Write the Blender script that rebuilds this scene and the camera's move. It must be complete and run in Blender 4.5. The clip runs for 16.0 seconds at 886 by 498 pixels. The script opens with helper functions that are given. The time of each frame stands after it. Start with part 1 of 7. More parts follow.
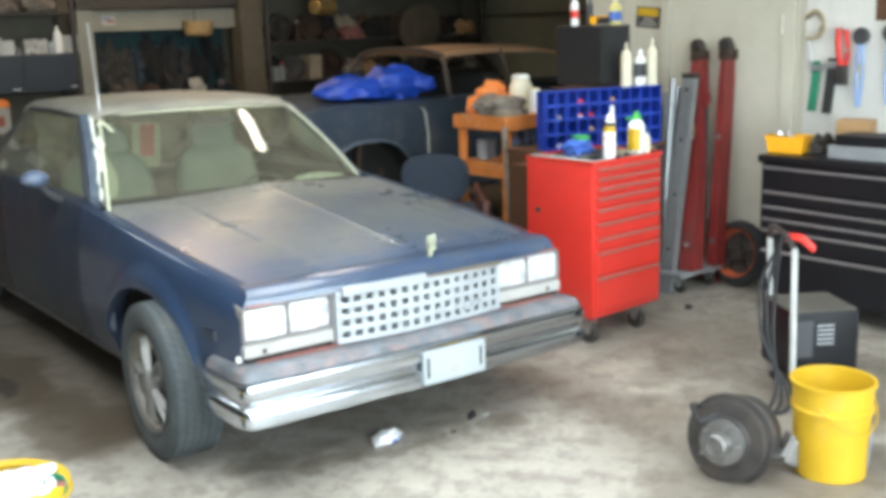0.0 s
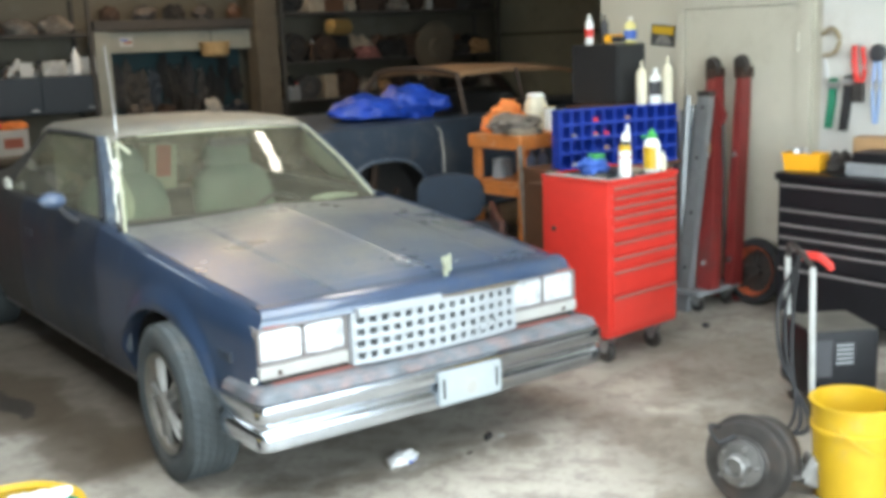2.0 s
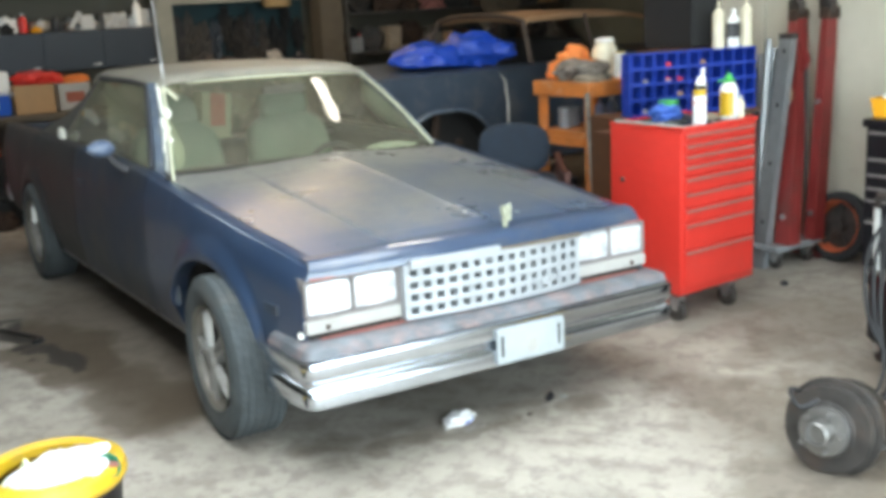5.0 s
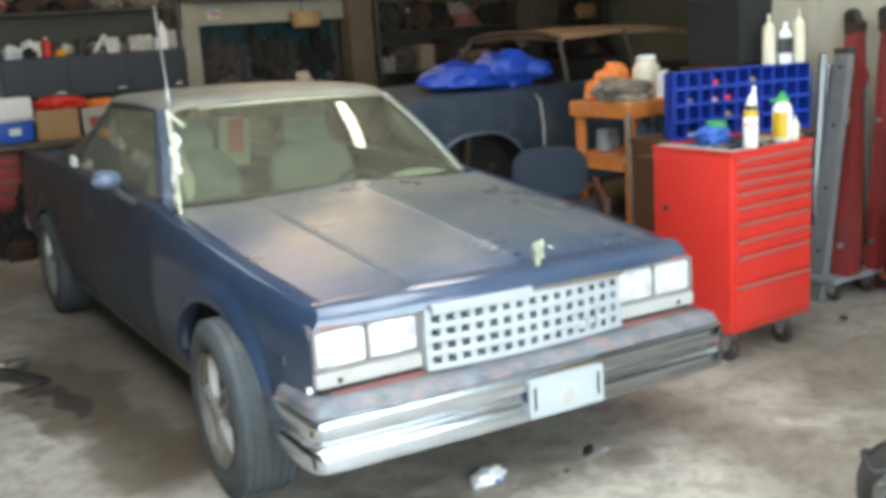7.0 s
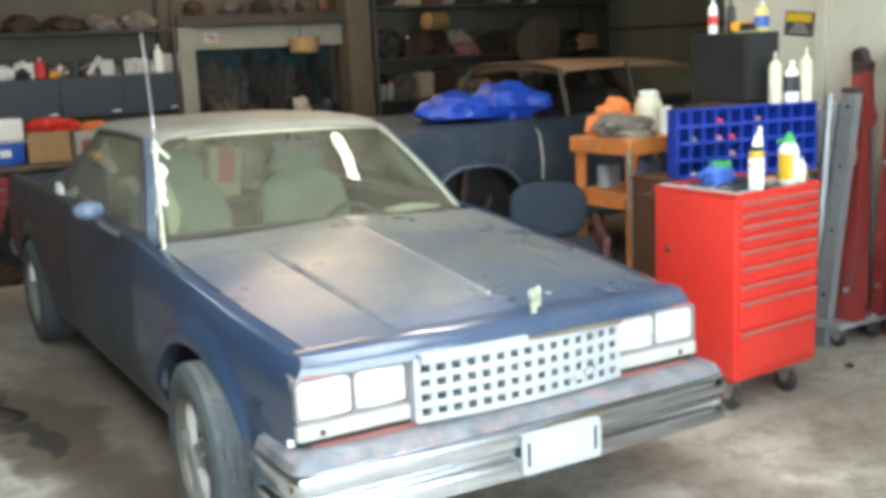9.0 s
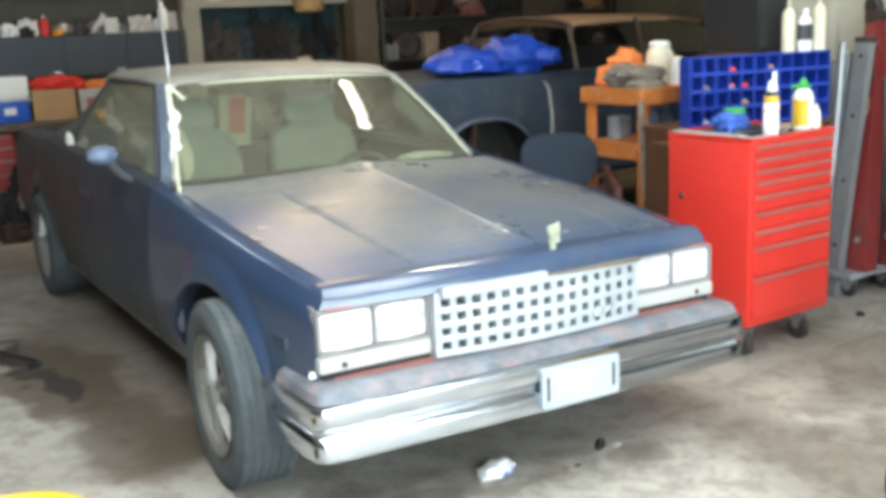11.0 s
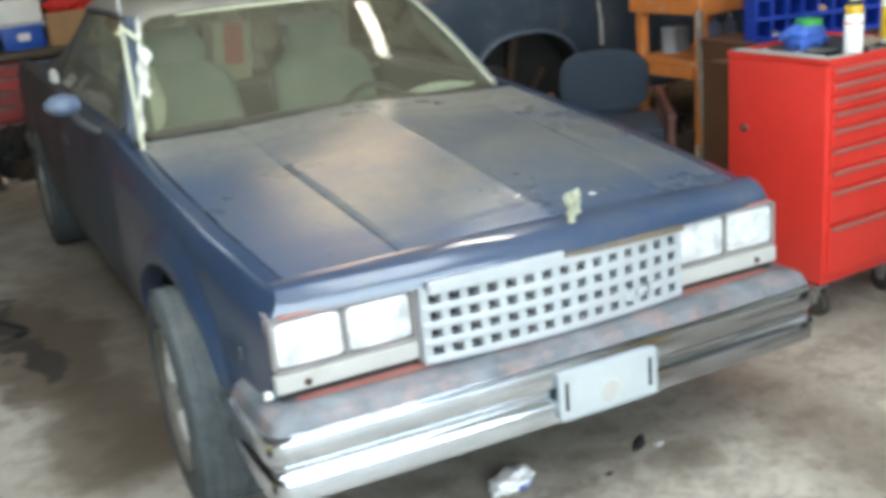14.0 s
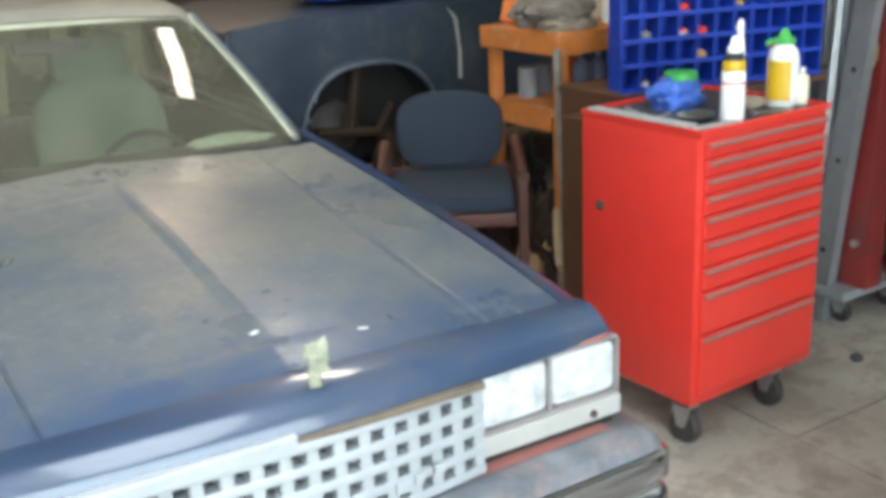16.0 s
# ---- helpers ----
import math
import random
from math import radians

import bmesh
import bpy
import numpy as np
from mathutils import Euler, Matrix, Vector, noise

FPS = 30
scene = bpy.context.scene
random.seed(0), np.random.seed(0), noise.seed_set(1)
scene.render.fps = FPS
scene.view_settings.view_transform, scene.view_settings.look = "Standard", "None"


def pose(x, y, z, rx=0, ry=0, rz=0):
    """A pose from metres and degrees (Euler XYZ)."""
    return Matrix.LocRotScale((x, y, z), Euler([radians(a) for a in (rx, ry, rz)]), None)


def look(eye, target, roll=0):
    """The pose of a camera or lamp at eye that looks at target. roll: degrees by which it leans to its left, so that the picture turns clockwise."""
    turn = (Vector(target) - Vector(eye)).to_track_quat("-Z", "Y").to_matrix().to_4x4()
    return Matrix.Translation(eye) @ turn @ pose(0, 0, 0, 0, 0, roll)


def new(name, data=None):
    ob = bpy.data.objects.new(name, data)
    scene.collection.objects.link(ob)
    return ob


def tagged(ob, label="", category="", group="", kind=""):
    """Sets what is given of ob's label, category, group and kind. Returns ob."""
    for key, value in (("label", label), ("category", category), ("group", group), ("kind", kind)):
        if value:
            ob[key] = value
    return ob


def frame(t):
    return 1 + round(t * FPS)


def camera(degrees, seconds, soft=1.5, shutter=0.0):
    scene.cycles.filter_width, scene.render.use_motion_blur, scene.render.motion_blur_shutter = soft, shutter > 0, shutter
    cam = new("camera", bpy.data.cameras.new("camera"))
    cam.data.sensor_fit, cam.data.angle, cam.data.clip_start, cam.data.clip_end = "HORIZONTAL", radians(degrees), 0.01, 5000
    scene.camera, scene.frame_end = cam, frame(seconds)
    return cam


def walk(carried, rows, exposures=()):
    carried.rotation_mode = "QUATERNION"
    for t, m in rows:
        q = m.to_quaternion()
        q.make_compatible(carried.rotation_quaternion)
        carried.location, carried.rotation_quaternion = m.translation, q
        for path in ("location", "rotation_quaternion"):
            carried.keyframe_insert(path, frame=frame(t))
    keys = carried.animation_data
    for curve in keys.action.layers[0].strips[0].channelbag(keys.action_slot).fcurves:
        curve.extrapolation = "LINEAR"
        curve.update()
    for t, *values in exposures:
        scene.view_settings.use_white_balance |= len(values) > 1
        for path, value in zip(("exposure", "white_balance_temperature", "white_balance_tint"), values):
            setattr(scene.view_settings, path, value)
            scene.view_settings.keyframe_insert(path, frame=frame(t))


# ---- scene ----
cam = camera(46.4, 16.0, soft=4.6, shutter=0.6)
PATH = [
    (0, (-2.559, -3.517, 1.83), (-1.365, -1.971, 1.4), -1.9),
    (0.5, (-2.555, -3.516, 1.833), (-1.36, -1.971, 1.404), -2.0),
    (1, (-2.552, -3.516, 1.834), (-1.355, -1.97, 1.413), -2.1),
    (1.5, (-2.558, -3.502, 1.831), (-1.364, -1.949, 1.427), -2.2),
    (2, (-2.55, -3.511, 1.841), (-1.376, -1.942, 1.445), -2.3),
    (2.5, (-2.533, -3.493, 1.832), (-1.373, -1.915, 1.425), -2.3),
    (3, (-2.499, -3.476, 1.811), (-1.351, -1.893, 1.39), -2.3),
    (3.5, (-2.471, -3.455, 1.804), (-1.336, -1.868, 1.365), -2.3),
    (4, (-2.443, -3.432, 1.79), (-1.326, -1.836, 1.338), -2.4),
    (6.5, (-2.183, -3.1, 1.702), (-1.202, -1.419, 1.241), -3.7),
    (7, (-2.104, -3.025, 1.737), (-1.11, -1.344, 1.307), -3.7),
    (7.5, (-2.052, -2.965, 1.766), (-0.935, -1.356, 1.363), -2.7),
    (8, (-2.007, -2.908, 1.745), (-0.905, -1.28, 1.379), -2.5),
    (8.5, (-1.968, -2.88, 1.755), (-0.942, -1.2, 1.398), -3.0),
    (8.7, (-1.976, -2.876, 1.772), (-0.966, -1.189, 1.405), -2.7),
    (10.8, (-2.064, -2.953, 1.688), (-1.079, -1.267, 1.256), -2.7),
    (11, (-2.069, -2.86, 1.652), (-1.07, -1.184, 1.214), -2.6),
    (11.5, (-2.06, -2.866, 1.65), (-1.095, -1.176, 1.186), -2.7),
    (12, (-2.044, -2.874, 1.655), (-1.116, -1.172, 1.163), -2.9),
    (12.5, (-1.971, -2.817, 1.693), (-1.092, -1.104, 1.153), -3.4),
    (13, (-1.782, -2.746, 1.727), (-1.003, -0.996, 1.15), -4.9),
    (13.5, (-1.645, -2.62, 1.738), (-0.89, -0.87, 1.134), -5.4),
    (14, (-1.486, -2.366, 1.714), (-0.652, -0.659, 1.089), -5.3),
    (14.5, (-1.281, -2.215, 1.701), (-0.415, -0.529, 1.062), -5.1),
    (15, (-1.043, -2.067, 1.692), (-0.206, -0.369, 1.047), -5.2),
    (15.5, (-0.84, -1.873, 1.714), (0.122, -0.223, 1.121), -3.8),
    (16, (-0.649, -1.704, 1.708), (0.337, -0.082, 1.077), -2.8),
]
walk(cam, [(t, look(eye, target, roll)) for t, eye, target, roll in PATH],
     exposures=((0, 0.42), (2, 0.40), (4.2, 0.45), (6.5, 0.30), (7.5, 0.38), (8.5, 0.60), (11, 0.58), (12, 0.34), (13, 0.26), (13.5, 0.23), (14, 0.16), (15, 0.14), (15.5, 0.10), (16, 0.24)))

# ---- light ----
world = bpy.data.worlds.new("daylight")
scene.world = world
world.use_nodes = True
wn = world.node_tree.nodes
sky = wn.new("ShaderNodeTexSky")
sky.sky_type, sky.sun_disc, sky.sun_elevation, sky.sun_rotation = "NISHITA", False, radians(50), radians(200)
world.node_tree.links.new(sky.outputs[0], wn["Background"].inputs[0])
wn["Background"].inputs[1].default_value = 0.12


def lamp(name, kind, energy, color, pose_m, **keys):
    data = bpy.data.lights.new(name, kind)
    data.energy, data.color = energy, color
    for key, value in keys.items():
        if key == "size":
            data.size = value
        elif key == "size_y":
            data.size_y = value
        elif key == "shape":
            data.shape = value
        elif key == "angle":
            data.angle = value
    ob = new(name, data)
    ob.matrix_world = pose_m
    return ob


lamp("sun", "SUN", 3.0, (1.0, 0.94, 0.86), look((-8, -14, 20), (0, -9, 0)), angle=radians(0.6))
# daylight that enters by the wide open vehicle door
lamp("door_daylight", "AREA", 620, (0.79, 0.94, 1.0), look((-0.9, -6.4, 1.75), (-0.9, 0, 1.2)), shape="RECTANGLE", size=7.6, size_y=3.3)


# ---- materials ----
def material(name, base, rough=0.5, metal=0.0, var=0.2, scale=6.0, bump=0.15, dirt=None, amount=0.4, dirt_scale=2.5, rvar=0.15, spec=0.5, coat=0.0):
    m = bpy.data.materials.new(name)
    m.use_nodes = True
    t = m.node_tree
    b = t.nodes["Principled BSDF"]
    co = t.nodes.new("ShaderNodeTexCoord")

    def noise_node(s, detail=6.0, r=0.6):
        n = t.nodes.new("ShaderNodeTexNoise")
        n.inputs["Scale"].default_value, n.inputs["Detail"].default_value, n.inputs["Roughness"].default_value = s, detail, r
        t.links.new(co.outputs["Object"], n.inputs["Vector"])
        return n.outputs["Fac"]

    def ramp(src, lo, hi, a=0.0, c=1.0):
        r = t.nodes.new("ShaderNodeMapRange")
        for k, v in zip(("From Min", "From Max", "To Min", "To Max"), (lo, hi, a, c)):
            r.inputs[k].default_value = v
        t.links.new(src, r.inputs["Value"])
        return r.outputs[0]

    def mix(f, a, c):
        n = t.nodes.new("ShaderNodeMix")
        n.data_type = "RGBA"
        for sock, v in ((n.inputs[0], f), (n.inputs[6], a), (n.inputs[7], c)):
            if isinstance(v, (int, float)):
                sock.default_value = v
            elif isinstance(v, tuple):
                sock.default_value = (*v[:3], 1)
            else:
                t.links.new(v, sock)
        return n.outputs[2]

    big, fine, grain = noise_node(scale), noise_node(scale * 5, 3.0, 0.5), noise_node(scale * 40, 2.0, 0.5)
    lo, hi = tuple(c * (1 - var) for c in base), tuple(min(1, c * (1 + var)) for c in base)
    col = mix(ramp(big, 0.3, 0.7), lo, hi)
    col = mix(ramp(fine, 0.25, 0.8, 0, 0.3), col, tuple(c * 0.82 for c in base))
    if dirt:
        spots = ramp(noise_node(dirt_scale, 10.0, 0.7), 0.62 - 0.3 * amount, 0.72 - 0.15 * amount, 0, 0.35 + 0.6 * amount)
        col = mix(spots, col, dirt)
    t.links.new(col, b.inputs["Base Color"])
    t.links.new(ramp(big, 0.25, 0.75, max(0.02, rough - rvar * 0.5), min(1, rough + rvar * 0.5)), b.inputs["Roughness"])
    b.inputs["Metallic"].default_value = metal
    b.inputs["Specular IOR Level"].default_value = spec
    b.inputs["Coat Weight"].default_value, b.inputs["Coat Roughness"].default_value = coat, 0.09
    if bump:
        n = t.nodes.new("ShaderNodeBump")
        n.inputs["Strength"].default_value, n.inputs["Distance"].default_value = bump, 0.002
        t.links.new(grain, n.inputs["Height"])
        t.links.new(n.outputs[0], b.inputs["Normal"])
    return m


def glass(name, tint, dust):
    """A thin pane: clear with a mirror gloss by Fresnel, and a film of dust."""
    m = bpy.data.materials.new(name)
    m.use_nodes = True
    t = m.node_tree
    out = t.nodes["Material Output"]
    t.nodes.remove(t.nodes["Principled BSDF"])
    clear, gloss, film = t.nodes.new("ShaderNodeBsdfTransparent"), t.nodes.new("ShaderNodeBsdfGlossy"), t.nodes.new("ShaderNodeBsdfDiffuse")
    clear.inputs[0].default_value, gloss.inputs["Roughness"].default_value = (*tint, 1), 0.025
    film.inputs[0].default_value = (0.52, 0.475, 0.35, 1)
    fres, co, n, r = t.nodes.new("ShaderNodeFresnel"), t.nodes.new("ShaderNodeTexCoord"), t.nodes.new("ShaderNodeTexNoise"), t.nodes.new("ShaderNodeMapRange")
    fres.inputs[0].default_value = 1.5
    n.inputs["Scale"].default_value, n.inputs["Detail"].default_value, n.inputs["Roughness"].default_value = 7.0, 12.0, 0.66
    t.links.new(co.outputs["Object"], n.inputs["Vector"])
    t.links.new(n.outputs["Fac"], r.inputs["Value"])
    for k, v in zip(("From Min", "From Max", "To Min", "To Max"), (0.34, 0.72, dust * 0.6, dust * 1.7)):
        r.inputs[k].default_value = v
    a, c = t.nodes.new("ShaderNodeMixShader"), t.nodes.new("ShaderNodeMixShader")
    t.links.new(r.outputs[0], a.inputs[0])
    t.links.new(clear.outputs[0], a.inputs[1])
    t.links.new(film.outputs[0], a.inputs[2])
    t.links.new(fres.outputs[0], c.inputs[0])
    t.links.new(a.outputs[0], c.inputs[1])
    t.links.new(gloss.outputs[0], c.inputs[2])
    t.links.new(c.outputs[0], out.inputs[0])
    return m


def glow(name, color, strength):
    m = bpy.data.materials.new(name)
    m.use_nodes = True
    b = m.node_tree.nodes["Principled BSDF"]
    b.inputs["Base Color"].default_value = b.inputs["Emission Color"].default_value = (*color, 1)
    b.inputs["Emission Strength"].default_value = strength
    return m


BLUE = (0.027, 0.049, 0.098)
M = {}
M["paint"] = material("dull_blue_paint", BLUE, 0.34, 0, 0.18, 3, 0.02, (0.075, 0.075, 0.075), 0.30, 3.0, spec=0.6, coat=0.8)
M["paint_old"] = material("faded_blue_paint", (0.026, 0.039, 0.064), 0.42, 0, 0.35, 3, 0.04, (0.078, 0.070, 0.058), 0.55, 2.2)
M["paint_rear"] = material("dusty_brown_blue_paint", (0.046, 0.045, 0.047), 0.5, 0, 0.3, 3, 0.05, (0.085, 0.070, 0.058), 0.5, 2.6)
M["paint_film"] = material("hazy_blue_paint", (0.085, 0.110, 0.150), 0.45, 0, 0.3, 9, 0.1, (0.25, 0.26, 0.25), 0.35, 14)
M["paint_dusty"] = material("dust_filmed_blue_paint", (0.105, 0.098, 0.085), 0.6, 0, 0.25, 4, 0.08, (0.05, 0.055, 0.065), 0.4, 3)
M["hood"] = material("dusty_hood_paint", (0.045, 0.075, 0.135), 0.29, 0, 0.15, 2.0, 0.0, rvar=0.08, spec=0.6)
M["roof"] = material("dusty_roof_paint", (0.29, 0.27, 0.225), 0.55, 0, 0.2, 2.5, 0.1, (0.16, 0.17, 0.18), 0.3, 3)
M["chrome"] = material("worn_chrome", (0.66, 0.71, 0.78), 0.15, 1.0, 0.06, 6, 0.02, rvar=0.05)
M["dull_chrome"] = material("dull_dark_chrome", (0.32, 0.33, 0.35), 0.3, 1.0, 0.2, 6, 0.05)
M["silver"] = material("silver_plastic", (0.40, 0.42, 0.44), 0.4, 0.15, 0.08, 8, 0.05)
M["primer_red"] = material("red_primer", (0.33, 0.13, 0.11), 0.7, 0, 0.2, 8)
M["filler"] = material("patchy_grey_filler", (0.135, 0.148, 0.165), 0.5, 0, 0.4, 9, 0.12, (0.33, 0.205, 0.18), 0.50, 8)
M["white_dull"] = material("dull_white_plastic", (0.40, 0.39, 0.365), 0.5, 0, 0.08, 9, 0.06, (0.34, 0.31, 0.27), 0.25, 6)
# pale base and grey patches put the lens reflections into its colour
M["lamp_lens"] = material("headlamp_lens", (0.74, 0.75, 0.76), 0.14, 0.25, 0.2, 12, 0.25, (0.36, 0.37, 0.38), 0.44, 14, coat=0.6)
M["black"] = material("black_rubber", (0.022, 0.022, 0.024), 0.7, 0, 0.3, 9, 0.2)
M["tyre"] = material("dusty_tyre_rubber", (0.060, 0.070, 0.074), 0.8, 0, 0.3, 10, 0.4, (0.105, 0.10, 0.088), 0.35, 7)
# for black greasy parts, and for shade painted into recesses and wheel dishes
M["dark"] = material("near_black", (0.018, 0.017, 0.016), 0.85, 0, 0.3, 5, 0.2)
M["alloy"] = material("dusty_alloy", (0.215, 0.200, 0.175), 0.5, 0.4, 0.3, 9, 0.1, (0.25, 0.2, 0.15), 0.35, 9)
M["alloy_bright"] = material("worn_bright_alloy", (0.34, 0.33, 0.31), 0.4, 0.5, 0.15, 9, 0.1)
M["tape"] = material("cream_masking_tape", (0.55, 0.55, 0.40), 0.7, 0, 0.1, 20, 0.2)
M["tape_old"] = material("dirty_masking_tape", (0.33, 0.34, 0.25), 0.75, 0, 0.3, 25, 0.3)
M["plastic_film"] = material("white_plastic_film", (0.75, 0.75, 0.68), 0.4, 0, 0.12, 15, 0.3)
M["film_green"] = material("pale_green_film", (0.36, 0.43, 0.36), 0.6, 0, 0.15, 8, 0.1)
M["film_dim"] = material("dull_green_film", (0.19, 0.22, 0.165), 0.6, 0, 0.2, 8, 0.1)
M["seat"] = material("pale_green_seat_cloth", (0.145, 0.195, 0.160), 0.8, 0, 0.18, 8, 0.3)
M["dash"] = material("dark_dash_vinyl", (0.045, 0.045, 0.05), 0.6, 0, 0.2, 8)
M["windshield"] = glass("dusty_windshield_glass", (0.88, 0.89, 0.74), 0.12)
M["sideglass"] = glass("dusty_side_glass", (0.78, 0.86, 0.68), 0.30)
M["far_paint"] = material("dark_blue_old_paint", (0.028, 0.043, 0.066), 0.45, 0, 0.25, 3, 0.1, (0.10, 0.09, 0.08), 0.3, 3)
M["far_roof"] = material("rusty_tan_roof", (0.31, 0.185, 0.10), 0.7, 0, 0.2, 3, 0.15)
M["tarp"] = material("blue_tarp", (0.010, 0.052, 0.38), 0.38, 0, 0.25, 6, 0.35)
M["toolred"] = material("bright_red_enamel", (0.62, 0.036, 0.025), 0.34, 0, 0.10, 4, 0.03, (0.58, 0.10, 0.075), 0.12, 7, coat=0.3)
M["toolred_dim"] = material("dull_red_enamel", (0.34, 0.024, 0.019), 0.4, 0, 0.3, 4, 0.05, (0.05, 0.03, 0.028), 0.5, 5)
M["red_old"] = material("dark_red_enamel", (0.19, 0.022, 0.020), 0.45, 0, 0.2, 6, 0.08, (0.10, 0.05, 0.04), 0.25, 5)
M["toolblack"] = material("black_enamel", (0.010, 0.010, 0.012), 0.45, 0, 0.2, 5, 0.05, spec=0.25)
M["steel"] = material("brushed_steel", (0.55, 0.55, 0.55), 0.35, 0.9, 0.12, 12, 0.08)
M["steel_dark"] = material("oily_cast_iron", (0.062, 0.056, 0.052), 0.55, 0.4, 0.4, 14, 0.5, (0.085, 0.055, 0.040), 0.4, 8)
M["grip"] = material("grey_drawer_pull", (0.26, 0.24, 0.24), 0.4, 0.4, 0.1, 10)
M["board_white"] = material("white_painted_board", (0.66, 0.65, 0.61), 0.6, 0, 0.06, 2, 0.05, (0.5, 0.47, 0.42), 0.15, 2)
M["grip_brown"] = material("brownish_drawer_pull", (0.30, 0.13, 0.11), 0.4, 0.2, 0.1, 10, 0.05)
M["yellow"] = material("yellow_plastic", (0.60, 0.37, 0.018), 0.45, 0, 0.1, 5, 0.04, (0.40, 0.30, 0.10), 0.25, 6)
M["yellow_bin"] = material("amber_plastic_bin", (0.90, 0.42, 0.02), 0.4, 0, 0.06, 6)
M["orange_wood"] = material("orange_painted_wood", (0.52, 0.165, 0.035), 0.6, 0, 0.25, 7, 0.2, (0.50, 0.38, 0.27), 0.28, 9)
M["blue_bin"] = material("blue_moulded_plastic", (0.008, 0.042, 0.36), 0.4, 0, 0.1, 8, 0.03)
# brown wood, darkened for the shadow of the red tool cabinet
M["brown_wood"] = material("shade_toned_brown_wood", (0.095, 0.042, 0.020), 0.55, 0, 0.3, 5, 0.2)
M["chair_cloth"] = material("dark_blue_chair_cloth", (0.018, 0.028, 0.044), 0.9, 0, 0.2, 20, 0.4)
M["chair_wood"] = material("reddish_chair_wood", (0.085, 0.030, 0.020), 0.5, 0, 0.25, 8, 0.1)
M["wall"] = material("cream_painted_panel", (0.56, 0.53, 0.44), 0.6, 0, 0.07, 1.2, 0.06, (0.42, 0.37, 0.29), 0.16, 1.8)
M["door"] = material("cream_painted_door", (0.55, 0.52, 0.43), 0.5, 0, 0.05, 2, 0.05, (0.42, 0.38, 0.30), 0.14, 2.5)
# the shade deep in the place is put into this wall colour
M["wall_dim"] = material("shade_toned_olive_panel", (0.105, 0.094, 0.070), 0.75, 0, 0.2, 1.5, 0.15, (0.14, 0.13, 0.11), 0.3, 2)
M["ceiling"] = material("dusty_ceiling_panel", (0.46, 0.44, 0.38), 0.8, 0, 0.12, 2, 0.1)
# white timber, darkened because little light falls at the back
M["post_white"] = material("shade_toned_white_post", (0.24, 0.24, 0.205), 0.7, 0, 0.15, 4, 0.1)
M["post_brown"] = material("weathered_timber_post", (0.11, 0.09, 0.065), 0.8, 0, 0.25, 5, 0.3)
M["wall_far"] = material("grey_green_metal_wall", (0.25, 0.25, 0.19), 0.7, 0, 0.15, 1.5, 0.1, (0.16, 0.15, 0.12), 0.3, 2)
M["teal"] = material("teal_board", (0.010, 0.036, 0.042), 0.7, 0, 0.25, 3, 0.1)
M["navy"] = material("slate_blue_cabinet", (0.013, 0.020, 0.031), 0.5, 0, 0.2, 3, 0.05)
M["cardboard"] = material("brown_cardboard", (0.42, 0.25, 0.12), 0.8, 0, 0.12, 6, 0.1)
M["white"] = material("white_plastic", (0.82, 0.82, 0.80), 0.4, 0, 0.05, 8, 0.03)
M["grey"] = material("mid_grey_plastic", (0.26, 0.27, 0.28), 0.5, 0, 0.15, 8)
M["blue_label"] = material("blue_label", (0.05, 0.12, 0.45), 0.5, 0, 0.1, 8)
M["green"] = material("green_plastic", (0.06, 0.38, 0.08), 0.45, 0, 0.1, 8)
M["dk_green"] = material("dark_green_strap", (0.02, 0.20, 0.11), 0.6, 0, 0.2, 10)
M["red"] = material("red_plastic", (0.70, 0.04, 0.03), 0.45, 0, 0.1, 8)
M["orange"] = material("orange_cloth", (0.80, 0.24, 0.06), 0.8, 0, 0.12, 10, 0.3)
M["cream"] = material("cream_plastic", (0.72, 0.66, 0.50), 0.5, 0, 0.1, 8)
M["tan"] = material("tan_rag", (0.34, 0.28, 0.21), 0.9, 0, 0.25, 14, 0.5)
M["rag_grey"] = material("dirty_grey_rags", (0.17, 0.145, 0.12), 0.9, 0, 0.4, 12, 0.5, (0.34, 0.31, 0.28), 0.4, 9)
M["rope"] = material("tan_rope", (0.36, 0.26, 0.15), 0.9, 0, 0.2, 30, 0.4)
M["rust"] = material("rusty_iron", (0.052, 0.031, 0.021), 0.8, 0.2, 0.35, 10, 0.4)
M["paper"] = material("crumpled_paper", (0.80, 0.80, 0.80), 0.7, 0, 0.06, 20, 0.3)
M["tube"] = glow("lit_diffuser", (1.0, 0.92, 0.76), 26.0)
# glow of the unseen roof panels, set for top light and reflections
M["skylight"] = glow("translucent_roof_panel", (0.86, 0.95, 1.0), 7.0)
M["skylight_warm"] = glow("warm_roof_panel", (1.0, 0.74, 0.48), 4.6)
M["outside"] = material("pale_gravel", (0.34, 0.34, 0.33), 0.9, 0, 0.2, 2, 0.3)

M["bezel"] = material("grey_bezel", (0.24, 0.215, 0.21), 0.6, 0, 0.25, 8)
M["carton_pale"] = material("faded_green_white_carton", (0.27, 0.27, 0.18), 0.6, 0, 0.15, 6)
M["plate"] = material("pale_plate_paint", (0.40, 0.43, 0.44), 0.45, 0.1, 0.08, 8, 0.05, (0.4, 0.42, 0.4), 0.2, 8)
M["mirror_shell"] = material("pale_blue_mirror_shell", (0.105, 0.140, 0.215), 0.28, 0, 0.1, 6, 0.04, (0.42, 0.42, 0.40), 0.45, 6)
M["carton_red"] = material("printed_red_carton", (0.30, 0.085, 0.05), 0.6, 0, 0.1, 6)

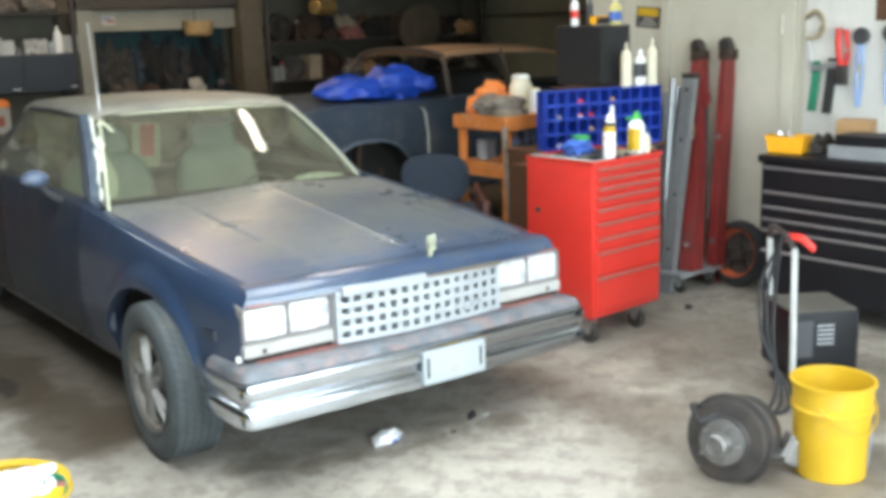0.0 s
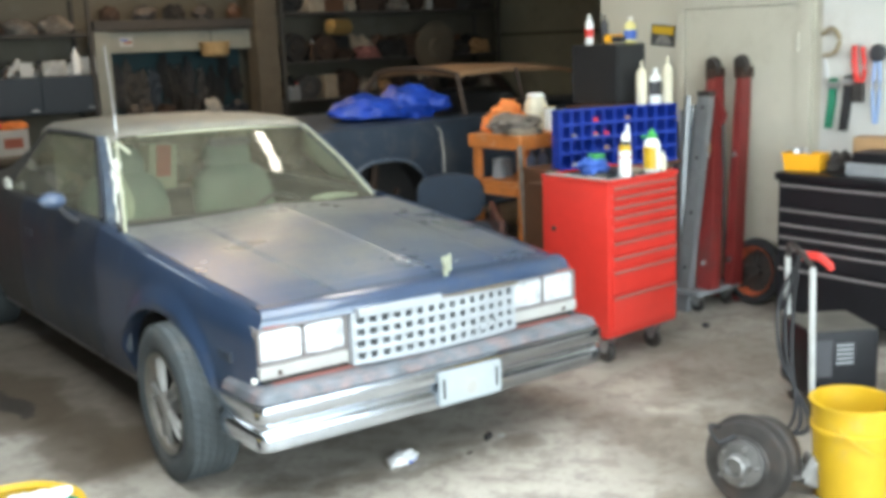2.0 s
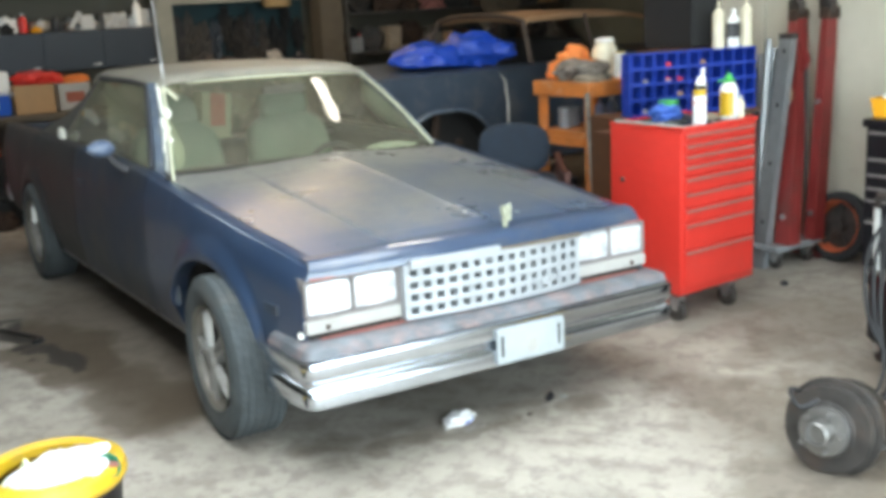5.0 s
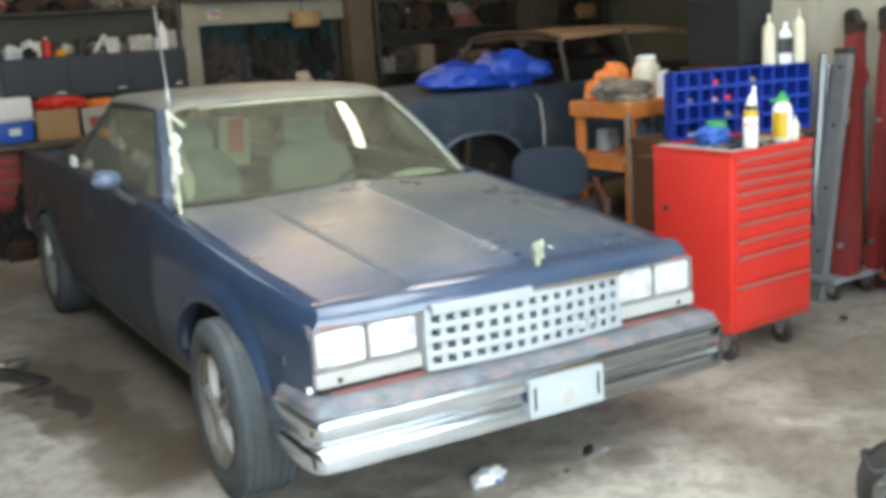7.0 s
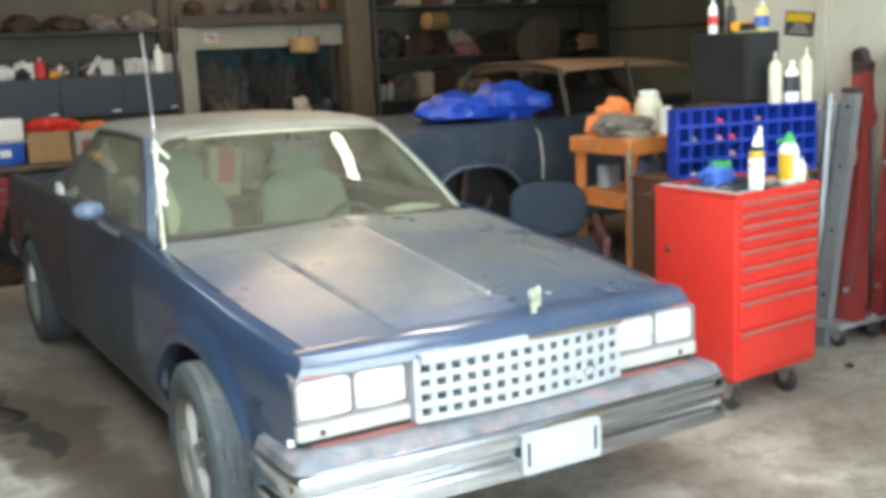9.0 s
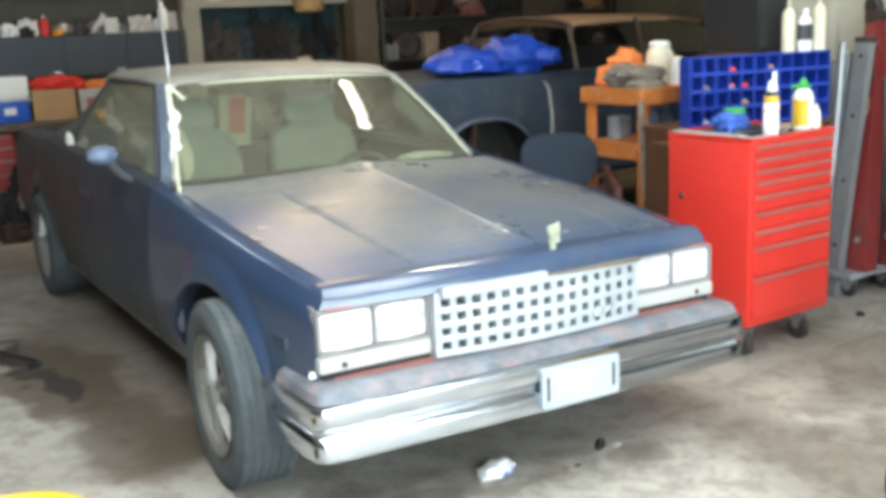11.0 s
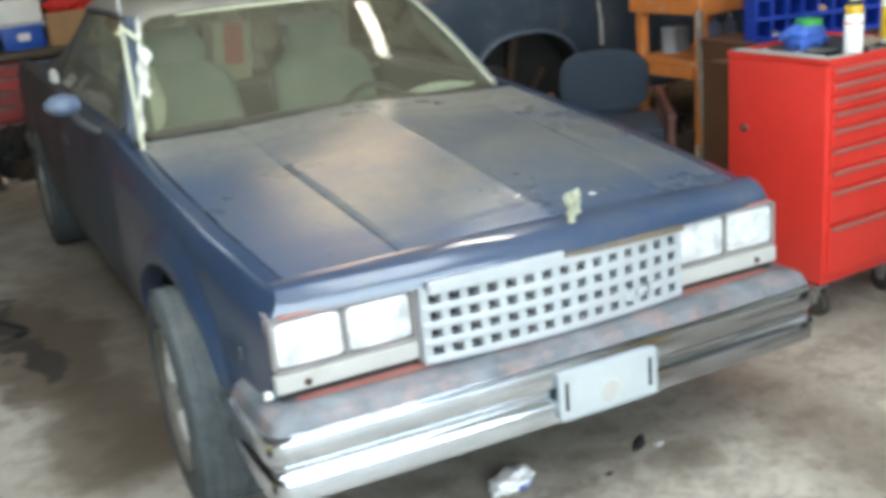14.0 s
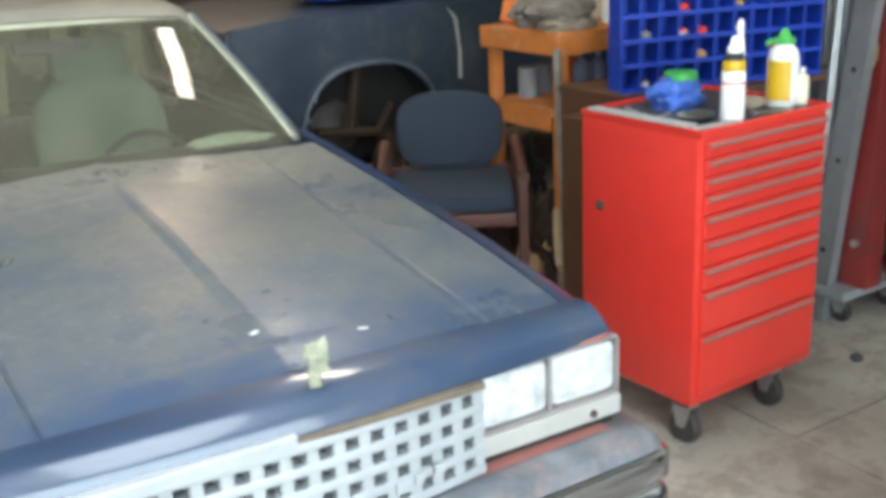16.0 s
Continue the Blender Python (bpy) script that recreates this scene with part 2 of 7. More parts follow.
M["blue_glove"] = material("blue_rubber", (0.05, 0.13, 0.48), 0.5, 0, 0.2, 10, 0.3)
M["speaker_black"] = material("black_vinyl", (0.016, 0.016, 0.017), 0.5, 0, 0.2, 10, 0.1)
M["speaker_cloth"] = material("black_cloth", (0.022, 0.022, 0.022), 0.9, 0, 0.2, 40, 0.4)
M["yellow_clear"] = material("amber_clear_plastic", (0.66, 0.58, 0.22), 0.3, 0, 0.1, 8)
M["pale_blue"] = material("pale_blue_plastic", (0.42, 0.52, 0.68), 0.4, 0, 0.1, 8, 0.03)
M["tube_white"] = material("scuffed_white_paint", (0.50, 0.50, 0.48), 0.5, 0, 0.12, 9, 0.05, (0.3, 0.28, 0.25), 0.3, 12)
M["bare_metal"] = material("dull_brown_bare_metal", (0.17, 0.135, 0.095), 0.5, 0.2, 0.3, 14, 0.1, (0.10, 0.11, 0.14), 0.4, 10)
M["tin_blue"] = material("blue_grey_tin", (0.26, 0.34, 0.44), 0.4, 0.2, 0.15, 8)
M["far_pillar"] = material("dull_brown_pillar", (0.060, 0.040, 0.030), 0.6, 0, 0.2, 6)
M["galv"] = material("galvanised_steel", (0.30, 0.31, 0.32), 0.45, 0.6, 0.15, 10, 0.1)
M["rim_orange"] = material("faded_orange_rim", (0.55, 0.12, 0.05), 0.5, 0.1, 0.2, 8)
M["clamp_tan"] = material("tan_cast_metal", (0.40, 0.33, 0.22), 0.5, 0.4, 0.15, 10)
M["pale_blue"] = material("pale_blue_grip", (0.30, 0.42, 0.66), 0.45, 0, 0.1, 8)
M["dusty_top"] = material("dusty_steel_top", (0.10, 0.092, 0.078), 0.7, 0, 0.25, 8, 0.1)
M["hub_steel"] = material("worn_grey_steel", (0.26, 0.25, 0.24), 0.42, 0.7, 0.2, 12, 0.2)
M["bag"] = material("pale_plastic_bag", (0.62, 0.68, 0.42), 0.35, 0, 0.25, 4, 0.3)
M["cooler_blue"] = material("cooler_blue_plastic", (0.02, 0.10, 0.50), 0.4, 0, 0.08, 6)
M["dark_timber"] = material("dark_stained_timber", (0.045, 0.04, 0.035), 0.7, 0, 0.25, 5, 0.2)
M["basket_tan"] = material("tan_weave", (0.36, 0.24, 0.11), 0.8, 0, 0.25, 30, 0.4)
M["shelf_grey"] = material("dull_grey_shelf_steel", (0.085, 0.08, 0.072), 0.55, 0.3, 0.2, 6, 0.1)
M["brass"] = material("brass_coloured_metal", (0.62, 0.42, 0.16), 0.35, 0.7, 0.15, 8)


# ---- mesh helpers ----
def part(name, bm, mat, parent=None, label="", smooth=False):
    me = bpy.data.meshes.new(name)
    bmesh.ops.recalc_face_normals(bm, faces=bm.faces)
    bm.to_mesh(me)
    bm.free()
    me.materials.append(M[mat] if isinstance(mat, str) else mat)
    if smooth:
        me.shade_smooth()
        if smooth != "all":
            me.set_sharp_from_angle(angle=radians(38 if smooth is True else smooth))
    ob = new(name, me)
    ob.parent = parent
    if label:
        ob["label"] = label
    return ob


def thing(name, label, category, at=(0, 0, 0), rz=0, group="", rx=0, ry=0):
    ob = new(name)
    ob.matrix_world = pose(*at, rx, ry, rz)
    ob.empty_display_size = 0.1
    return tagged(ob, label, category, group)


def B():
    return bmesh.new()


def box(bm, x0, x1, y0, y1, z0, z1, bevel=0.0, m=None):
    r = bmesh.ops.create_cube(bm, size=1)
    vs = r["verts"]
    for v in vs:
        v.co = Vector(((x0 + x1) / 2 + v.co.x * (x1 - x0), (y0 + y1) / 2 + v.co.y * (y1 - y0), (z0 + z1) / 2 + v.co.z * (z1 - z0)))
    if bevel:
        es = list({e for v in vs for e in v.link_edges})
        out = bmesh.ops.bevel(bm, geom=es, offset=bevel, segments=2, affect="EDGES", profile=0.6)
        vs = list({v for f in out["faces"] for v in f.verts} | {v for v in vs if v.is_valid})
    if m is not None:
        for v in vs:
            v.co = m @ v.co
    return bm


def frame_of(a, c):
    return (Vector(c) - Vector(a)).to_track_quat("Z", "Y").to_matrix()


def loft(bm, rings, closed=True, cap=True):
    rows = [[bm.verts.new(p) for p in ring] for ring in rings]
    n = len(rows[0])
    for a, c in zip(rows, rows[1:]):
        for i in range(n if closed else n - 1):
            j = (i + 1) % n
            bm.faces.new((a[i], a[j], c[j], c[i]))
    if cap and closed:
        bm.faces.new(rows[0])
        bm.faces.new(rows[-1][::-1])
    return rows


def cyl(bm, a, c, r0, r1=None, seg=16, cap=True):
    q, r1 = frame_of(a, c), r0 if r1 is None else r1
    loft(bm, [[Vector(p) + q @ Vector((r * math.cos(2 * math.pi * k / seg), r * math.sin(2 * math.pi * k / seg), 0)) for k in range(seg)] for p, r in ((a, r0), (c, r1))], True, cap)
    return bm


def lathe(bm, profile, seg=24, axis=None, cap=True):
    """profile: (r, h) from the bottom up, turned round z, or placed by the matrix axis."""
    m = axis or Matrix()
    loft(bm, [[m @ Vector((max(r, 1e-4) * math.cos(2 * math.pi * k / seg), max(r, 1e-4) * math.sin(2 * math.pi * k / seg), h)) for k in range(seg)] for r, h in profile], True, cap)
    return bm


def tube(bm, pts, r, seg=8):
    pts = [Vector(p) for p in pts]
    rings = []
    for i, p in enumerate(pts):
        d = pts[min(i + 1, len(pts) - 1)] - pts[max(i - 1, 0)]
        q = d.to_track_quat("Z", "Y").to_matrix()
        rings.append([p + q @ Vector((r * math.cos(2 * math.pi * k / seg), r * math.sin(2 * math.pi * k / seg), 0)) for k in range(seg)])
    loft(bm, rings)
    return bm


def smooth_path(pts, n=8):
    out, p = [], [Vector(q) for q in pts]
    for i in range(len(p) - 1):
        a, b, c, d = p[max(i - 1, 0)], p[i], p[i + 1], p[min(i + 2, len(p) - 1)]
        for k in range(n):
            u = k / n
            out.append(0.5 * ((2 * b) + (c - a) * u + (2 * a - 5 * b + 4 * c - d) * u * u + (3 * b - a - 3 * c + d) * u ** 3))
    return out + [p[-1]]


def sheet(bm, rows):
    """A surface over a grid of points."""
    return loft(bm, rows, False, False)


def thick(bm, t):
    bmesh.ops.recalc_face_normals(bm, faces=bm.faces)
    bmesh.ops.solidify(bm, geom=bm.faces[:], thickness=t)
    return bm


def lerp(table, x):
    return float(np.interp(x, [p[0] for p in table], [p[1] for p in table]))


def lump(bm, c, s, seed, rough=0.25, sub=3, freq=2.0, flat=True):
    """An uneven heap of cloth or metal round c with half sizes s."""
    r = bmesh.ops.create_icosphere(bm, subdivisions=sub, radius=1)
    for v in r["verts"]:
        d = 1 + rough * noise.noise(v.co * freq + Vector((seed * 7.3, seed * 1.7, 0))) + 0.5 * rough * noise.noise(v.co * freq * 3 + Vector((0, seed * 3.1, 0)))
        z = v.co.z * d
        if flat:
            z = max(z, -0.55)
        v.co = Vector((c[0] + v.co.x * d * s[0], c[1] + v.co.y * d * s[1], c[2] + z * s[2]))
    return bm


# ---- the place ----
def setting(name, bm, mat, label, smooth=False):
    return tagged(part(name, bm, mat, None, label, smooth), label, "", "", "structure")


def blotch_floor():
    """Worn concrete with oil stains of their own shapes, plus painted shade patches."""
    m = material("stained_shaded_concrete", (0.392, 0.353, 0.302), 0.6, 0, 0.2, 1.1, 0.5, (0.215, 0.178, 0.148), 0.42, 1.6)
    t = m.node_tree
    b = t.nodes["Principled BSDF"]
    col = b.inputs["Base Color"].links[0].from_socket
    geo, n = t.nodes.new("ShaderNodeNewGeometry"), t.nodes.new("ShaderNodeTexNoise")
    n.inputs["Scale"].default_value, n.inputs["Detail"].default_value = 2.2, 8.0
    t.links.new(geo.outputs["Position"], n.inputs["Vector"])
    sub, add = t.nodes.new("ShaderNodeVectorMath"), t.nodes.new("ShaderNodeVectorMath")
    sub.operation, sub.inputs[1].default_value = "SUBTRACT", (0.5, 0.5, 0.5)
    t.links.new(n.outputs["Color"], sub.inputs[0])
    scl = t.nodes.new("ShaderNodeVectorMath")
    scl.operation, scl.inputs[3].default_value = "SCALE", 0.9
    t.links.new(sub.outputs[0], scl.inputs[0])
    t.links.new(geo.outputs["Position"], add.inputs[0])
    t.links.new(scl.outputs[0], add.inputs[1])
    grit, cut = t.nodes.new("ShaderNodeTexNoise"), t.nodes.new("ShaderNodeMapRange")
    grit.inputs["Scale"].default_value, grit.inputs["Detail"].default_value, grit.inputs["Roughness"].default_value = 7.0, 12.0, 0.72
    t.links.new(geo.outputs["Position"], grit.inputs["Vector"])
    t.links.new(grit.outputs["Fac"], cut.inputs["Value"])
    for key, v in zip(("From Min", "From Max", "To Min", "To Max"), (0.48, 0.58, 0.0, 0.58)):
        cut.inputs[key].default_value = v
    mx = t.nodes.new("ShaderNodeMix")
    mx.data_type = "RGBA"
    mx.inputs[7].default_value = (0.185, 0.155, 0.128, 1)
    t.links.new(cut.outputs[0], mx.inputs[0])
    t.links.new(col, mx.inputs[6])
    col = mx.outputs[2]

    def layer(scale, detail, lo, hi, k, color):
        nonlocal col
        n2, r2, m2 = t.nodes.new("ShaderNodeTexNoise"), t.nodes.new("ShaderNodeMapRange"), t.nodes.new("ShaderNodeMix")
        n2.inputs["Scale"].default_value = scale
        n2.inputs["Detail"].default_value, n2.inputs["Roughness"].default_value = detail, 0.7
        t.links.new(geo.outputs["Position"], n2.inputs["Vector"])
        for key, v in zip(("From Min", "From Max", "To Min", "To Max"), (lo, hi, 0.0, k)):
            r2.inputs[key].default_value = v
        t.links.new(n2.outputs["Fac"], r2.inputs["Value"])
        m2.data_type = "RGBA"
        m2.inputs[7].default_value = (*color, 1)
        t.links.new(r2.outputs[0], m2.inputs[0])
        t.links.new(col, m2.inputs[6])
        col = m2.outputs[2]

    layer(26.0, 8.0, 0.56, 0.66, 0.45, (0.16, 0.135, 0.105))
    layer(60.0, 4.0, 0.60, 0.70, 0.5, (0.52, 0.50, 0.45))
    # oil marks, plus shade painted under the car, front right and back left
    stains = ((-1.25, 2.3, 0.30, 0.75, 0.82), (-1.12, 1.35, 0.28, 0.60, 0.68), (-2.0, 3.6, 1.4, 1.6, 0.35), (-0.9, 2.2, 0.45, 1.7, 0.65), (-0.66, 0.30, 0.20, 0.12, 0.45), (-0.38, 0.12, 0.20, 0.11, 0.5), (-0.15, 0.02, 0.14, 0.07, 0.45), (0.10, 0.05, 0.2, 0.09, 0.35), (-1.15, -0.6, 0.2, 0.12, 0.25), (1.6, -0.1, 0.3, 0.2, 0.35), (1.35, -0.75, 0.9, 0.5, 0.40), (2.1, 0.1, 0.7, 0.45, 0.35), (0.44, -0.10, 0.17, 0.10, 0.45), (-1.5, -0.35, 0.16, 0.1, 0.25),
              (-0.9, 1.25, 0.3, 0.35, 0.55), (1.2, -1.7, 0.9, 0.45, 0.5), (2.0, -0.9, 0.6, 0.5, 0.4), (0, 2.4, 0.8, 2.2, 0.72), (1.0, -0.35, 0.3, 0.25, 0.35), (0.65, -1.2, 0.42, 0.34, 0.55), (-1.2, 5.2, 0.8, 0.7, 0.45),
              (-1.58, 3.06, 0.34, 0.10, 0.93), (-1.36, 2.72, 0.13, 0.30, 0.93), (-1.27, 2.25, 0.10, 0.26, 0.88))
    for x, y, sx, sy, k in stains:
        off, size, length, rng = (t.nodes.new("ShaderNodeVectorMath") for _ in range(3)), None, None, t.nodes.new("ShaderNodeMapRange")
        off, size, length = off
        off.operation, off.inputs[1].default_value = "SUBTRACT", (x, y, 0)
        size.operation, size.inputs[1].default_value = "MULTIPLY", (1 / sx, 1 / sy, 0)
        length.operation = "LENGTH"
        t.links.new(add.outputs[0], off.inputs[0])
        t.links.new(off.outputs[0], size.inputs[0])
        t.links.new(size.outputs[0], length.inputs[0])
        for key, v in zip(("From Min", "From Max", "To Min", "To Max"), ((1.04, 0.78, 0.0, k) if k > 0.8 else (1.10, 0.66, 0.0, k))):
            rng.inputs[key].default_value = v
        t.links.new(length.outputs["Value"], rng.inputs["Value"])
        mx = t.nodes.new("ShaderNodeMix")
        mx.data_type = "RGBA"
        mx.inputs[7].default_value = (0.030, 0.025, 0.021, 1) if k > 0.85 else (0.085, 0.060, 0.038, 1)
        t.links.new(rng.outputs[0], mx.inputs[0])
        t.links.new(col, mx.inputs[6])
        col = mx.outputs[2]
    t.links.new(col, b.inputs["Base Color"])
    return m


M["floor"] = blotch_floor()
floor = setting("floor", box(B(), -5.2, 7.2, -5.2, 7.8, -0.12, -0.012), "dark", "concrete slab floor stained with oil and dust, some shade painted in")
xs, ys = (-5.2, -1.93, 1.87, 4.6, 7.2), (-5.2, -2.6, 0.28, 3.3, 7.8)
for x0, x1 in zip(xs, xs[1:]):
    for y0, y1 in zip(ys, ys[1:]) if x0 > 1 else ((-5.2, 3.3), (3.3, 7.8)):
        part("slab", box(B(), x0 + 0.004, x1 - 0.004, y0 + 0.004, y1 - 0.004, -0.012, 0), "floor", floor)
setting("ground", box(B(), -60, 60, -120, -5.2, -0.3, -0.03), "outside", "pale gravel yard in front of the open door")

# unseen stretch of wall, coloured dark so the chrome mirrors darkness
setting("wall_right_front", box(B(), 3.4, 3.52, -5.2, -1.95, 0, 3.5), "dark_timber", "unseen wall stretch, dark for the bumper's reflection")
setting("wall_right", box(B(), 3.4, 3.52, -1.95, 2.28, 0, 3.5), "wall", "cream painted wall with scuffs and faint stains")
setting("wall_step", box(B(), 3.52, 7.0, 2.16, 2.28, 0, 3.5), "wall_dim", "grey green partition wall, shade put into its colour")
wall_far = setting("wall_far", box(B(), 6.9, 7.02, 2.28, 7.7, 0, 3.5), "wall_far", "bare grey green metal wall with a rail")
setting("wall_back", box(B(), -5.0, 7.02, 7.7, 7.82, 0, 3.5), "wall_dim", "grey green back wall behind shelves, darkened for shade")
# unseen wall, coloured dark to keep bounce light off the car's side
setting("wall_left", box(B(), -5.12, -5.0, -5.2, 7.82, 0, 3.5), "dark_timber", "unseen side wall, dark to cut bounce light")
setting("ceiling", box(B(), -5.12, 7.02, -5.3, 7.82, 3.5, 3.6), "ceiling", "dusty panelled ceiling")
bm = B()
box(bm, -5.12, -3.7, -5.3, -5.2, 0, 3.5)
box(bm, 2.2, 3.52, -5.3, -5.2, 0, 3.5)
box(bm, -3.7, 2.2, -5.3, -5.2, 2.9, 3.5)
setting("wall_front", bm, "wall", "cream front wall with a wide open vehicle door")
setting("trim", box(B(), 6.84, 6.9, 2.3, 7.65, 1.86, 1.90), "post_brown", "horizontal rail along the dim wall")
bm = B()
for x in (-4, -2, 0, 2, 4, 6):
    box(bm, x - 0.05, x + 0.05, -5.1, 7.6, 3.32, 3.5)
setting("trim", bm, "ceiling", "roof purlins below the ceiling")

# door in the near right wall, with its frame and hinge side
door = setting("door_1", box(B(), 3.375, 3.40, 0.50, 1.42, 0.01, 1.98, 0.004), "door", "cream painted flush door, closed")
bm = B()
box(bm, 3.36, 3.40, 1.425, 1.50, 0, 2.06, 0.003)
box(bm, 3.36, 3.40, 0.40, 0.495, 0, 2.06, 0.003)
box(bm, 3.36, 3.40, 0.495, 1.425, 1.985, 2.06, 0.003)
part("door_frame", bm, "door", door)
bm = B()
for z in (0.3, 1.74):
    cyl(bm, (3.36, 0.50, z - 0.06), (3.36, 0.50, z + 0.06), 0.012, seg=10)
part("hinge", bm, "door", door, "painted steel hinges")
setting("baseboard", box(B(), 3.38, 3.40, 1.52, 2.28, 0, 0.12, 0.003), "post_brown", "dark baseboard strip")
# white hanging board beside the door
setting("trim", box(B(), 3.37, 3.40, -1.9, 0.33, 1.02, 2.3, 0.003), "board_white", "white painted tool board on the wall")


# unseen translucent panels in the roof; the second and third add top light
for n_, (x0, x1, y0, y1, mat) in enumerate(((1.2, 2.2, 4.7, 6.7, "skylight_warm"), (-2.5, -1.2, -3.6, 1.0, "skylight"), (-0.3, 0.7, -3.6, 0.6, "skylight"), (-2.65, -2.15, 4.0, 5.5, "skylight"))):
    pane_ = setting("window_%d" % (n_ + 1), box(B(), x0, x1, y0, y1, 3.295, 3.315), mat, "unseen translucent panel in the roof, set for its light")
    bm = B()
    for a0, a1, b0, b1 in ((x0 - 0.06, x0, y0 - 0.06, y1 + 0.06), (x1, x1 + 0.06, y0 - 0.06, y1 + 0.06), (x0, x1, y0 - 0.06, y0), (x0, x1, y1, y1 + 0.06)):
        box(bm, a0, a1, b0, b1, 3.28, 3.33)
    part("window_frame", bm, "ceiling", pane_)


# lit fluorescent fixture under the roof
cl = thing("ceiling_light", "lit fluorescent ceiling light with a warm white diffuser", "ceiling light", (1.58, 2.50, 3.2))
part("housing", box(B(), -0.09, 0.09, -0.64, 0.64, 0.03, 0.09, 0.008), "white_dull", cl)
part("diffuser", box(B(), -0.07, 0.07, -0.60, 0.60, 0.0, 0.029, 0.006), "tube", cl, "glowing diffuser")
for k in (-0.45, 0.45):
    part("hanger", cyl(B(), (0, k, 0.09), (0, k, 0.30), 0.006, seg=6), "steel", cl)


def dusty_hood():
    """Tan dust lies in broad soft patches over the blue, thin along the front edge."""
    m = M["hood"]
    t = m.node_tree
    b = t.nodes["Principled BSDF"]
    col = b.inputs["Base Color"].links[0].from_socket
    co, sep = t.nodes.new("ShaderNodeTexCoord"), t.nodes.new("ShaderNodeSeparateXYZ")
    t.links.new(co.outputs["Object"], sep.inputs[0])

    def node_range(src, lo, hi, a, c):
        r = t.nodes.new("ShaderNodeMapRange")
        r.interpolation_type = "SMOOTHSTEP"
        for k, v in zip(("From Min", "From Max", "To Min", "To Max"), (lo, hi, a, c)):
            r.inputs[k].default_value = v
        t.links.new(src, r.inputs["Value"])
        return r.outputs[0]

    def blend(f, a, color):
        mx = t.nodes.new("ShaderNodeMix")
        mx.data_type = "RGBA"
        mx.inputs[7].default_value = (*color, 1)
        t.links.new(f, mx.inputs[0])
        t.links.new(a, mx.inputs[6])
        return mx.outputs[2]

    def patches(scale, detail, rough=0.55):
        n = t.nodes.new("ShaderNodeTexNoise")
        n.inputs["Scale"].default_value, n.inputs["Detail"].default_value, n.inputs["Roughness"].default_value = scale, detail, rough
        t.links.new(co.outputs["Object"], n.inputs["Vector"])
        return n.outputs["Fac"]

    def times(a, c, op="MULTIPLY"):
        n = t.nodes.new("ShaderNodeMath")
        n.operation = op
        t.links.new(a, n.inputs[0])
        t.links.new(c, n.inputs[1]) if not isinstance(c, float) else None
        if isinstance(c, float):
            n.inputs[1].default_value = c
        return n.outputs[0]

    shift = times(patches(6.0, 10.0, 0.7), 0.9)
    along = node_range(times(sep.outputs["Y"], shift, "ADD"), 0.46, 0.90, 0.0, 1.0)
    cloud = node_range(patches(3.4, 12.0, 0.72), 0.36, 0.62, 0.45, 0.95)
    edge = node_range(times(sep.outputs["X"], times(patches(5.0, 10.0, 0.7), 0.35), "ADD"), -0.47, -0.27, 0.10, 1.0)
    dust = times(times(along, cloud), edge)
    col = blend(dust, col, (0.160, 0.158, 0.142))
    wipe = node_range(patches(9.0, 12.0, 0.78), 0.51, 0.58, 0.0, 0.75)
    front = node_range(times(sep.outputs["Y"], times(patches(3.0, 6.0, 0.6), 0.8), "ADD"), 0.75, 1.15, 1.0, 0.12)
    col = blend(times(times(wipe, dust), front), col, (0.05, 0.078, 0.13))
    rear = node_range(times(sep.outputs["Y"], times(patches(7.0, 10.0, 0.7), 0.5), "ADD"), 1.15, 1.65, 0.0, 0.75)
    col = blend(rear, col, (0.265, 0.25, 0.215))
    fine = node_range(patches(24.0, 12.0, 0.8), 0.46, 0.60, 0.0, 0.5)
    col = blend(times(fine, along), col, (0.085, 0.092, 0.105))
    speck = node_range(patches(55.0, 4.0, 0.6), 0.60, 0.68, 0.0, 0.30)
    col = blend(times(speck, along), col, (0.30, 0.285, 0.25))
    t.links.new(col, b.inputs["Base Color"])


dusty_hood()


# ---- the pickup car ----
FY, RY, WR = 0.685, 4.08, 0.335          # wheel centres along the car and tyre radius
HALF = ((0, 0.845), (0.12, 0.862), (0.5, 0.89), (1.0, 0.905), (3.0, 0.91), (4.6, 0.90), (5.15, 0.865))
CREST = ((0, 0.795), (0.3, 0.832), (0.8, 0.884), (1.5, 0.955), (1.8, 0.975), (3.2, 0.985), (4.2, 0.985), (5.15, 0.965))


def lean(bm):
    """The car sits a little higher on its right side."""
    for v in bm.verts:
        v.co.z -= 0.02 * v.co.x
    return bm


def side_x(y, z):
    h, c = lerp(HALF, y), lerp(CREST, y)
    if z < 0.45:
        return h - (0.45 - z) * 0.22
    if z < 0.66:
        return h + 0.006 * math.sin((z - 0.45) / 0.21 * math.pi)
    return h - 0.042 * ((z - 0.66) / (c - 0.66)) ** 3.2


def arch_z(y):
    """Height of the wheel openings' edge over y, or nothing away from them; None elsewhere."""
    if 0.30 < y < 1.26:
        d = (0.76 - y) / 0.46 if y < 0.76 else (y - 0.76) / 0.50
        return 0.335 + 0.372 * math.sqrt(max(0.0, 1 - d ** 2))
    if abs(y - RY) < 0.385:
        return 0.335 + 0.345 * math.sqrt(1 - ((y - RY) / 0.385) ** 2)
    return None


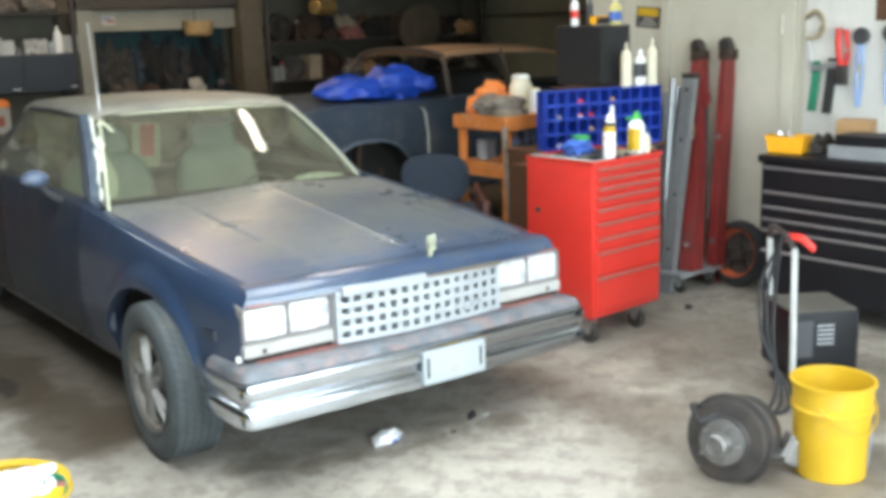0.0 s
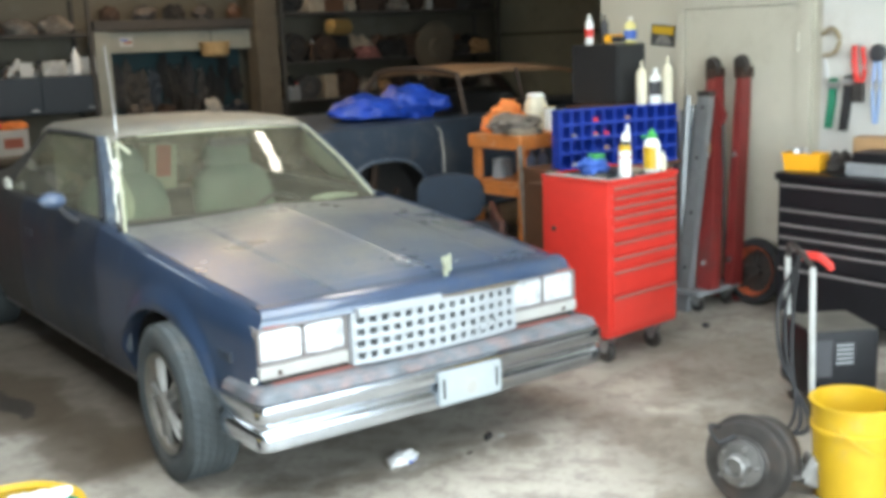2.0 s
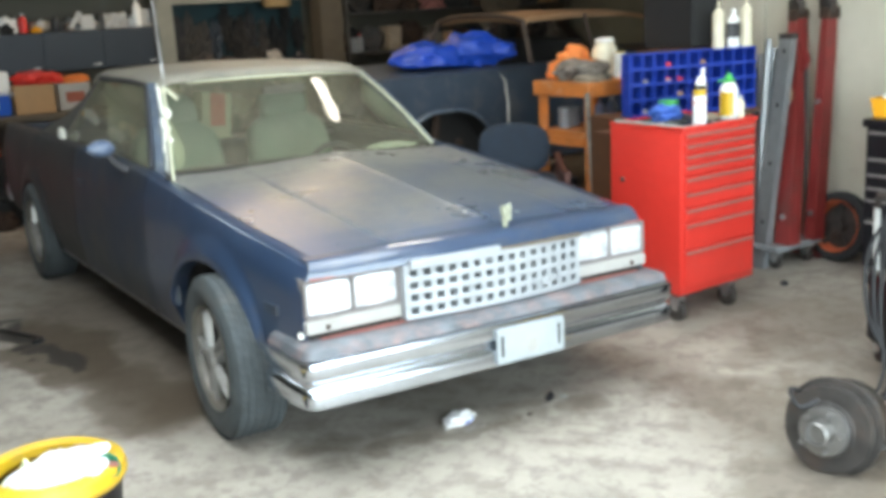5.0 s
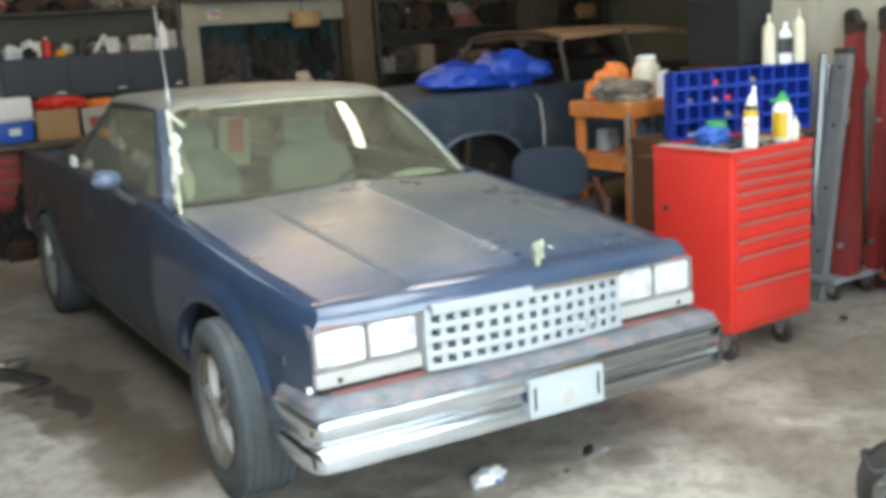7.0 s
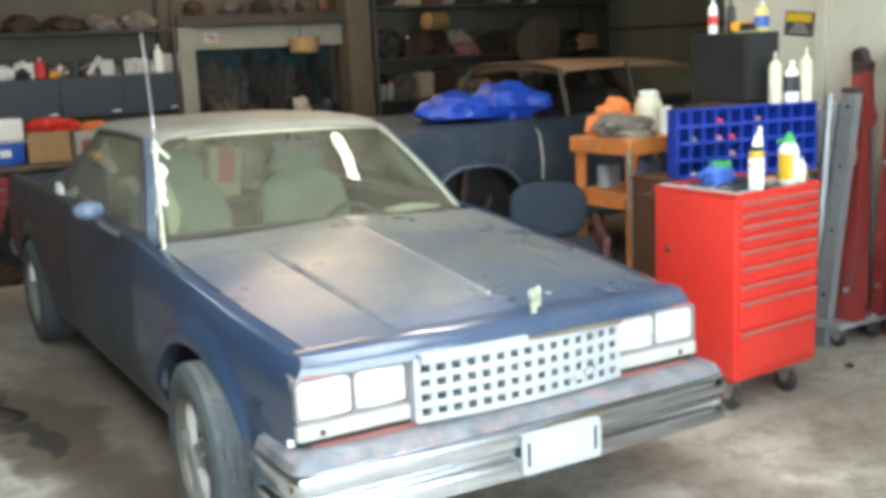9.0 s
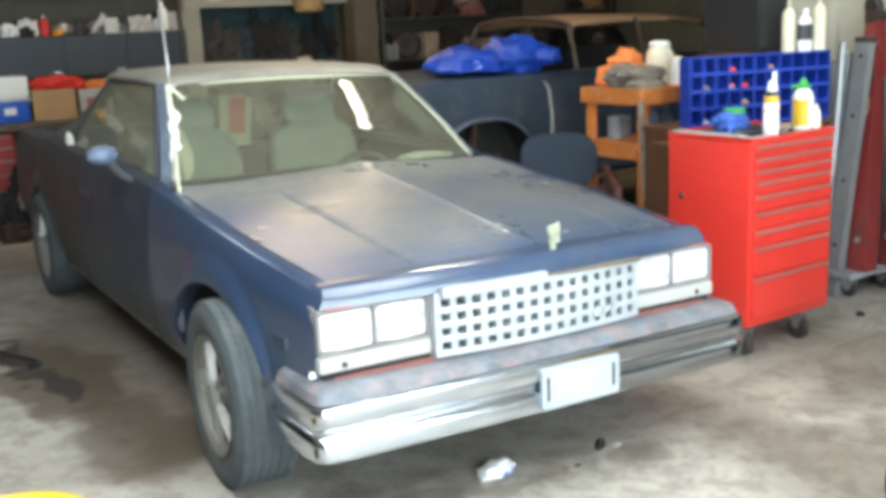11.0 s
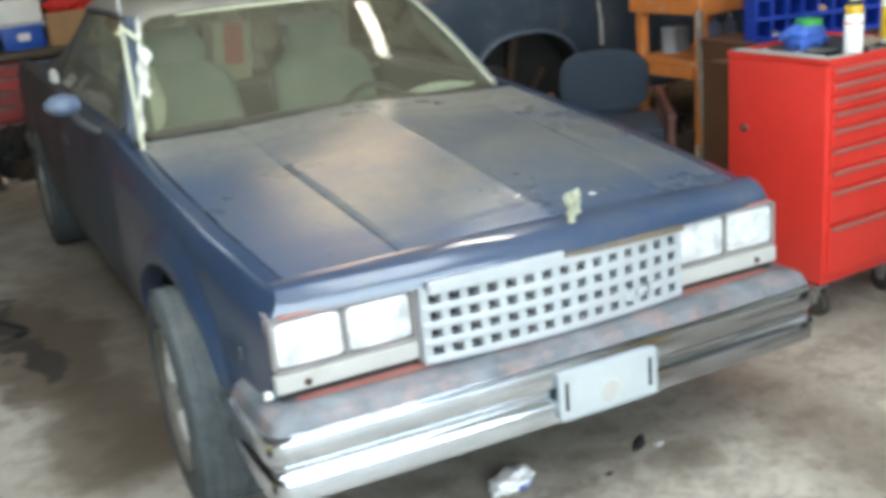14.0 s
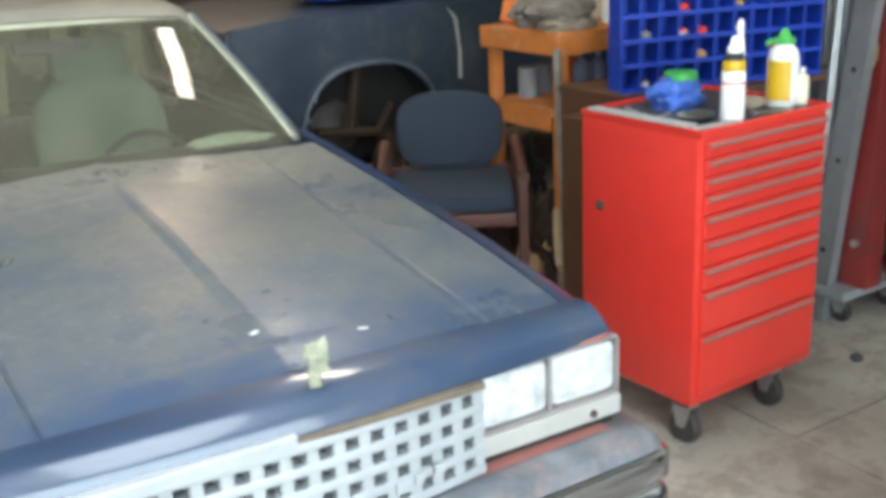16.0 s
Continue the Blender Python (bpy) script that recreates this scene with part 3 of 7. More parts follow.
def side_panel(s, y0, y1, low, top_in):
    """A body side from y0 to y1 with the wheel arch left open; top_in: where its top edge ends."""
    stops = set(np.linspace(y0, y1, max(8, int((y1 - y0) / 0.05))))
    for yc, r in ((0.78, 0.48), (RY, 0.385)):
        stops |= {y for a in np.linspace(0, math.pi, 33) if y0 < (y := yc + r * math.cos(a)) < y1}
    rows = []
    for y in sorted(stops):
        z0 = low(y)
        edge = arch_z(y)
        if edge is not None:
            z0 = max(z0, edge)
        c = lerp(CREST, y)
        def flare(z):
            """The rolled lip that swells round each wheel opening."""
            if edge is None:
                return 0.0
            near = max(0.0, 1 - max(0.0, z - edge) / 0.11)
            ends = min(1.0, (edge - 0.335) / 0.10)
            return (0.030 if y < 2 else 0.022) * min(1.0, near * 1.5) * ends

        zs = [z0 + (c - z0) * (k / 14) ** 1.5 for k in range(15)]
        ring = [(s * (side_x(y, z0) + flare(z0) - 0.08), y, z0 + 0.004), (s * (side_x(y, z0) + flare(z0) - 0.008), y, z0 - 0.002)]
        ring += [(s * (side_x(y, z) + flare(z)), y, z) for z in zs]
        x = side_x(y, c)
        ring += [(s * (x - 0.006), y, c + 0.010), (s * (x - 0.02), y, c + 0.018), (s * (x - 0.05), y, c + 0.021), (s * top_in(y), y, c + 0.022), (s * (top_in(y) - 0.001), y, c - 0.05)]
        rows.append(ring)
    if y0 == 0:
        rows.insert(0, [(x - s * 0.045, y + 0.012, z) for x, y, z in rows[0]])
    bm = B()
    sheet(bm, rows)
    return lean(bm)


def wheel(parent, x, y, s, steer=0, k=1.0):
    """Tyre with cut tread, dished rim and five pairs of spokes; s: the side on which its face looks."""
    w = thing("wheel", "", "", (x, y, WR), 0)
    w.parent = parent
    w.matrix_local = pose(x, y, WR * k, 0, 0, steer) @ Matrix.Scale(k, 4)
    turn = Matrix.Rotation(radians(90) * s, 4, "Y")
    bm = B()
    prof = [(0.205, 0.085), (0.225, 0.10), (0.27, 0.112), (0.305, 0.105), (0.325, 0.088)]
    for k in range(6):
        h = 0.080 - k * 0.032
        prof += [(0.333, h + 0.0125), (0.335, h), (0.333, h - 0.0125), (0.327, h - 0.0135), (0.327, h - 0.0175)]
    prof = prof[:-2] + [(0.325, -0.098), (0.305, -0.115), (0.27, -0.12), (0.22, -0.10), (0.205, -0.085)]
    lathe(bm, prof, 224, turn, cap=False)
    for v in bm.verts:
        step = round(math.atan2(v.co.y, v.co.z) / (2 * math.pi) * 224)
        if math.hypot(v.co.y, v.co.z) > 0.328 and (step + round(v.co.x * 60)) % 4 == 0:
            v.co.y, v.co.z = v.co.y * 0.974, v.co.z * 0.974
    part("tyre", bm, "tyre", w, "grooved dusty black tyre", True)
    bm = B()
    lathe(bm, [(0.206, 0.10), (0.216, 0.104), (0.214, 0.096), (0.200, 0.090), (0.192, 0.062), (0.186, 0.055)], 40, turn, cap=False)
    rim = part("rim", bm, "alloy", w, "dusty alloy rim", True)
    part("barrel", lathe(B(), [(0.188, 0.057), (0.184, 0.0), (0.178, -0.08), (0.206, -0.10)], 40, turn, cap=False), "dark", w, "", True)
    part("drum", lathe(B(), [(0.14, -0.09), (0.14, -0.02), (0.06, -0.01), (0.001, -0.01)], 24, turn), "dark", w)
    for k in range(10):
        a = 2 * math.pi * (k // 2) / 5 + 0.3 + (0.16 if k % 2 else -0.16)
        q = turn @ Matrix.Rotation(a, 4, "Z")
        bm = B()
        loft(bm, [[q @ Vector(p) for p in ((r, -wd, h), (r, -wd * 0.5, h + 0.022), (r, wd * 0.5, h + 0.022), (r, wd, h))] for r, wd, h in ((0.035, 0.009, 0.076), (0.11, 0.008, 0.074), (0.192, 0.011, 0.066))])
        part("spoke", bm, "alloy_bright", rim, "", True)
    part("hub_cap", lathe(B(), [(0.052, -0.01), (0.052, 0.092), (0.038, 0.108), (0.001, 0.112)], 20, turn), "alloy_bright", rim)
    return w


car = thing("pickup_car", "dusty faded blue pickup car under repair, with taped windshield", "car")
front_low = lambda y: 0.42 if y < 0.31 else 0.27
rear_low = lambda y: 0.27 if y < 4.1 else 0.36
for s in (-1, 1):
    part("fender", side_panel(s, 0.0, 1.62, front_low, lambda y: side_x(y, lerp(CREST, y)) - 0.056), "paint", car, "", True)
    door_part = part("door", side_panel(s, 1.627, 2.93, lambda y: 0.275, lambda y: 0.80), "paint_old", car, "dusty faded blue door", True)
    part("door_handle", lean(box(B(), s * 0.885 - 0.012, s * 0.885 + 0.03 * s + 0.012, 2.68, 2.80, 0.80, 0.83, 0.006)), "paint_old", door_part)
    part("bed_side", side_panel(s, 2.937, 5.15, rear_low, lambda y: 0.78), "paint_rear", car, "dull dusty brownish rear quarter", True)
    part("rocker", lean(box(B(), min(s * 0.79, s * 0.855), max(s * 0.79, s * 0.855), 1.26, 3.68, 0.235, 0.30, 0.012)), "dull_chrome", car, "dull trim along the sill")
    # inner wheel arch: near-black sheet, its shade put into the colour
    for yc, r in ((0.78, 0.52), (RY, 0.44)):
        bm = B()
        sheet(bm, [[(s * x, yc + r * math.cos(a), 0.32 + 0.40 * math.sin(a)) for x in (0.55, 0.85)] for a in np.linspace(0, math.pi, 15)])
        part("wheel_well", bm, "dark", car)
    part("side_marker", lean(box(B(), min(s * 0.855, s * 0.882), max(s * 0.855, s * 0.882), 0.16, 0.27, 0.60, 0.64, 0.004)), "paint_old", car)
# near-black blocks stand for the shade below the car and hood
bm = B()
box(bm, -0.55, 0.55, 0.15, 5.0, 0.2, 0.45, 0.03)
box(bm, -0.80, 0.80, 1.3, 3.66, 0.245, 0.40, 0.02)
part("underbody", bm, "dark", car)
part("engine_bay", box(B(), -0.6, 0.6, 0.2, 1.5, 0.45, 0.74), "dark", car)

# hood with two creases along it
HOOD_MID, HOOD_GROOVE = 0.065, 0.478      # centre crease and half distance of the two grooves


def hood_z(x, y):
    u = (y - 0.07) / 1.42
    edge = lerp(CREST, y) + 0.020
    off = abs(x - HOOD_MID)
    c = 0.004 * (1 - (x / 0.80) ** 2) * min(1, 0.35 + u)
    fade = min(1.0, max(0.0, (1.24 - y) / 0.30))
    step = 0.005 * min(1.0, max(0.0, (HOOD_GROOVE + 0.035 * u - off) / 0.022)) * min(1, 0.45 + u * 2) if u > 0.02 else 0.0
    groove = -0.008 * fade * max(0.0, 1 - abs(off - HOOD_GROOVE - 0.035 * u - 0.004) / 0.006)
    ridge = 0.026 * max(0, 1 - off / 0.44) ** 1.15 * min(1, 0.55 + u)
    cross = -0.0020 * max(0.0, 1 - abs(y - 1.21 - 0.10 * (0.5 - off)) / 0.035) if 0.12 < off < 0.66 else 0.0
    bead = 0.0028 * max(0.0, 1 - off / 0.022) * min(1.0, max(0.0, (y - 0.12) / 0.2))
    return edge + c + step + groove + ridge + cross + bead


bm = B()
rows = []
for y in np.linspace(0.085, 1.48, 70):
    w = side_x(y, lerp(CREST, y)) - 0.063
    xs_ = sorted({*np.linspace(-w, w, 25), *(HOOD_MID + sgn * (d + 0.035 * (y - 0.07) / 1.42) for sgn in (-1, 1) for d in (0.441, 0.456, 0.466, 0.476, 0.482, 0.488, 0.506)), *(HOOD_MID + d for d in (-0.022, -0.011, 0, 0.011, 0.022))})
    rows.append([(x, y + (0.02 * (x / w) ** 2 if y > 1.3 else -0.015 * (1 - (x / w) ** 2) if y < 0.2 else 0), hood_z(x, y)) for x in xs_])
first, last = rows[0], rows[-1]
rows = [[(x, y + 0.006, z - 0.03) for x, y, z in first]] + rows + [[(x, y - 0.004, z - 0.03) for x, y, z in last]]
sheet(bm, rows)
part("hood", lean(bm), "hood", car, "dust-covered hood with two creases and a centre ridge", 2.6)
part("cowl", lean(box(B(), -0.74, 0.74, 1.44, 1.70, 0.93, 0.965, 0.01)), "dash", car)

# nose panel between hood and grille
bm = B()
rows = []
for x in np.linspace(-0.838, 0.838, 40):
    b = -0.065 * (1 - (x / 0.845) ** 2)
    e = -0.008 * abs(x / 0.845) ** 4
    u = 1 - (x / 0.845) ** 2
    rows.append([(x * 0.957, 0.080 - 0.017 * u, 0.818 + 0.019 * u), (x * 0.957, 0.0785 - 0.017 * u, 0.8275 + 0.016 * u), (x * 0.957, 0.045 + b, 0.829 + 0.011 * u), (x * 0.957, 0.012 + b, 0.823 + e * 0.5), (x * 0.967, -0.004 + b, 0.803 + e), (x * 0.986, -0.008 + b, 0.768 + e), (x * 0.986, 0.05 + b, 0.766 + e)])
sheet(bm, rows)
part("nose_panel", lean(bm), "paint", car, "clean blue nose panel", True)
part("nose_trim", lean(box(B(), -0.42, 0.0, -0.085, -0.055, 0.752, 0.785, 0.004)), "silver", car, "silver grille trim over one half")
part("bare_strip", lean(box(B(), 0.004, 0.425, -0.083, -0.060, 0.760, 0.774, 0.003)), "bare_metal", car, "dull brown bare strip over the grille")
for s in (-1, 1):
    part("primer_edge", lean(box(B(), min(s * 0.425, s * 0.815), max(s * 0.425, s * 0.815), -0.024, 0.0, 0.7605, 0.768, 0.002)), "primer_red", car, "bare red primer edge")

# grille
# black backing puts the shade of the openings into a colour
grille = part("grille", lean(box(B(), -0.43, 0.43, 0.0, 0.06, 0.545, 0.766)), "dark", car, "near-black block for the shade behind a silver grille")
gy = lambda x: -0.078 + 0.03 * (x / 0.43) ** 2
for k in range(16):
    x = -0.424 + 0.0565 * k
    bm = B()
    box(bm, x - 0.0135, x + 0.0135, gy(x) - 0.003, gy(x) + 0.04, 0.548, 0.762, 0.003)
    part("upright_bar", lean(bm), "silver", grille)
for k in range(5):
    z = 0.556 + 0.0495 * k
    bm = B()
    rows = []
    for x in np.linspace(-0.437, 0.437, 17):
        y = gy(x)
        rows.append([(x, y + 0.036, z - 0.009), (x, y - 0.005, z - 0.011), (x, y - 0.008, z), (x, y - 0.005, z + 0.011), (x, y + 0.036, z + 0.009)])
    loft(bm, rows)
    part("cross_bar", lean(bm), "silver", grille, "", True)
for k, w in enumerate((0.035, 0.02, 0.028)):
    part("badge", lean(box(B(), 0.20 + 0.045 * k, 0.20 + 0.045 * k + w, gy(0.25) - 0.018, gy(0.25) - 0.007, 0.585 + 0.008 * k, 0.612 + 0.006 * k, 0.003)), "silver", grille, "small silver badge")

# headlamps, bezels and lower panels
for s in (-1, 1):
    bm = B()
    x0, x1 = min(s * 0.437, s * 0.838), max(s * 0.437, s * 0.838)
    box(bm, x0, x1, 0.02, 0.07, 0.555, 0.765)
    box(bm, x0, x1, -0.02, 0.03, 0.752, 0.760, 0.002)
    box(bm, x0, x1, -0.02, 0.03, 0.612, 0.621, 0.002)
    for x in (s * 0.443, s * 0.640, s * 0.838):
        box(bm, x - 0.005, x + 0.005, -0.02, 0.03, 0.6215, 0.7515, 0.002)
    bezel = part("bezel", lean(bm), "bezel", car, "dark primer headlamp bezel")
    for xc in (s * 0.5415, s * 0.739):
        bm = B()
        rings = []
        for k, d in ((1.0, 0.02), (1.0, -0.004), (0.93, -0.015), (0.6, -0.021)):
            rings.append([(xc + 0.0955 * k * math.copysign(abs(math.cos(a)) ** 0.22, math.cos(a)), d, 0.686 + 0.064 * k * math.copysign(abs(math.sin(a)) ** 0.22, math.sin(a))) for a in np.linspace(0, 2 * math.pi, 32, endpoint=False)])
        loft(bm, rings)
        lens = part("headlamp", lean(bm), "lamp_lens", bezel, "rectangular headlamp with reflections painted into its lens", True)
        part("lamp_rim", lean(box(B(), xc - 0.094, xc + 0.094, -0.001, 0.015, 0.622, 0.751)), "grey", lens)
    bm = B()
    box(bm, min(s * 0.44, s * 0.845), max(s * 0.44, s * 0.845), -0.026, 0.02, 0.560, 0.610, 0.006)
    low = part("lower_panel", lean(bm), "white_dull", car, "dull white panel below the headlamps")
    # dark strip that paints the shaded slit above the bumper
    part("gap", lean(box(B(), min(s * 0.44, s * 0.83), max(s * 0.44, s * 0.83), -0.012, 0.02, 0.536, 0.5595)), "dark", low, "dark strip for the shade in the gap over the bumper")
    part("screw", lean(cyl(B(), (s * 0.76, -0.031, 0.580), (s * 0.76, -0.024, 0.580), 0.010, seg=10)), "rust", low)

# bumper: chrome face bar in two bands, wrapped round at the ends
PROFILE = ((0.02, 0.535), (-0.075, 0.533), (-0.098, 0.522), (-0.112, 0.492), (-0.128, 0.485), (-0.131, 0.47), (-0.131, 0.43), (-0.124, 0.418), (-0.112, 0.408), (-0.112, 0.394), (-0.124, 0.385), (-0.131, 0.368), (-0.126, 0.314), (-0.10, 0.299), (-0.04, 0.297))


def bumper_rows(profile, out=0.0):
    rows = []
    path = [((-0.795, 0.20), (-1, 0)), ((-0.795, 0.08), (-1, 0))] + [((-0.795, -0.016), (-math.cos(a) * q, -math.sin(a) * q)) for a in np.linspace(0, math.pi / 2, 8) for q in (max(math.cos(a), math.sin(a)) ** -0.75,)]
    path += [((x, -0.016 - 0.012 * (1 - (x / 0.76) ** 2)), (0, -1)) for x in np.linspace(-0.72, 0.72, 13)]
    path += [((-p[0], p[1]), (-n[0], n[1])) for p, n in path[9::-1]]
    for (px, py), (nx, ny) in path:
        rows.append([(px + nx * (-d + out), py + ny * (-d + out), z) for d, z in profile])
    return rows


bm = B()
loft(bm, bumper_rows(PROFILE + ((-0.03, 0.33), (0.0, 0.50))))
bumper = part("bumper", lean(bm), "chrome", car, "worn chrome bumper face bar in two bands", True)
bm = B()
sheet(bm, bumper_rows(PROFILE[:4], 0.003))
for v in bm.verts:
    v.co.z += 0.003
part("bumper_pad", lean(bm), "filler", bumper, "patchy grey and red primer upper strip", True)
bm = B()
sheet(bm, bumper_rows(((0.022, 0.5415), (-0.030, 0.5408)))[9:-9])
part("primer_line", lean(bm), "primer_red", bumper, "thin bare red primer line", True)
plate = part("plate_bracket", lean(box(B(), -0.098, 0.240, -0.172, -0.163, 0.322, 0.468, 0.012)), "plate", car, "blank pale plate bracket with slots")
for x in (-0.074, 0.214):
    part("slot", lean(box(B(), x - 0.005, x + 0.005, -0.176, -0.170, 0.352, 0.438, 0.002)), "dark", plate)
part("boss", lean(lathe(B(), [(0.035, 0), (0.03, 0.004), (0.001, 0.005)], 20, Matrix.Translation((0.075, -0.171, 0.375)) @ Matrix.Rotation(radians(90), 4, "X"))), "white_dull", plate)
part("mount", lean(box(B(), -0.05, 0.18, -0.165, -0.10, 0.33, 0.42, 0.004)), "dark", plate)

# cab
BASE, TOP = 1.515, 2.035          # windshield foot and head along the car


def shield(u, v, d=0.0):
    """A point of the windshield: u across from -1 to 1, v up from 0 to 1."""
    half = 0.78 + (0.612 - 0.78) * v
    y = BASE + (TOP - BASE) * v + 0.085 * u * u - 0.02 * math.sin(v * math.pi)
    z = 0.985 + 0.412 * v - 0.018 * u * u * (1 - 0.2 * v) + 0.012 * math.sin(v * math.pi)
    return Vector((u * half, y - d * 0.6, z + d * 0.8))


bm = B()
sheet(bm, [[shield(u, v) for u in np.linspace(-1, 1, 21)] for v in np.linspace(0, 1, 9)])
pane = part("windshield", lean(bm), "windshield", car, "dusty curved windshield", "all")
pane.visible_shadow = False


def strip(us, vs, wide, d, along):
    bm = B()
    rows = []
    for u, v in zip(us, vs):
        p = shield(u, v, d)
        o = Vector((wide, 0, 0)) if along == "v" else Vector((0, wide * 0.8, wide * 0.6))
        rows.append([p - o / 2, p + o / 2])
    sheet(bm, rows)
    return lean(thick(bm, 0.004))


n = 14
part("windshield_tape", strip(np.linspace(-0.75, 1.0, n), [0.962] * n, 0.022, 0.008, "u"), "tape", car, "cream masking tape along the glass edge")
part("windshield_tape", strip([1.0] * n, np.linspace(0, 1, n), 0.022, 0.006, "v"), "tape", car, "cream masking tape along the glass edge")
def ragged(u, v0, v1, wide, seed, d=0.010):
    """A torn strip of thin film along the pillar, uneven in width."""
    bm = B()
    rows = []
    for v in np.linspace(v0, v1, 26):
        w = wide * (0.55 + 0.9 * noise.noise(Vector((v * 9, seed, 0)))) * (1 if v0 + 0.02 < v < v1 - 0.02 else 0.4)
        o = 0.012 * noise.noise(Vector((v * 6, seed + 4, 2)))
        p = shield(u, v, d + 0.006 * noise.noise(Vector((v * 14, seed, 7))))
        rows.append([p + Vector((o - abs(w) / 2, 0, 0)), p + Vector((o, -0.004, 0.003)), p + Vector((o + abs(w) / 2, 0, 0))])
    sheet(bm, rows)
    return lean(bm)


part("torn_film", ragged(-0.985, 0.02, 0.99, 0.032, 3), "plastic_film", car, "torn whitish film along the pillar")
part("torn_film", ragged(-0.955, 0.28, 0.70, 0.048, 9, 0.014), "plastic_film", car, "torn whitish film along the pillar")
bm = B()
sheet(bm, [[shield(u0, v, -0.01), shield((u0 + u1) / 2, v + 0.02, -0.016), shield(u1, v, -0.01)] for u0, u1, v in ((-0.95, -0.93, 0.58), (-0.95, -0.89, 0.42), (-0.94, -0.86, 0.26), (-0.93, -0.87, 0.12), (-0.92, -0.90, 0.05))])
part("hanging_film", lean(bm), "film_dim", car, "pale green film hanging inside the glass", True)
bm = lump(B(), (0.60, 1.76, 0.965), (0.15, 0.06, 0.022), 17, 0.35, 4, 2.0)
part("dash_cloth", lean(bm), "film_green", car, "pale green cloth on the dash", True)

# roof, pillars, sail panels
ROOF = ((-0.668, 1.378), (-0.656, 1.405), (-0.61, 1.430), (-0.35, 1.448), (0, 1.454))


def roof_row(y, k, drop):
    half = [(x * k, z - drop) for x, z in ROOF]
    return [(x, y + 0.07 * (x / 0.66) ** 2, z) for x, z in half] + [(-x, y + 0.07 * (x / 0.66) ** 2, z) for x, z in half[-2::-1]]


bm = B()
rows = [roof_row(2.0, 0.92, 0.046), roof_row(2.025, 0.925, 0.024)] + [roof_row(y, k, d) for y, k, d in ((2.085, 0.94, 0.010), (2.3, 0.98, 0.001), (2.7, 1, -0.004), (2.95, 1, 0.0), (3.05, 0.99, 0.02), (3.07, 0.98, 0.05))]
sheet(bm, rows)
part("roof", lean(thick(bm, 0.012)), "roof", car, "dusty pale roof skin", True)
for s in (-1, 1):
    bm = B()
    rows = []
    for v in np.linspace(0, 1, 8):
        p = shield(s, v)
        rows.append([(p.x, p.y - 0.008, p.z + 0.006), (p.x + s * 0.035, p.y + 0.02, p.z + 0.004), (p.x + s * 0.035, p.y + 0.07, p.z), (p.x, p.y + 0.05, p.z - 0.02)])
    loft(bm, rows)
    part("pillar", lean(bm), "paint_film", car, "", True)
    bm = B()
    rows = []
    for yb, y, zt, xt in ((3.43, 2.97, 1.400, 0.655), (3.54, 3.08, 1.345, 0.675), (3.66, 3.24, 1.245, 0.715), (3.84, 3.52, 1.140, 0.755), (4.02, 3.82, 1.065, 0.785), (4.20, 4.10, 1.0, 0.80)):
        xb, zb = 0.815, 0.992
        rows.append([(s * (xb + (xt - xb) * k), yb + (y - yb) * k, zb + (zt - zb) * k) for k in np.linspace(0, 1, 6)] + [(s * (xt - 0.05), y, zt - 0.01), (s * (xb - 0.07), yb, zb)])
    loft(bm, rows)
    part("sail_panel", lean(bm), "paint_dusty", car, "dust-covered sail panel", True)
    bm = B()
    sheet(bm, [[(s * (0.812 - (0.812 - 0.655) * k), lerp(((0, 1.70), (1, 2.17)), k) + (lerp(((0, 3.45), (1, 2.98)), k) - lerp(((0, 1.70), (1, 2.17)), k)) * j, 0.995 + 0.382 * k) for j in np.linspace(0, 1, 6)] for k in np.linspace(0, 1, 5)])
    side = part("side_window", lean(bm), "sideglass", car, "dusty hazy side window", "all")
    side.visible_shadow = False
    bm = B()
    tube(bm, [(s * 0.812, 1.70, 0.995), (s * 0.645, 2.15, 1.375), (s * 0.66, 2.45, 1.39), (s * 0.66, 2.95, 1.385)], 0.014, 6)
    part("window_frame", lean(bm), "dash", car)
bm = B()
lump(bm, (0, 0, 0), (0.072, 0.055, 0.044), 2, 0.08, 3, 1.0, False)
for v in bm.verts:
    v.co += Vector((-0.985, 1.93, 1.09))
mirror = part("wing_mirror", lean(bm), "mirror_shell", car, "pale blue wing mirror", True)
bm = B()
tube(bm, [(-0.965, 1.925, 1.07), (-0.935, 1.925, 1.02), (-0.885, 1.925, 0.975), (-0.84, 1.925, 0.955)], 0.02, 8)
part("mirror_arm", lean(bm), "dash", mirror)
bm = B()
sheet(bm, [[(x, 3.0 - 0.05 * (x / 0.62) ** 2 + 0.12 * k * -0.5, 0.99 + 0.38 * k) for x in np.linspace(-0.66, 0.66, 9)] for k in (0, 0.5, 1)])
part("rear_window", lean(bm), "sideglass", car, "", "all")
bm = B()
box(bm, -0.80, 0.80, 3.02, 5.05, 0.55, 0.60)
box(bm, -0.80, 0.80, 3.02, 3.05, 0.55, 0.985)
part("bed", lean(bm), "dark", car)
part("tailgate", lean(box(B(), -0.80, 0.80, 5.06, 5.13, 0.45, 0.97, 0.015)), "paint_old", car)
part("rear_bumper", lean(box(B(), -0.88, 0.88, 5.13, 5.24, 0.38, 0.52, 0.03)), "dull_chrome", car)

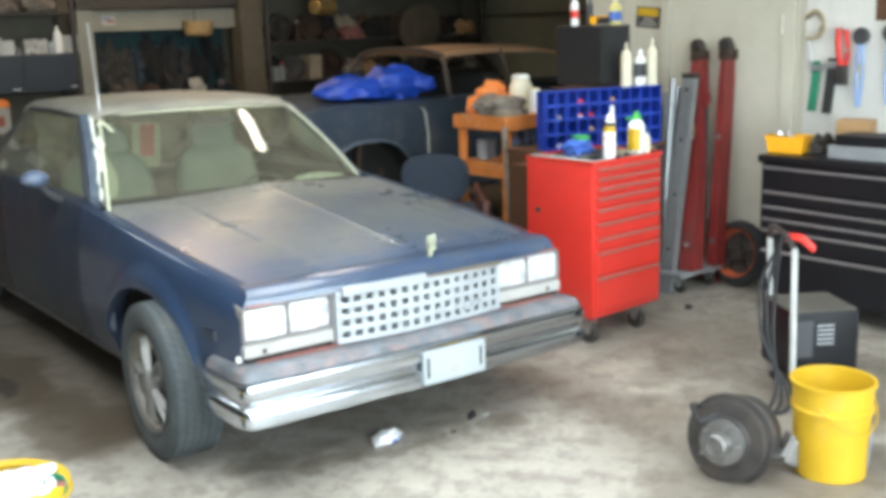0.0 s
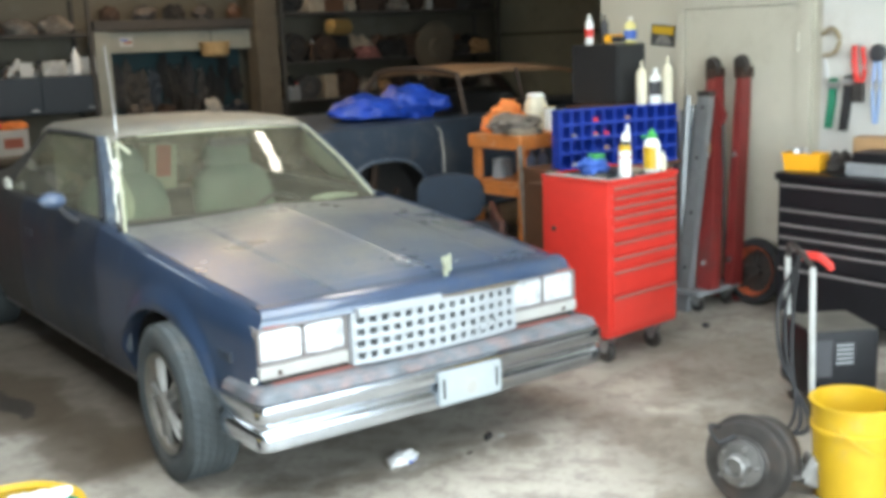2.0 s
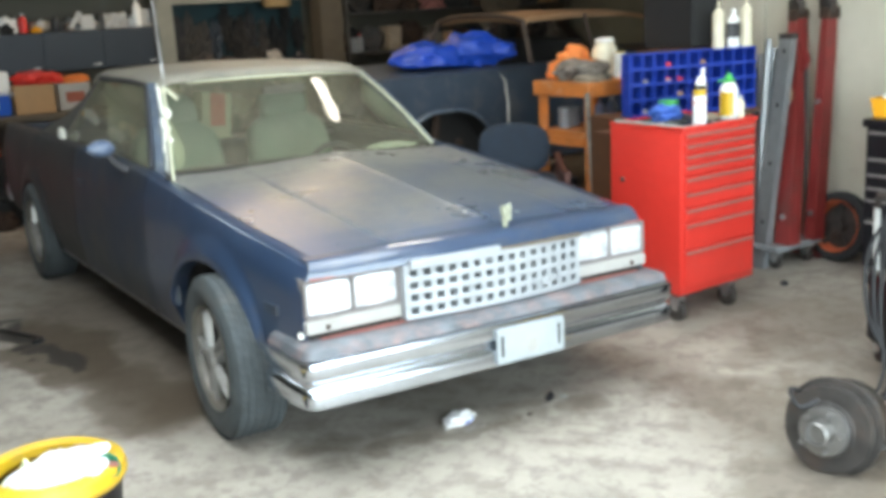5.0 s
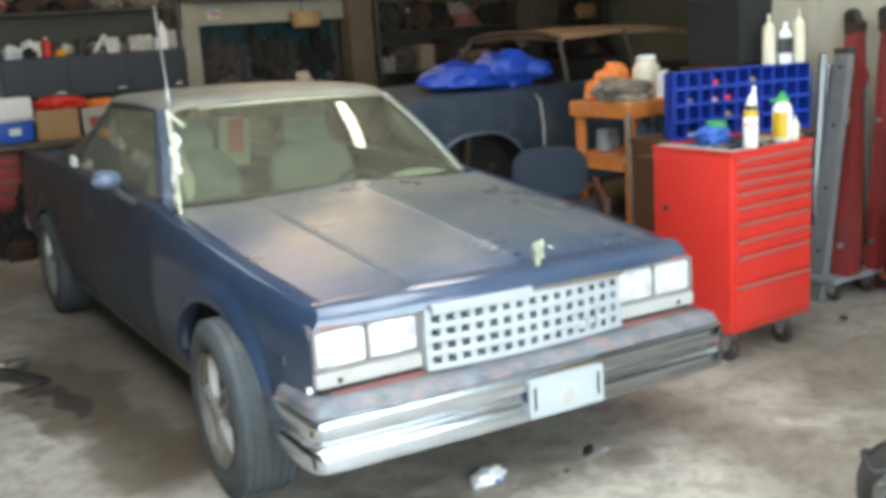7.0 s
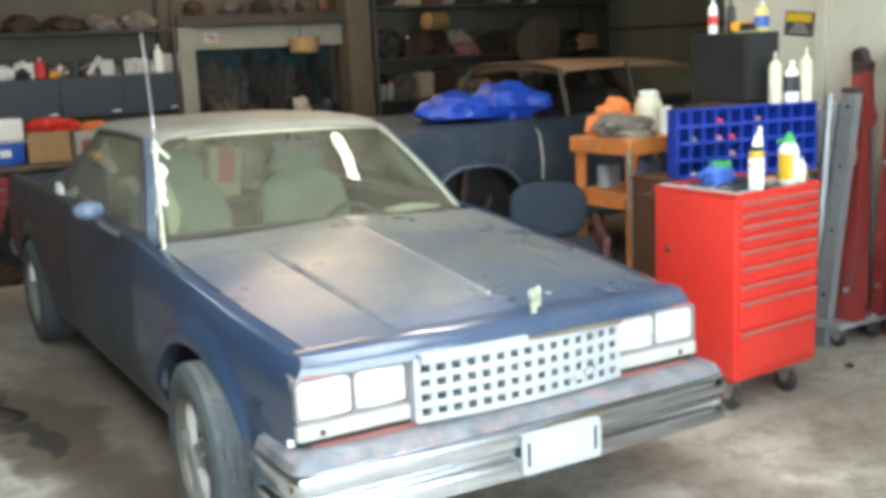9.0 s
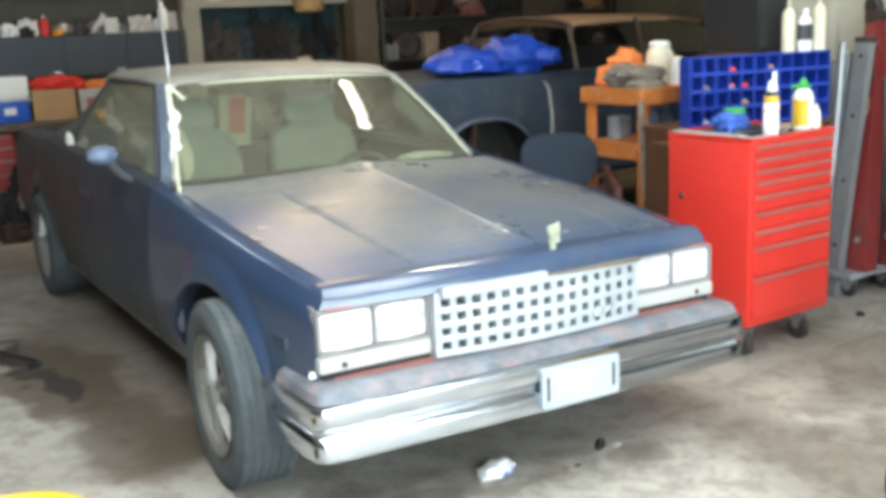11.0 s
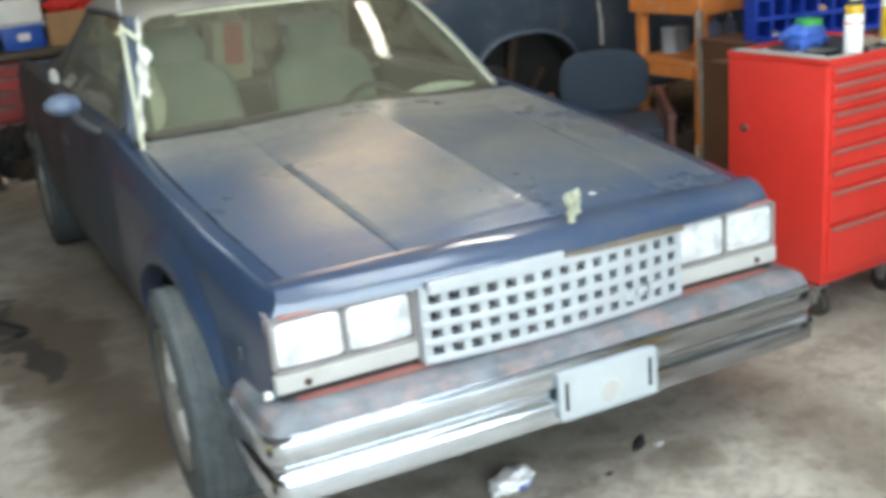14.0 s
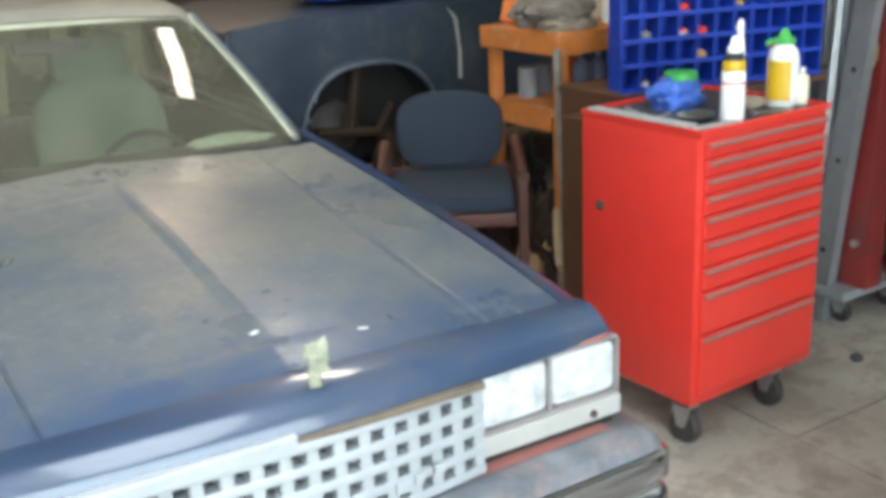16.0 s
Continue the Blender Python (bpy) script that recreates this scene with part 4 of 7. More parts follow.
# cabin
bm = B()
box(bm, -0.78, 0.78, 1.60, 3.0, 0.40, 0.46)
box(bm, -0.80, -0.76, 1.60, 3.0, 0.40, 0.98)
box(bm, 0.76, 0.80, 1.60, 3.0, 0.40, 0.98)
part("cabin_lining", lean(bm), "dash", car)
part("dashboard", lean(box(B(), -0.74, 0.74, 1.56, 1.86, 0.70, 0.955, 0.03)), "dash", car, "", True)
for xc in (-0.36, 0.36):
    bm = B()
    box(bm, xc - 0.28, xc + 0.28, 2.12, 2.58, 0.46, 0.66, 0.06)
    seat = part("seat", lean(bm), "seat", car, "pale green cloth seat", True)
    m = Matrix.Translation((xc, 2.56, 0.62)) @ Matrix.Rotation(radians(-12), 4, "X")
    bm = B()
    rings = []
    for z, w, d in ((0.0, 0.24, 0.06), (0.06, 0.265, 0.085), (0.30, 0.275, 0.09), (0.42, 0.25, 0.085), (0.48, 0.19, 0.07), (0.50, 0.155, 0.06)):
        rings.append([m @ Vector((w * math.copysign(abs(math.cos(a)) ** 0.45, math.cos(a)), d * math.copysign(abs(math.sin(a)) ** 0.6, math.sin(a)), z)) for a in np.linspace(0, 2 * math.pi, 24, endpoint=False)])
    loft(bm, rings)
    part("backrest", lean(bm), "seat", seat, "", True)
    bm = B()
    rings = []
    for z, w, d in ((0.49, 0.13, 0.045), (0.52, 0.155, 0.06), (0.60, 0.155, 0.06), (0.65, 0.125, 0.05), (0.67, 0.09, 0.03)):
        rings.append([m @ Vector((w * math.copysign(abs(math.cos(a)) ** 0.5, math.cos(a)), d * math.copysign(abs(math.sin(a)) ** 0.6, math.sin(a)), z)) for a in np.linspace(0, 2 * math.pi, 20, endpoint=False)])
    loft(bm, rings)
    part("headrest", lean(bm), "seat", seat, "", True)
bm = B()
m = Matrix.Translation((0.37, 1.95, 0.815)) @ Matrix.Rotation(radians(62), 4, "X")
tube(bm, [m @ Vector((0.185 * math.cos(a), 0.185 * math.sin(a), 0)) for a in np.linspace(0, 2 * math.pi, 33)], 0.014, 8)
for a in (0.2, math.pi - 0.2):
    tube(bm, [m @ Vector((0.185 * math.cos(a), 0.185 * math.sin(a), 0)), m @ Vector((0, -0.02, -0.03))], 0.012, 6)
cyl(bm, m @ Vector((0, -0.02, -0.01)), m @ Vector((0, -0.02, -0.16)), 0.03, seg=10)
part("steering_wheel", lean(bm), "dash", car, "", True)
part("inner_mirror", lean(box(B(), -0.02, 0.24, 2.07, 2.09, 1.285, 1.335, 0.008)), "dash", car)
carton = thing("carton", "red and white printed carton standing in the cab", "box", (-0.07, 2.80, 0.985), 14, "", 0, 6)
part("box_body", box(B(), -0.105, 0.105, -0.05, 0.05, 0.0, 0.285, 0.004), "carton_pale", carton)
part("red_panel", box(B(), -0.05, 0.06, -0.0535, -0.0505, 0.08, 0.28), "carton_red", carton)
part("shelf_board", lean(box(B(), -0.72, 0.72, 2.70, 3.0, 0.955, 0.985)), "dash", car)

wheel(car, -0.885, FY - 0.055, -1, -3, 1.04)
wheel(car, 0.79, FY, 1, 0)
wheel(car, -0.835, RY, -1)
wheel(car, 0.835, RY, 1)

part("film_scrap", lean(lump(B(), (-0.835, 3.36, 1.035), (0.02, 0.06, 0.045), 77, 0.5, 3, 2.0)), "plastic_film", car, "white scrap of film on the window sill", True)

part("paint_flake", lean(lump(B(), (-0.862, -0.004, 0.556), (0.010, 0.009, 0.015), 79, 0.7, 3, 2.5)), "plastic_film", car, "pale flake at the fender corner", True)
part("peeled_lip", lean(lump(B(), (-0.905, 1.235, 0.47), (0.012, 0.035, 0.10), 80, 0.6, 3, 2.2)), "paint_film", car, "pale scraped fender lip", True)

# antenna with tape tied to it, hood ornament wrapped in tape
antenna = part("antenna", lean(tube(B(), smooth_path([(-0.815, 1.44, 0.955), (-0.80, 1.405, 1.385), (-0.81, 1.42, 1.86)], 6), 0.0045, 6)), "steel", car, "thin steel antenna mast")
part("antenna_base", lean(lathe(B(), [(0.022, 0), (0.018, 0.02), (0.008, 0.035)], 12, Matrix.Translation((-0.815, 1.44, 0.955)))), "black", antenna)
part("antenna_tape", lean(box(B(), -0.813, -0.800, 1.397, 1.403, 0.965, 1.41)), "tape", antenna, "cream tape hung along the mast")
bm = B()
tube(bm, [(-0.825, 1.385, 1.38), (-0.80, 1.38, 1.395), (-0.755, 1.375, 1.35)], 0.009, 6)
part("tape_knot", lean(bm), "tape", antenna)
bm = B()
lump(bm, (0.080, -0.020, 0.893), (0.024, 0.013, 0.036), 5, 0.7, 3, 2.2, False)
lump(bm, (0.070, -0.022, 0.866), (0.013, 0.011, 0.026), 8, 0.7, 3, 2.2, False)
part("taped_ornament", lean(bm), "tape_old", car, "hood ornament wrapped in cream tape")


# two pale paint chips and a scuff on the hood
for x, y, a in ((0.055, 0.24, 20), (0.275, 0.17, -30)):
    q = Matrix.Translation((x, y, hood_z(x, y) - 0.02 * x + 0.0008)) @ Matrix.Rotation(radians(a), 4, "Z")
    bm = lump(B(), (0, 0, 0.001), (0.014, 0.006, 0.002), 3 + a, 0.4, 2, 2.0)
    for v in bm.verts:
        v.co = q @ v.co
    tagged(part("paint_chip", bm, "plastic_film", None, ""), "small pale paint chip on the hood", "debris", "chips on the hood")


# ---- tool cabinets ----
def caster(parent, x, y, r=0.06, wide=0.035, mat="steel_dark"):
    c = part("caster", lathe(B(), [(r * 0.5, -wide / 2 - 0.002), (r * 0.93, -wide / 2), (r, -wide / 4), (r, wide / 4), (r * 0.93, wide / 2), (r * 0.5, wide / 2 + 0.002)], 20, Matrix.Translation((x, y, r)) @ Matrix.Rotation(radians(90), 4, "Y")), mat, parent, "", True)
    bm = B()
    for s in (-1, 1):
        loft(bm, [[(x + s * (wide / 2 + 0.006) + dx, y + dy * w, z) for dx, dy in ((-0.003, -1), (0.003, -1), (0.003, 1), (-0.003, 1))] for z, w in ((r, 0.014), (r * 2.0, 0.035), (r * 2.25, 0.035))])
    box(bm, x - wide / 2 - 0.012, x + wide / 2 + 0.012, y - 0.035, y + 0.035, r * 2.2, r * 2.4, 0.003)
    part("fork", bm, "steel", c)
    return c


def tool_cabinet(name, label, at, rz, wide, deep, z0, z1, breaks, mat, pull, r, lock=None, lid=0.0, feet=None):
    """A drawer cabinet on casters; breaks: heights between its drawers from the top down."""
    t = thing(name, label, "tool cabinet", at, rz)
    part("body", box(B(), 0, wide, 0.012, deep, z0, z1, 0.012), mat, t, "", True)
    for a, c in zip(breaks, breaks[1:]):
        bm = B()
        box(bm, 0.022, wide - 0.022, -0.004, 0.02, c + 0.004, a - 0.004, 0.005)
        d = part("drawer", bm, mat, t)
        bm = B()
        loft(bm, [[(x, -0.004, a - 0.026), (x, -0.013, a - 0.024), (x, -0.016, a - 0.016), (x, -0.010, a - 0.010), (x, -0.003, a - 0.010)] for x in (0.03, wide - 0.03)])
        part("drawer_pull", bm, pull, d, "full-width grey pull")
    for x in feet or (0.06, wide - 0.06):
        for y in (0.07, deep - 0.07):
            caster(t, x, y, r)
    if lid:
        part("lid", box(B(), -0.012, wide + 0.012, -0.015, deep + 0.01, z1, z1 + lid, 0.012), mat, t, "", True)
    if lock:
        part("lock", lathe(B(), [(0.016, 0), (0.016, 0.008), (0.009, 0.012), (0.001, 0.013)], 14, Matrix.Translation(lock) @ Matrix.Rotation(radians(-90), 4, "Y")), "steel_dark", t)
    return t


red_cab = tool_cabinet("tool_cabinet", "bright red steel roller tool cabinet with nine drawers, cluttered top", (1.532, 0.408, 0), 2.5, 0.602, 0.52, 0.152, 1.03,
                       (1.02, 0.965, 0.91, 0.855, 0.79, 0.71, 0.625, 0.545, 0.40, 0.19), "toolred", "grip_brown", 0.058, (0.0, 0.425, 0.742), 0.0, (0.045, 0.455))
bm = B()
for x0, x1, y0, y1 in ((0, 0.602, 0, 0.012), (0, 0.602, 0.51, 0.522), (0, 0.012, 0.012, 0.51), (0.590, 0.602, 0.012, 0.51)):
    box(bm, x0, x1, y0, y1, 1.03, 1.052, 0.003)
part("top_rim", bm, "toolred", red_cab)
part("top_mat", box(B(), 0.013, 0.589, 0.013, 0.508, 1.031, 1.038), "dash", red_cab, "dark worn mat")
part("rim_cover", box(B(), -0.004, 0.045, 0.06, 0.49, 1.0525, 1.060, 0.003), "white_dull", red_cab, "pale strip along the edge")
part("rim_cover", box(B(), 0.012, 0.20, 0.035, 0.0595, 1.040, 1.052, 0.003), "white_dull", red_cab, "pale strip along the edge")

black_cab = tool_cabinet("tool_cabinet", "wide black steel tool cabinet with grey drawer pulls against the wall", (2.78, 0.22, 0), -90, 1.5, 0.55, 0.13, 0.935,
                         (0.925, 0.775, 0.685, 0.61, 0.54, 0.415, 0.15), "toolblack", "grip", 0.055, None, 0.05)


# ---- bottles, cans and small goods ----
def bottle(label, at, r, h, mat, cap="white", band=None, shape="round", category="bottle", group="", rz=0, neck=0.3):
    t = thing("bottle", label, category, at, rz, group)
    prof = [(r * 0.9, 0), (r, 0.01), (r, h * 0.68), (r * 0.85, h * 0.76), (r * neck, h * 0.86), (r * neck, h * 0.9)]
    bm = lathe(B(), prof, 18)
    if shape == "jug":
        for v in bm.verts:
            v.co.y *= 0.62
    part("body", bm, mat, t, "", True)
    part("cap", lathe(B(), [(r * (neck + 0.06), h * 0.895), (r * (neck + 0.06), h * 0.96), (r * neck * 0.7, h)], 14), cap, t)
    if band:
        k = 1.012
        bm = lathe(B(), [(r * k, h * band[1]), (r * k + 0.001, h * band[1] + 0.002), (r * k + 0.001, h * band[2]), (r * k, h * band[2] + 0.002)], 18, cap=False)
        if shape == "jug":
            for v in bm.verts:
                v.co.y *= 0.62
        part("wrapper", bm, band[0], t, "printed band")
    return t


def tin(label, at, r, h, mat, lid="steel", category="can", group=""):
    t = thing("can", label, category, at, 0, group)
    part("body", lathe(B(), [(r, 0), (r * 1.02, 0.004), (r, 0.01), (r, h - 0.012), (r * 1.03, h - 0.006), (r, h)], 18), mat, t, "", True)
    part("lid", lathe(B(), [(r * 0.93, h), (r * 0.93, h + 0.004), (r * 0.6, h + 0.004)], 18), lid, t)
    return t


def carton_box(label, at, sx, sy, sz, mat, rz=0, stripe=None, group="", name="cardboard_box", category="box"):
    t = thing(name, label, category, at, rz, group)
    part("box_body", box(B(), -sx / 2, sx / 2, -sy / 2, sy / 2, 0, sz, 0.004), mat, t)
    part("flap", box(B(), -sx / 2 + 0.002, -0.002, -sy / 2 + 0.003, sy / 2 - 0.003, sz, sz + 0.004), mat, t)
    part("flap", box(B(), 0.002, sx / 2 - 0.002, -sy / 2 + 0.003, sy / 2 - 0.003, sz, sz + 0.004), mat, t)
    if stripe:
        part("print", box(B(), -sx * 0.3, sx * 0.3, -sy / 2 - 0.003, -sy / 2 - 0.0005, sz * 0.3, sz * 0.7), stripe, t, "printed patch")
    return t


def heap(name, label, category, at, s, mat, seed, rough=0.35, freq=2.0, sub=4, group=""):
    """Crumpled cloth or a rough part; rests on z of at."""
    bm = lump(B(), (0, 0, s[2] * 0.55), s, seed, rough, sub, freq)
    lowest = min(v.co.z for v in bm.verts)
    for v in bm.verts:
        v.co += Vector((at[0], at[1], at[2] - lowest))
    return tagged(part(name, bm, mat, None, label, True), label, category, group)


TB = 1.0385
can = thing("spray_can", "white spray can with dark collar, yellow band and red line", "spray can", (1.742, 0.490, TB))
part("body", lathe(B(), [(0.033, 0), (0.036, 0.006), (0.036, 0.152), (0.035, 0.156)], 24), "white", can, "", True)
part("red_line", lathe(B(), [(0.0362, 0.118), (0.0368, 0.119), (0.0368, 0.123), (0.0362, 0.124)], 24, cap=False), "red", can)
part("yellow_band", lathe(B(), [(0.0345, 0.157), (0.035, 0.158), (0.034, 0.184), (0.031, 0.188)], 24), "yellow", can, "", True)
part("collar", lathe(B(), [(0.031, 0.1885), (0.027, 0.206), (0.024, 0.210)], 24), "black", can, "", True)
part("nozzle", lathe(B(), [(0.022, 0.2105), (0.022, 0.226), (0.015, 0.232), (0.010, 0.255), (0.008, 0.258)], 18), "white", can, "", True)
bottle("slim white tube standing upright", (1.862, 0.580, TB), 0.017, 0.29, "white", "white", None, neck=0.6)
jug = thing("bottle", "white squeeze bottle with yellow label and green cap", "bottle", (2.050, 0.565, TB))
part("body", lathe(B(), [(0.046, 0), (0.050, 0.008), (0.050, 0.150), (0.043, 0.178), (0.030, 0.192), (0.026, 0.198)], 24), "white", jug, "", True)
bm = B()
sheet(bm, [[(0.0508 * math.cos(a), 0.0508 * math.sin(a), z) for a in np.linspace(2.7, 4.4, 9)] for z in (0.02, 0.085, 0.148)])
part("printed_label", thick(bm, 0.0008), "yellow", jug, "yellow printed label")
cap_ = part("cap", lathe(B(), [(0.034, 0.1985), (0.034, 0.214), (0.022, 0.220), (0.012, 0.240), (0.009, 0.246)], 20), "green", jug, "", True)
part("cap_strap", tube(B(), smooth_path([(-0.030, 0.0, 0.206), (-0.058, 0.01, 0.210), (-0.075, 0.01, 0.200)], 4), 0.006, 7), "green", cap_, "", True)
bottle("small clear bottle beside the squeeze bottle", (2.098, 0.525, TB), 0.022, 0.12, "cream", "white")
heap("glove", "crumpled blue rubber gloves on the cabinet top", "glove", (1.785, 0.775, TB), (0.10, 0.075, 0.06), "blue_glove", 4)
roll = thing("tape_roll", "roll of bright green tape on the gloves", "tape", (1.83, 0.80, TB + 0.078))
part("roll", lathe(B(), [(0.030, 0), (0.055, 0), (0.055, 0.03), (0.030, 0.03), (0.030, 0)], 24, cap=False), "green", roll)
dish = thing("dish", "shiny round steel parts dish", "dish", (1.660, 0.560, TB))
part("bowl", lathe(B(), [(0.03, 0), (0.045, 0.004), (0.062, 0.022), (0.064, 0.024), (0.058, 0.02), (0.03, 0.006), (0.001, 0.005)], 24), "chrome", dish, "", True)
heap("rag", "brown oily rag on the cabinet top", "rag", (1.955, 0.62, TB), (0.06, 0.045, 0.02), "tan", 7)
for k, (x, y, a) in enumerate(((1.62, 0.68, 20), (1.63, 0.80, 70), (1.93, 0.50, -15))):
    sp = thing("spanner", "steel spanner lying on the mat", "spanner", (x, y, TB), a, "loose spanners")
    bm = B()
    box(bm, -0.06, 0.06, -0.006, 0.006, 0, 0.006, 0.002)
    for e in (-1, 1):
        lathe(bm, [(0.013, 0), (0.013, 0.008)], 8, Matrix.Translation((e * 0.062, 0, 0)))
    part("shank", bm, "steel", sp)

# ---- wooden cabinet, blue bin rack, black box ----
wc = thing("wooden_cabinet", "brown wooden cabinet behind the tool cabinet, shade in its colour", "cabinet", (1.80, 1.12, 0))
bm = B()
box(bm, -0.03, 0.09, 0.0, 0.24, 0.05, 0.935, 0.006)
box(bm, 0.0905, 0.90, 0.0, 0.40, 0.05, 0.985, 0.006)
part("carcass", bm, "brown_wood", wc)
part("top_board", box(B(), 0.085, 0.985, -0.155, 0.41, 0.985, 1.01, 0.004), "brown_wood", wc)
part("plinth", box(B(), 0.03, 0.87, 0.04, 0.36, 0, 0.05), "dark", wc)
for x in (0.02, 0.455):
    d = part("cabinet_door", box(B(), x, x + 0.425, -0.014, 0.0, 0.08, 0.92, 0.004), "brown_wood", wc)
    part("knob", lathe(B(), [(0.008, 0), (0.015, 0.015), (0.001, 0.02)], 12, Matrix.Translation((x + (0.39 if x < 0.1 else 0.035), -0.014, 0.6)) @ Matrix.Rotation(radians(90), 4, "X")), "steel", d)

part("hutch", box(B(), 0.48, 0.98, 0.115, 0.40, 1.0105, 1.380, 0.004), "brown_wood", wc)
rack = thing("bin_rack", "blue plastic pigeonhole rack holding small parts", "rack", (1.925, 1.205, 1.01), -15)
RACK = pose(1.925, 1.205, 1.01, 0, 0, -15)
RW, RH, RD = 0.865, 0.370, 0.105
part("back_panel", box(B(), 0, RW, RD - 0.006, RD, 0, RH), "blue_bin", rack)
for k in range(5):
    z = k * (RH - 0.009) / 4
    part("tray_shelf", box(B(), 0, RW, 0, RD - 0.007, z, z + 0.009, 0.002), "blue_bin", rack)
    if k < 4:
        for j in range(12):
            x = j * (RW - 0.007) / 11
            part("divider", box(B(), x, x + 0.007, 0.004, RD - 0.008, z + 0.0095, z + (RH - 0.009) / 4 - 0.0005), "blue_bin", rack)
        part("lip", box(B(), 0, RW, -0.004, 0.002, z, z + 0.017, 0.001), "blue_bin", rack)
random.seed(4)
for k in range(13):
    j, row = random.randrange(11), random.randrange(4)
    x, z = (j + 0.5) * RW / 11, row * (RH - 0.009) / 4 + 0.0095
    heap("small_part", "small loose part in a rack pocket", "part", tuple(RACK @ Vector((x, 0.045, z))), (0.026, 0.025, 0.020), random.choice(("steel", "cardboard", "red", "tan", "white_dull")), k, 0.3, 2, 2, "parts in the rack")

speaker = thing("speaker_box", "black box loudspeaker standing on the blue rack", "loudspeaker", (2.500, 1.262, 1.3805), 0)
part("cabinet_body", box(B(), 0, 0.275, 0.006, 0.42, 0, 0.390, 0.006), "speaker_black", speaker)
part("grille_cloth", box(B(), 0.012, 0.263, -0.002, 0.006, 0.015, 0.375, 0.003), "speaker_cloth", speaker)
SP = 1.771
bottle("white bottle on the black box", (2.525, 1.535, SP), 0.028, 0.20, "white", "white", ("red", 0.25, 0.5))
bottle("dark glass bottle on the black box", (2.575, 1.445, SP), 0.026, 0.19, "dash", "black")
bottle("clear jug with blue print on the black box", (2.695, 1.325, SP), 0.05, 0.17, "yellow_clear", "white", ("blue_label", 0.15, 0.5), "jug")
drill = thing("power_drill", "orange and black hand drill lying on the black box", "drill", (2.585, 1.365, SP), 10)
part("drill_body", cyl(B(), (-0.08, 0, 0.035), (0.07, 0, 0.035), 0.028, seg=14), "yellow_bin", drill, "", True)
part("chuck", cyl(B(), (0.07, 0, 0.035), (0.12, 0, 0.035), 0.02, 0.012, 12), "steel_dark", drill)
part("drill_handle", box(B(), -0.07, -0.03, -0.11, -0.015, 0.01, 0.05, 0.01), "black", drill)
bottle("cream squeeze bottle with pointed tip on the rack", tuple(RACK @ Vector((0.63, 0.052, RH + 0.0005))), 0.036, 0.28, "cream", "cream", None, neck=0.2, group="bottles on the rack")
bottle("white jug with blue label on the rack", tuple(RACK @ Vector((0.735, 0.052, RH + 0.0005))), 0.050, 0.23, "white", "white", ("dash", 0.25, 0.62), "jug", group="bottles on the rack")
bottle("cream squeeze bottle with pointed tip on the rack", tuple(RACK @ Vector((0.825, 0.052, RH + 0.0005))), 0.036, 0.30, "cream", "cream", None, neck=0.2, group="bottles on the rack")

sign = thing("wall_sign", "black and yellow printed sign fixed to the wall", "sign", (3.397, 1.655, 1.735), 0, "", 5)
part("panel", box(B(), -0.008, 0, -0.11, 0.11, 0, 0.15, 0.001), "dash", sign)
part("yellow_field", box(B(), -0.010, -0.0085, -0.10, 0.10, 0.085, 0.14), "yellow", sign)
for k in range(3):
    part("print_bar", box(B(), -0.0115, -0.0085, -0.09 + 0.02 * k, 0.07 - 0.02 * k, 0.02 + 0.022 * k, 0.03 + 0.022 * k), "white_dull", sign)

# ---- orange stand ----
ST = pose(1.95, 1.600, 0, 0, 0, 3)
st = thing("work_stand", "orange painted wooden work stand with shelf, loaded with rags", "table", (1.95, 1.600, 0), 3)
part("tabletop", box(B(), 0, 0.56, 0, 0.53, 1.105, 1.20, 0.01), "orange_wood", st, "scuffed orange top")
for x, y in ((0.02, 0.02), (0.48, 0.02), (0.02, 0.45), (0.48, 0.45)):
    part("leg", box(B(), x, x + 0.047, y, y + 0.047, 0, 1.105, 0.004), "orange_wood", st)
part("shelf", box(B(), 0.025, 0.535, 0.03, 0.50, 0.850, 0.880, 0.004), "orange_wood", st)
part("rail", box(B(), 0.081, 0.479, 0.022, 0.055, 0.785, 0.848, 0.004), "orange_wood", st)
part("rail", box(B(), 0.022, 0.055, 0.081, 0.449, 0.785, 0.848, 0.004), "orange_wood", st)


def on_stand(x, y, z):
    return tuple(ST @ Vector((x, y, z)))


heap("rag", "heap of grey and tan rags on the stand", "rag", on_stand(0.17, 0.22, 1.20), (0.17, 0.17, 0.085), "rag_grey", 11, 0.5, 1.5)
heap("rag", "grey rag hanging over the heap", "rag", on_stand(0.10, 0.10, 1.20), (0.10, 0.09, 0.035), "tan", 15)
heap("cloth", "bright orange work cloth on the rags", "cloth", on_stand(0.27, 0.42, 1.20), (0.17, 0.08, 0.13), "orange", 13, 0.6, 1.4)
bottle("white bucket-like jug on the stand", on_stand(0.465, 0.32, 1.20), 0.085, 0.25, "cream", "white", None, neck=0.7)
tin("yellow and white can on the stand", on_stand(0.40, 0.12, 1.20), 0.038, 0.16, "white", "yellow")
tin("blue-grey can on the stand", on_stand(0.49, 0.10, 1.20), 0.036, 0.14, "tin_blue")
tin("dull grey can on the stand's shelf", on_stand(0.17, 0.40, 0.880), 0.048, 0.13, "grey")
tin("dull grey can on the stand's shelf", on_stand(0.27, 0.43, 0.880), 0.045, 0.12, "grey")
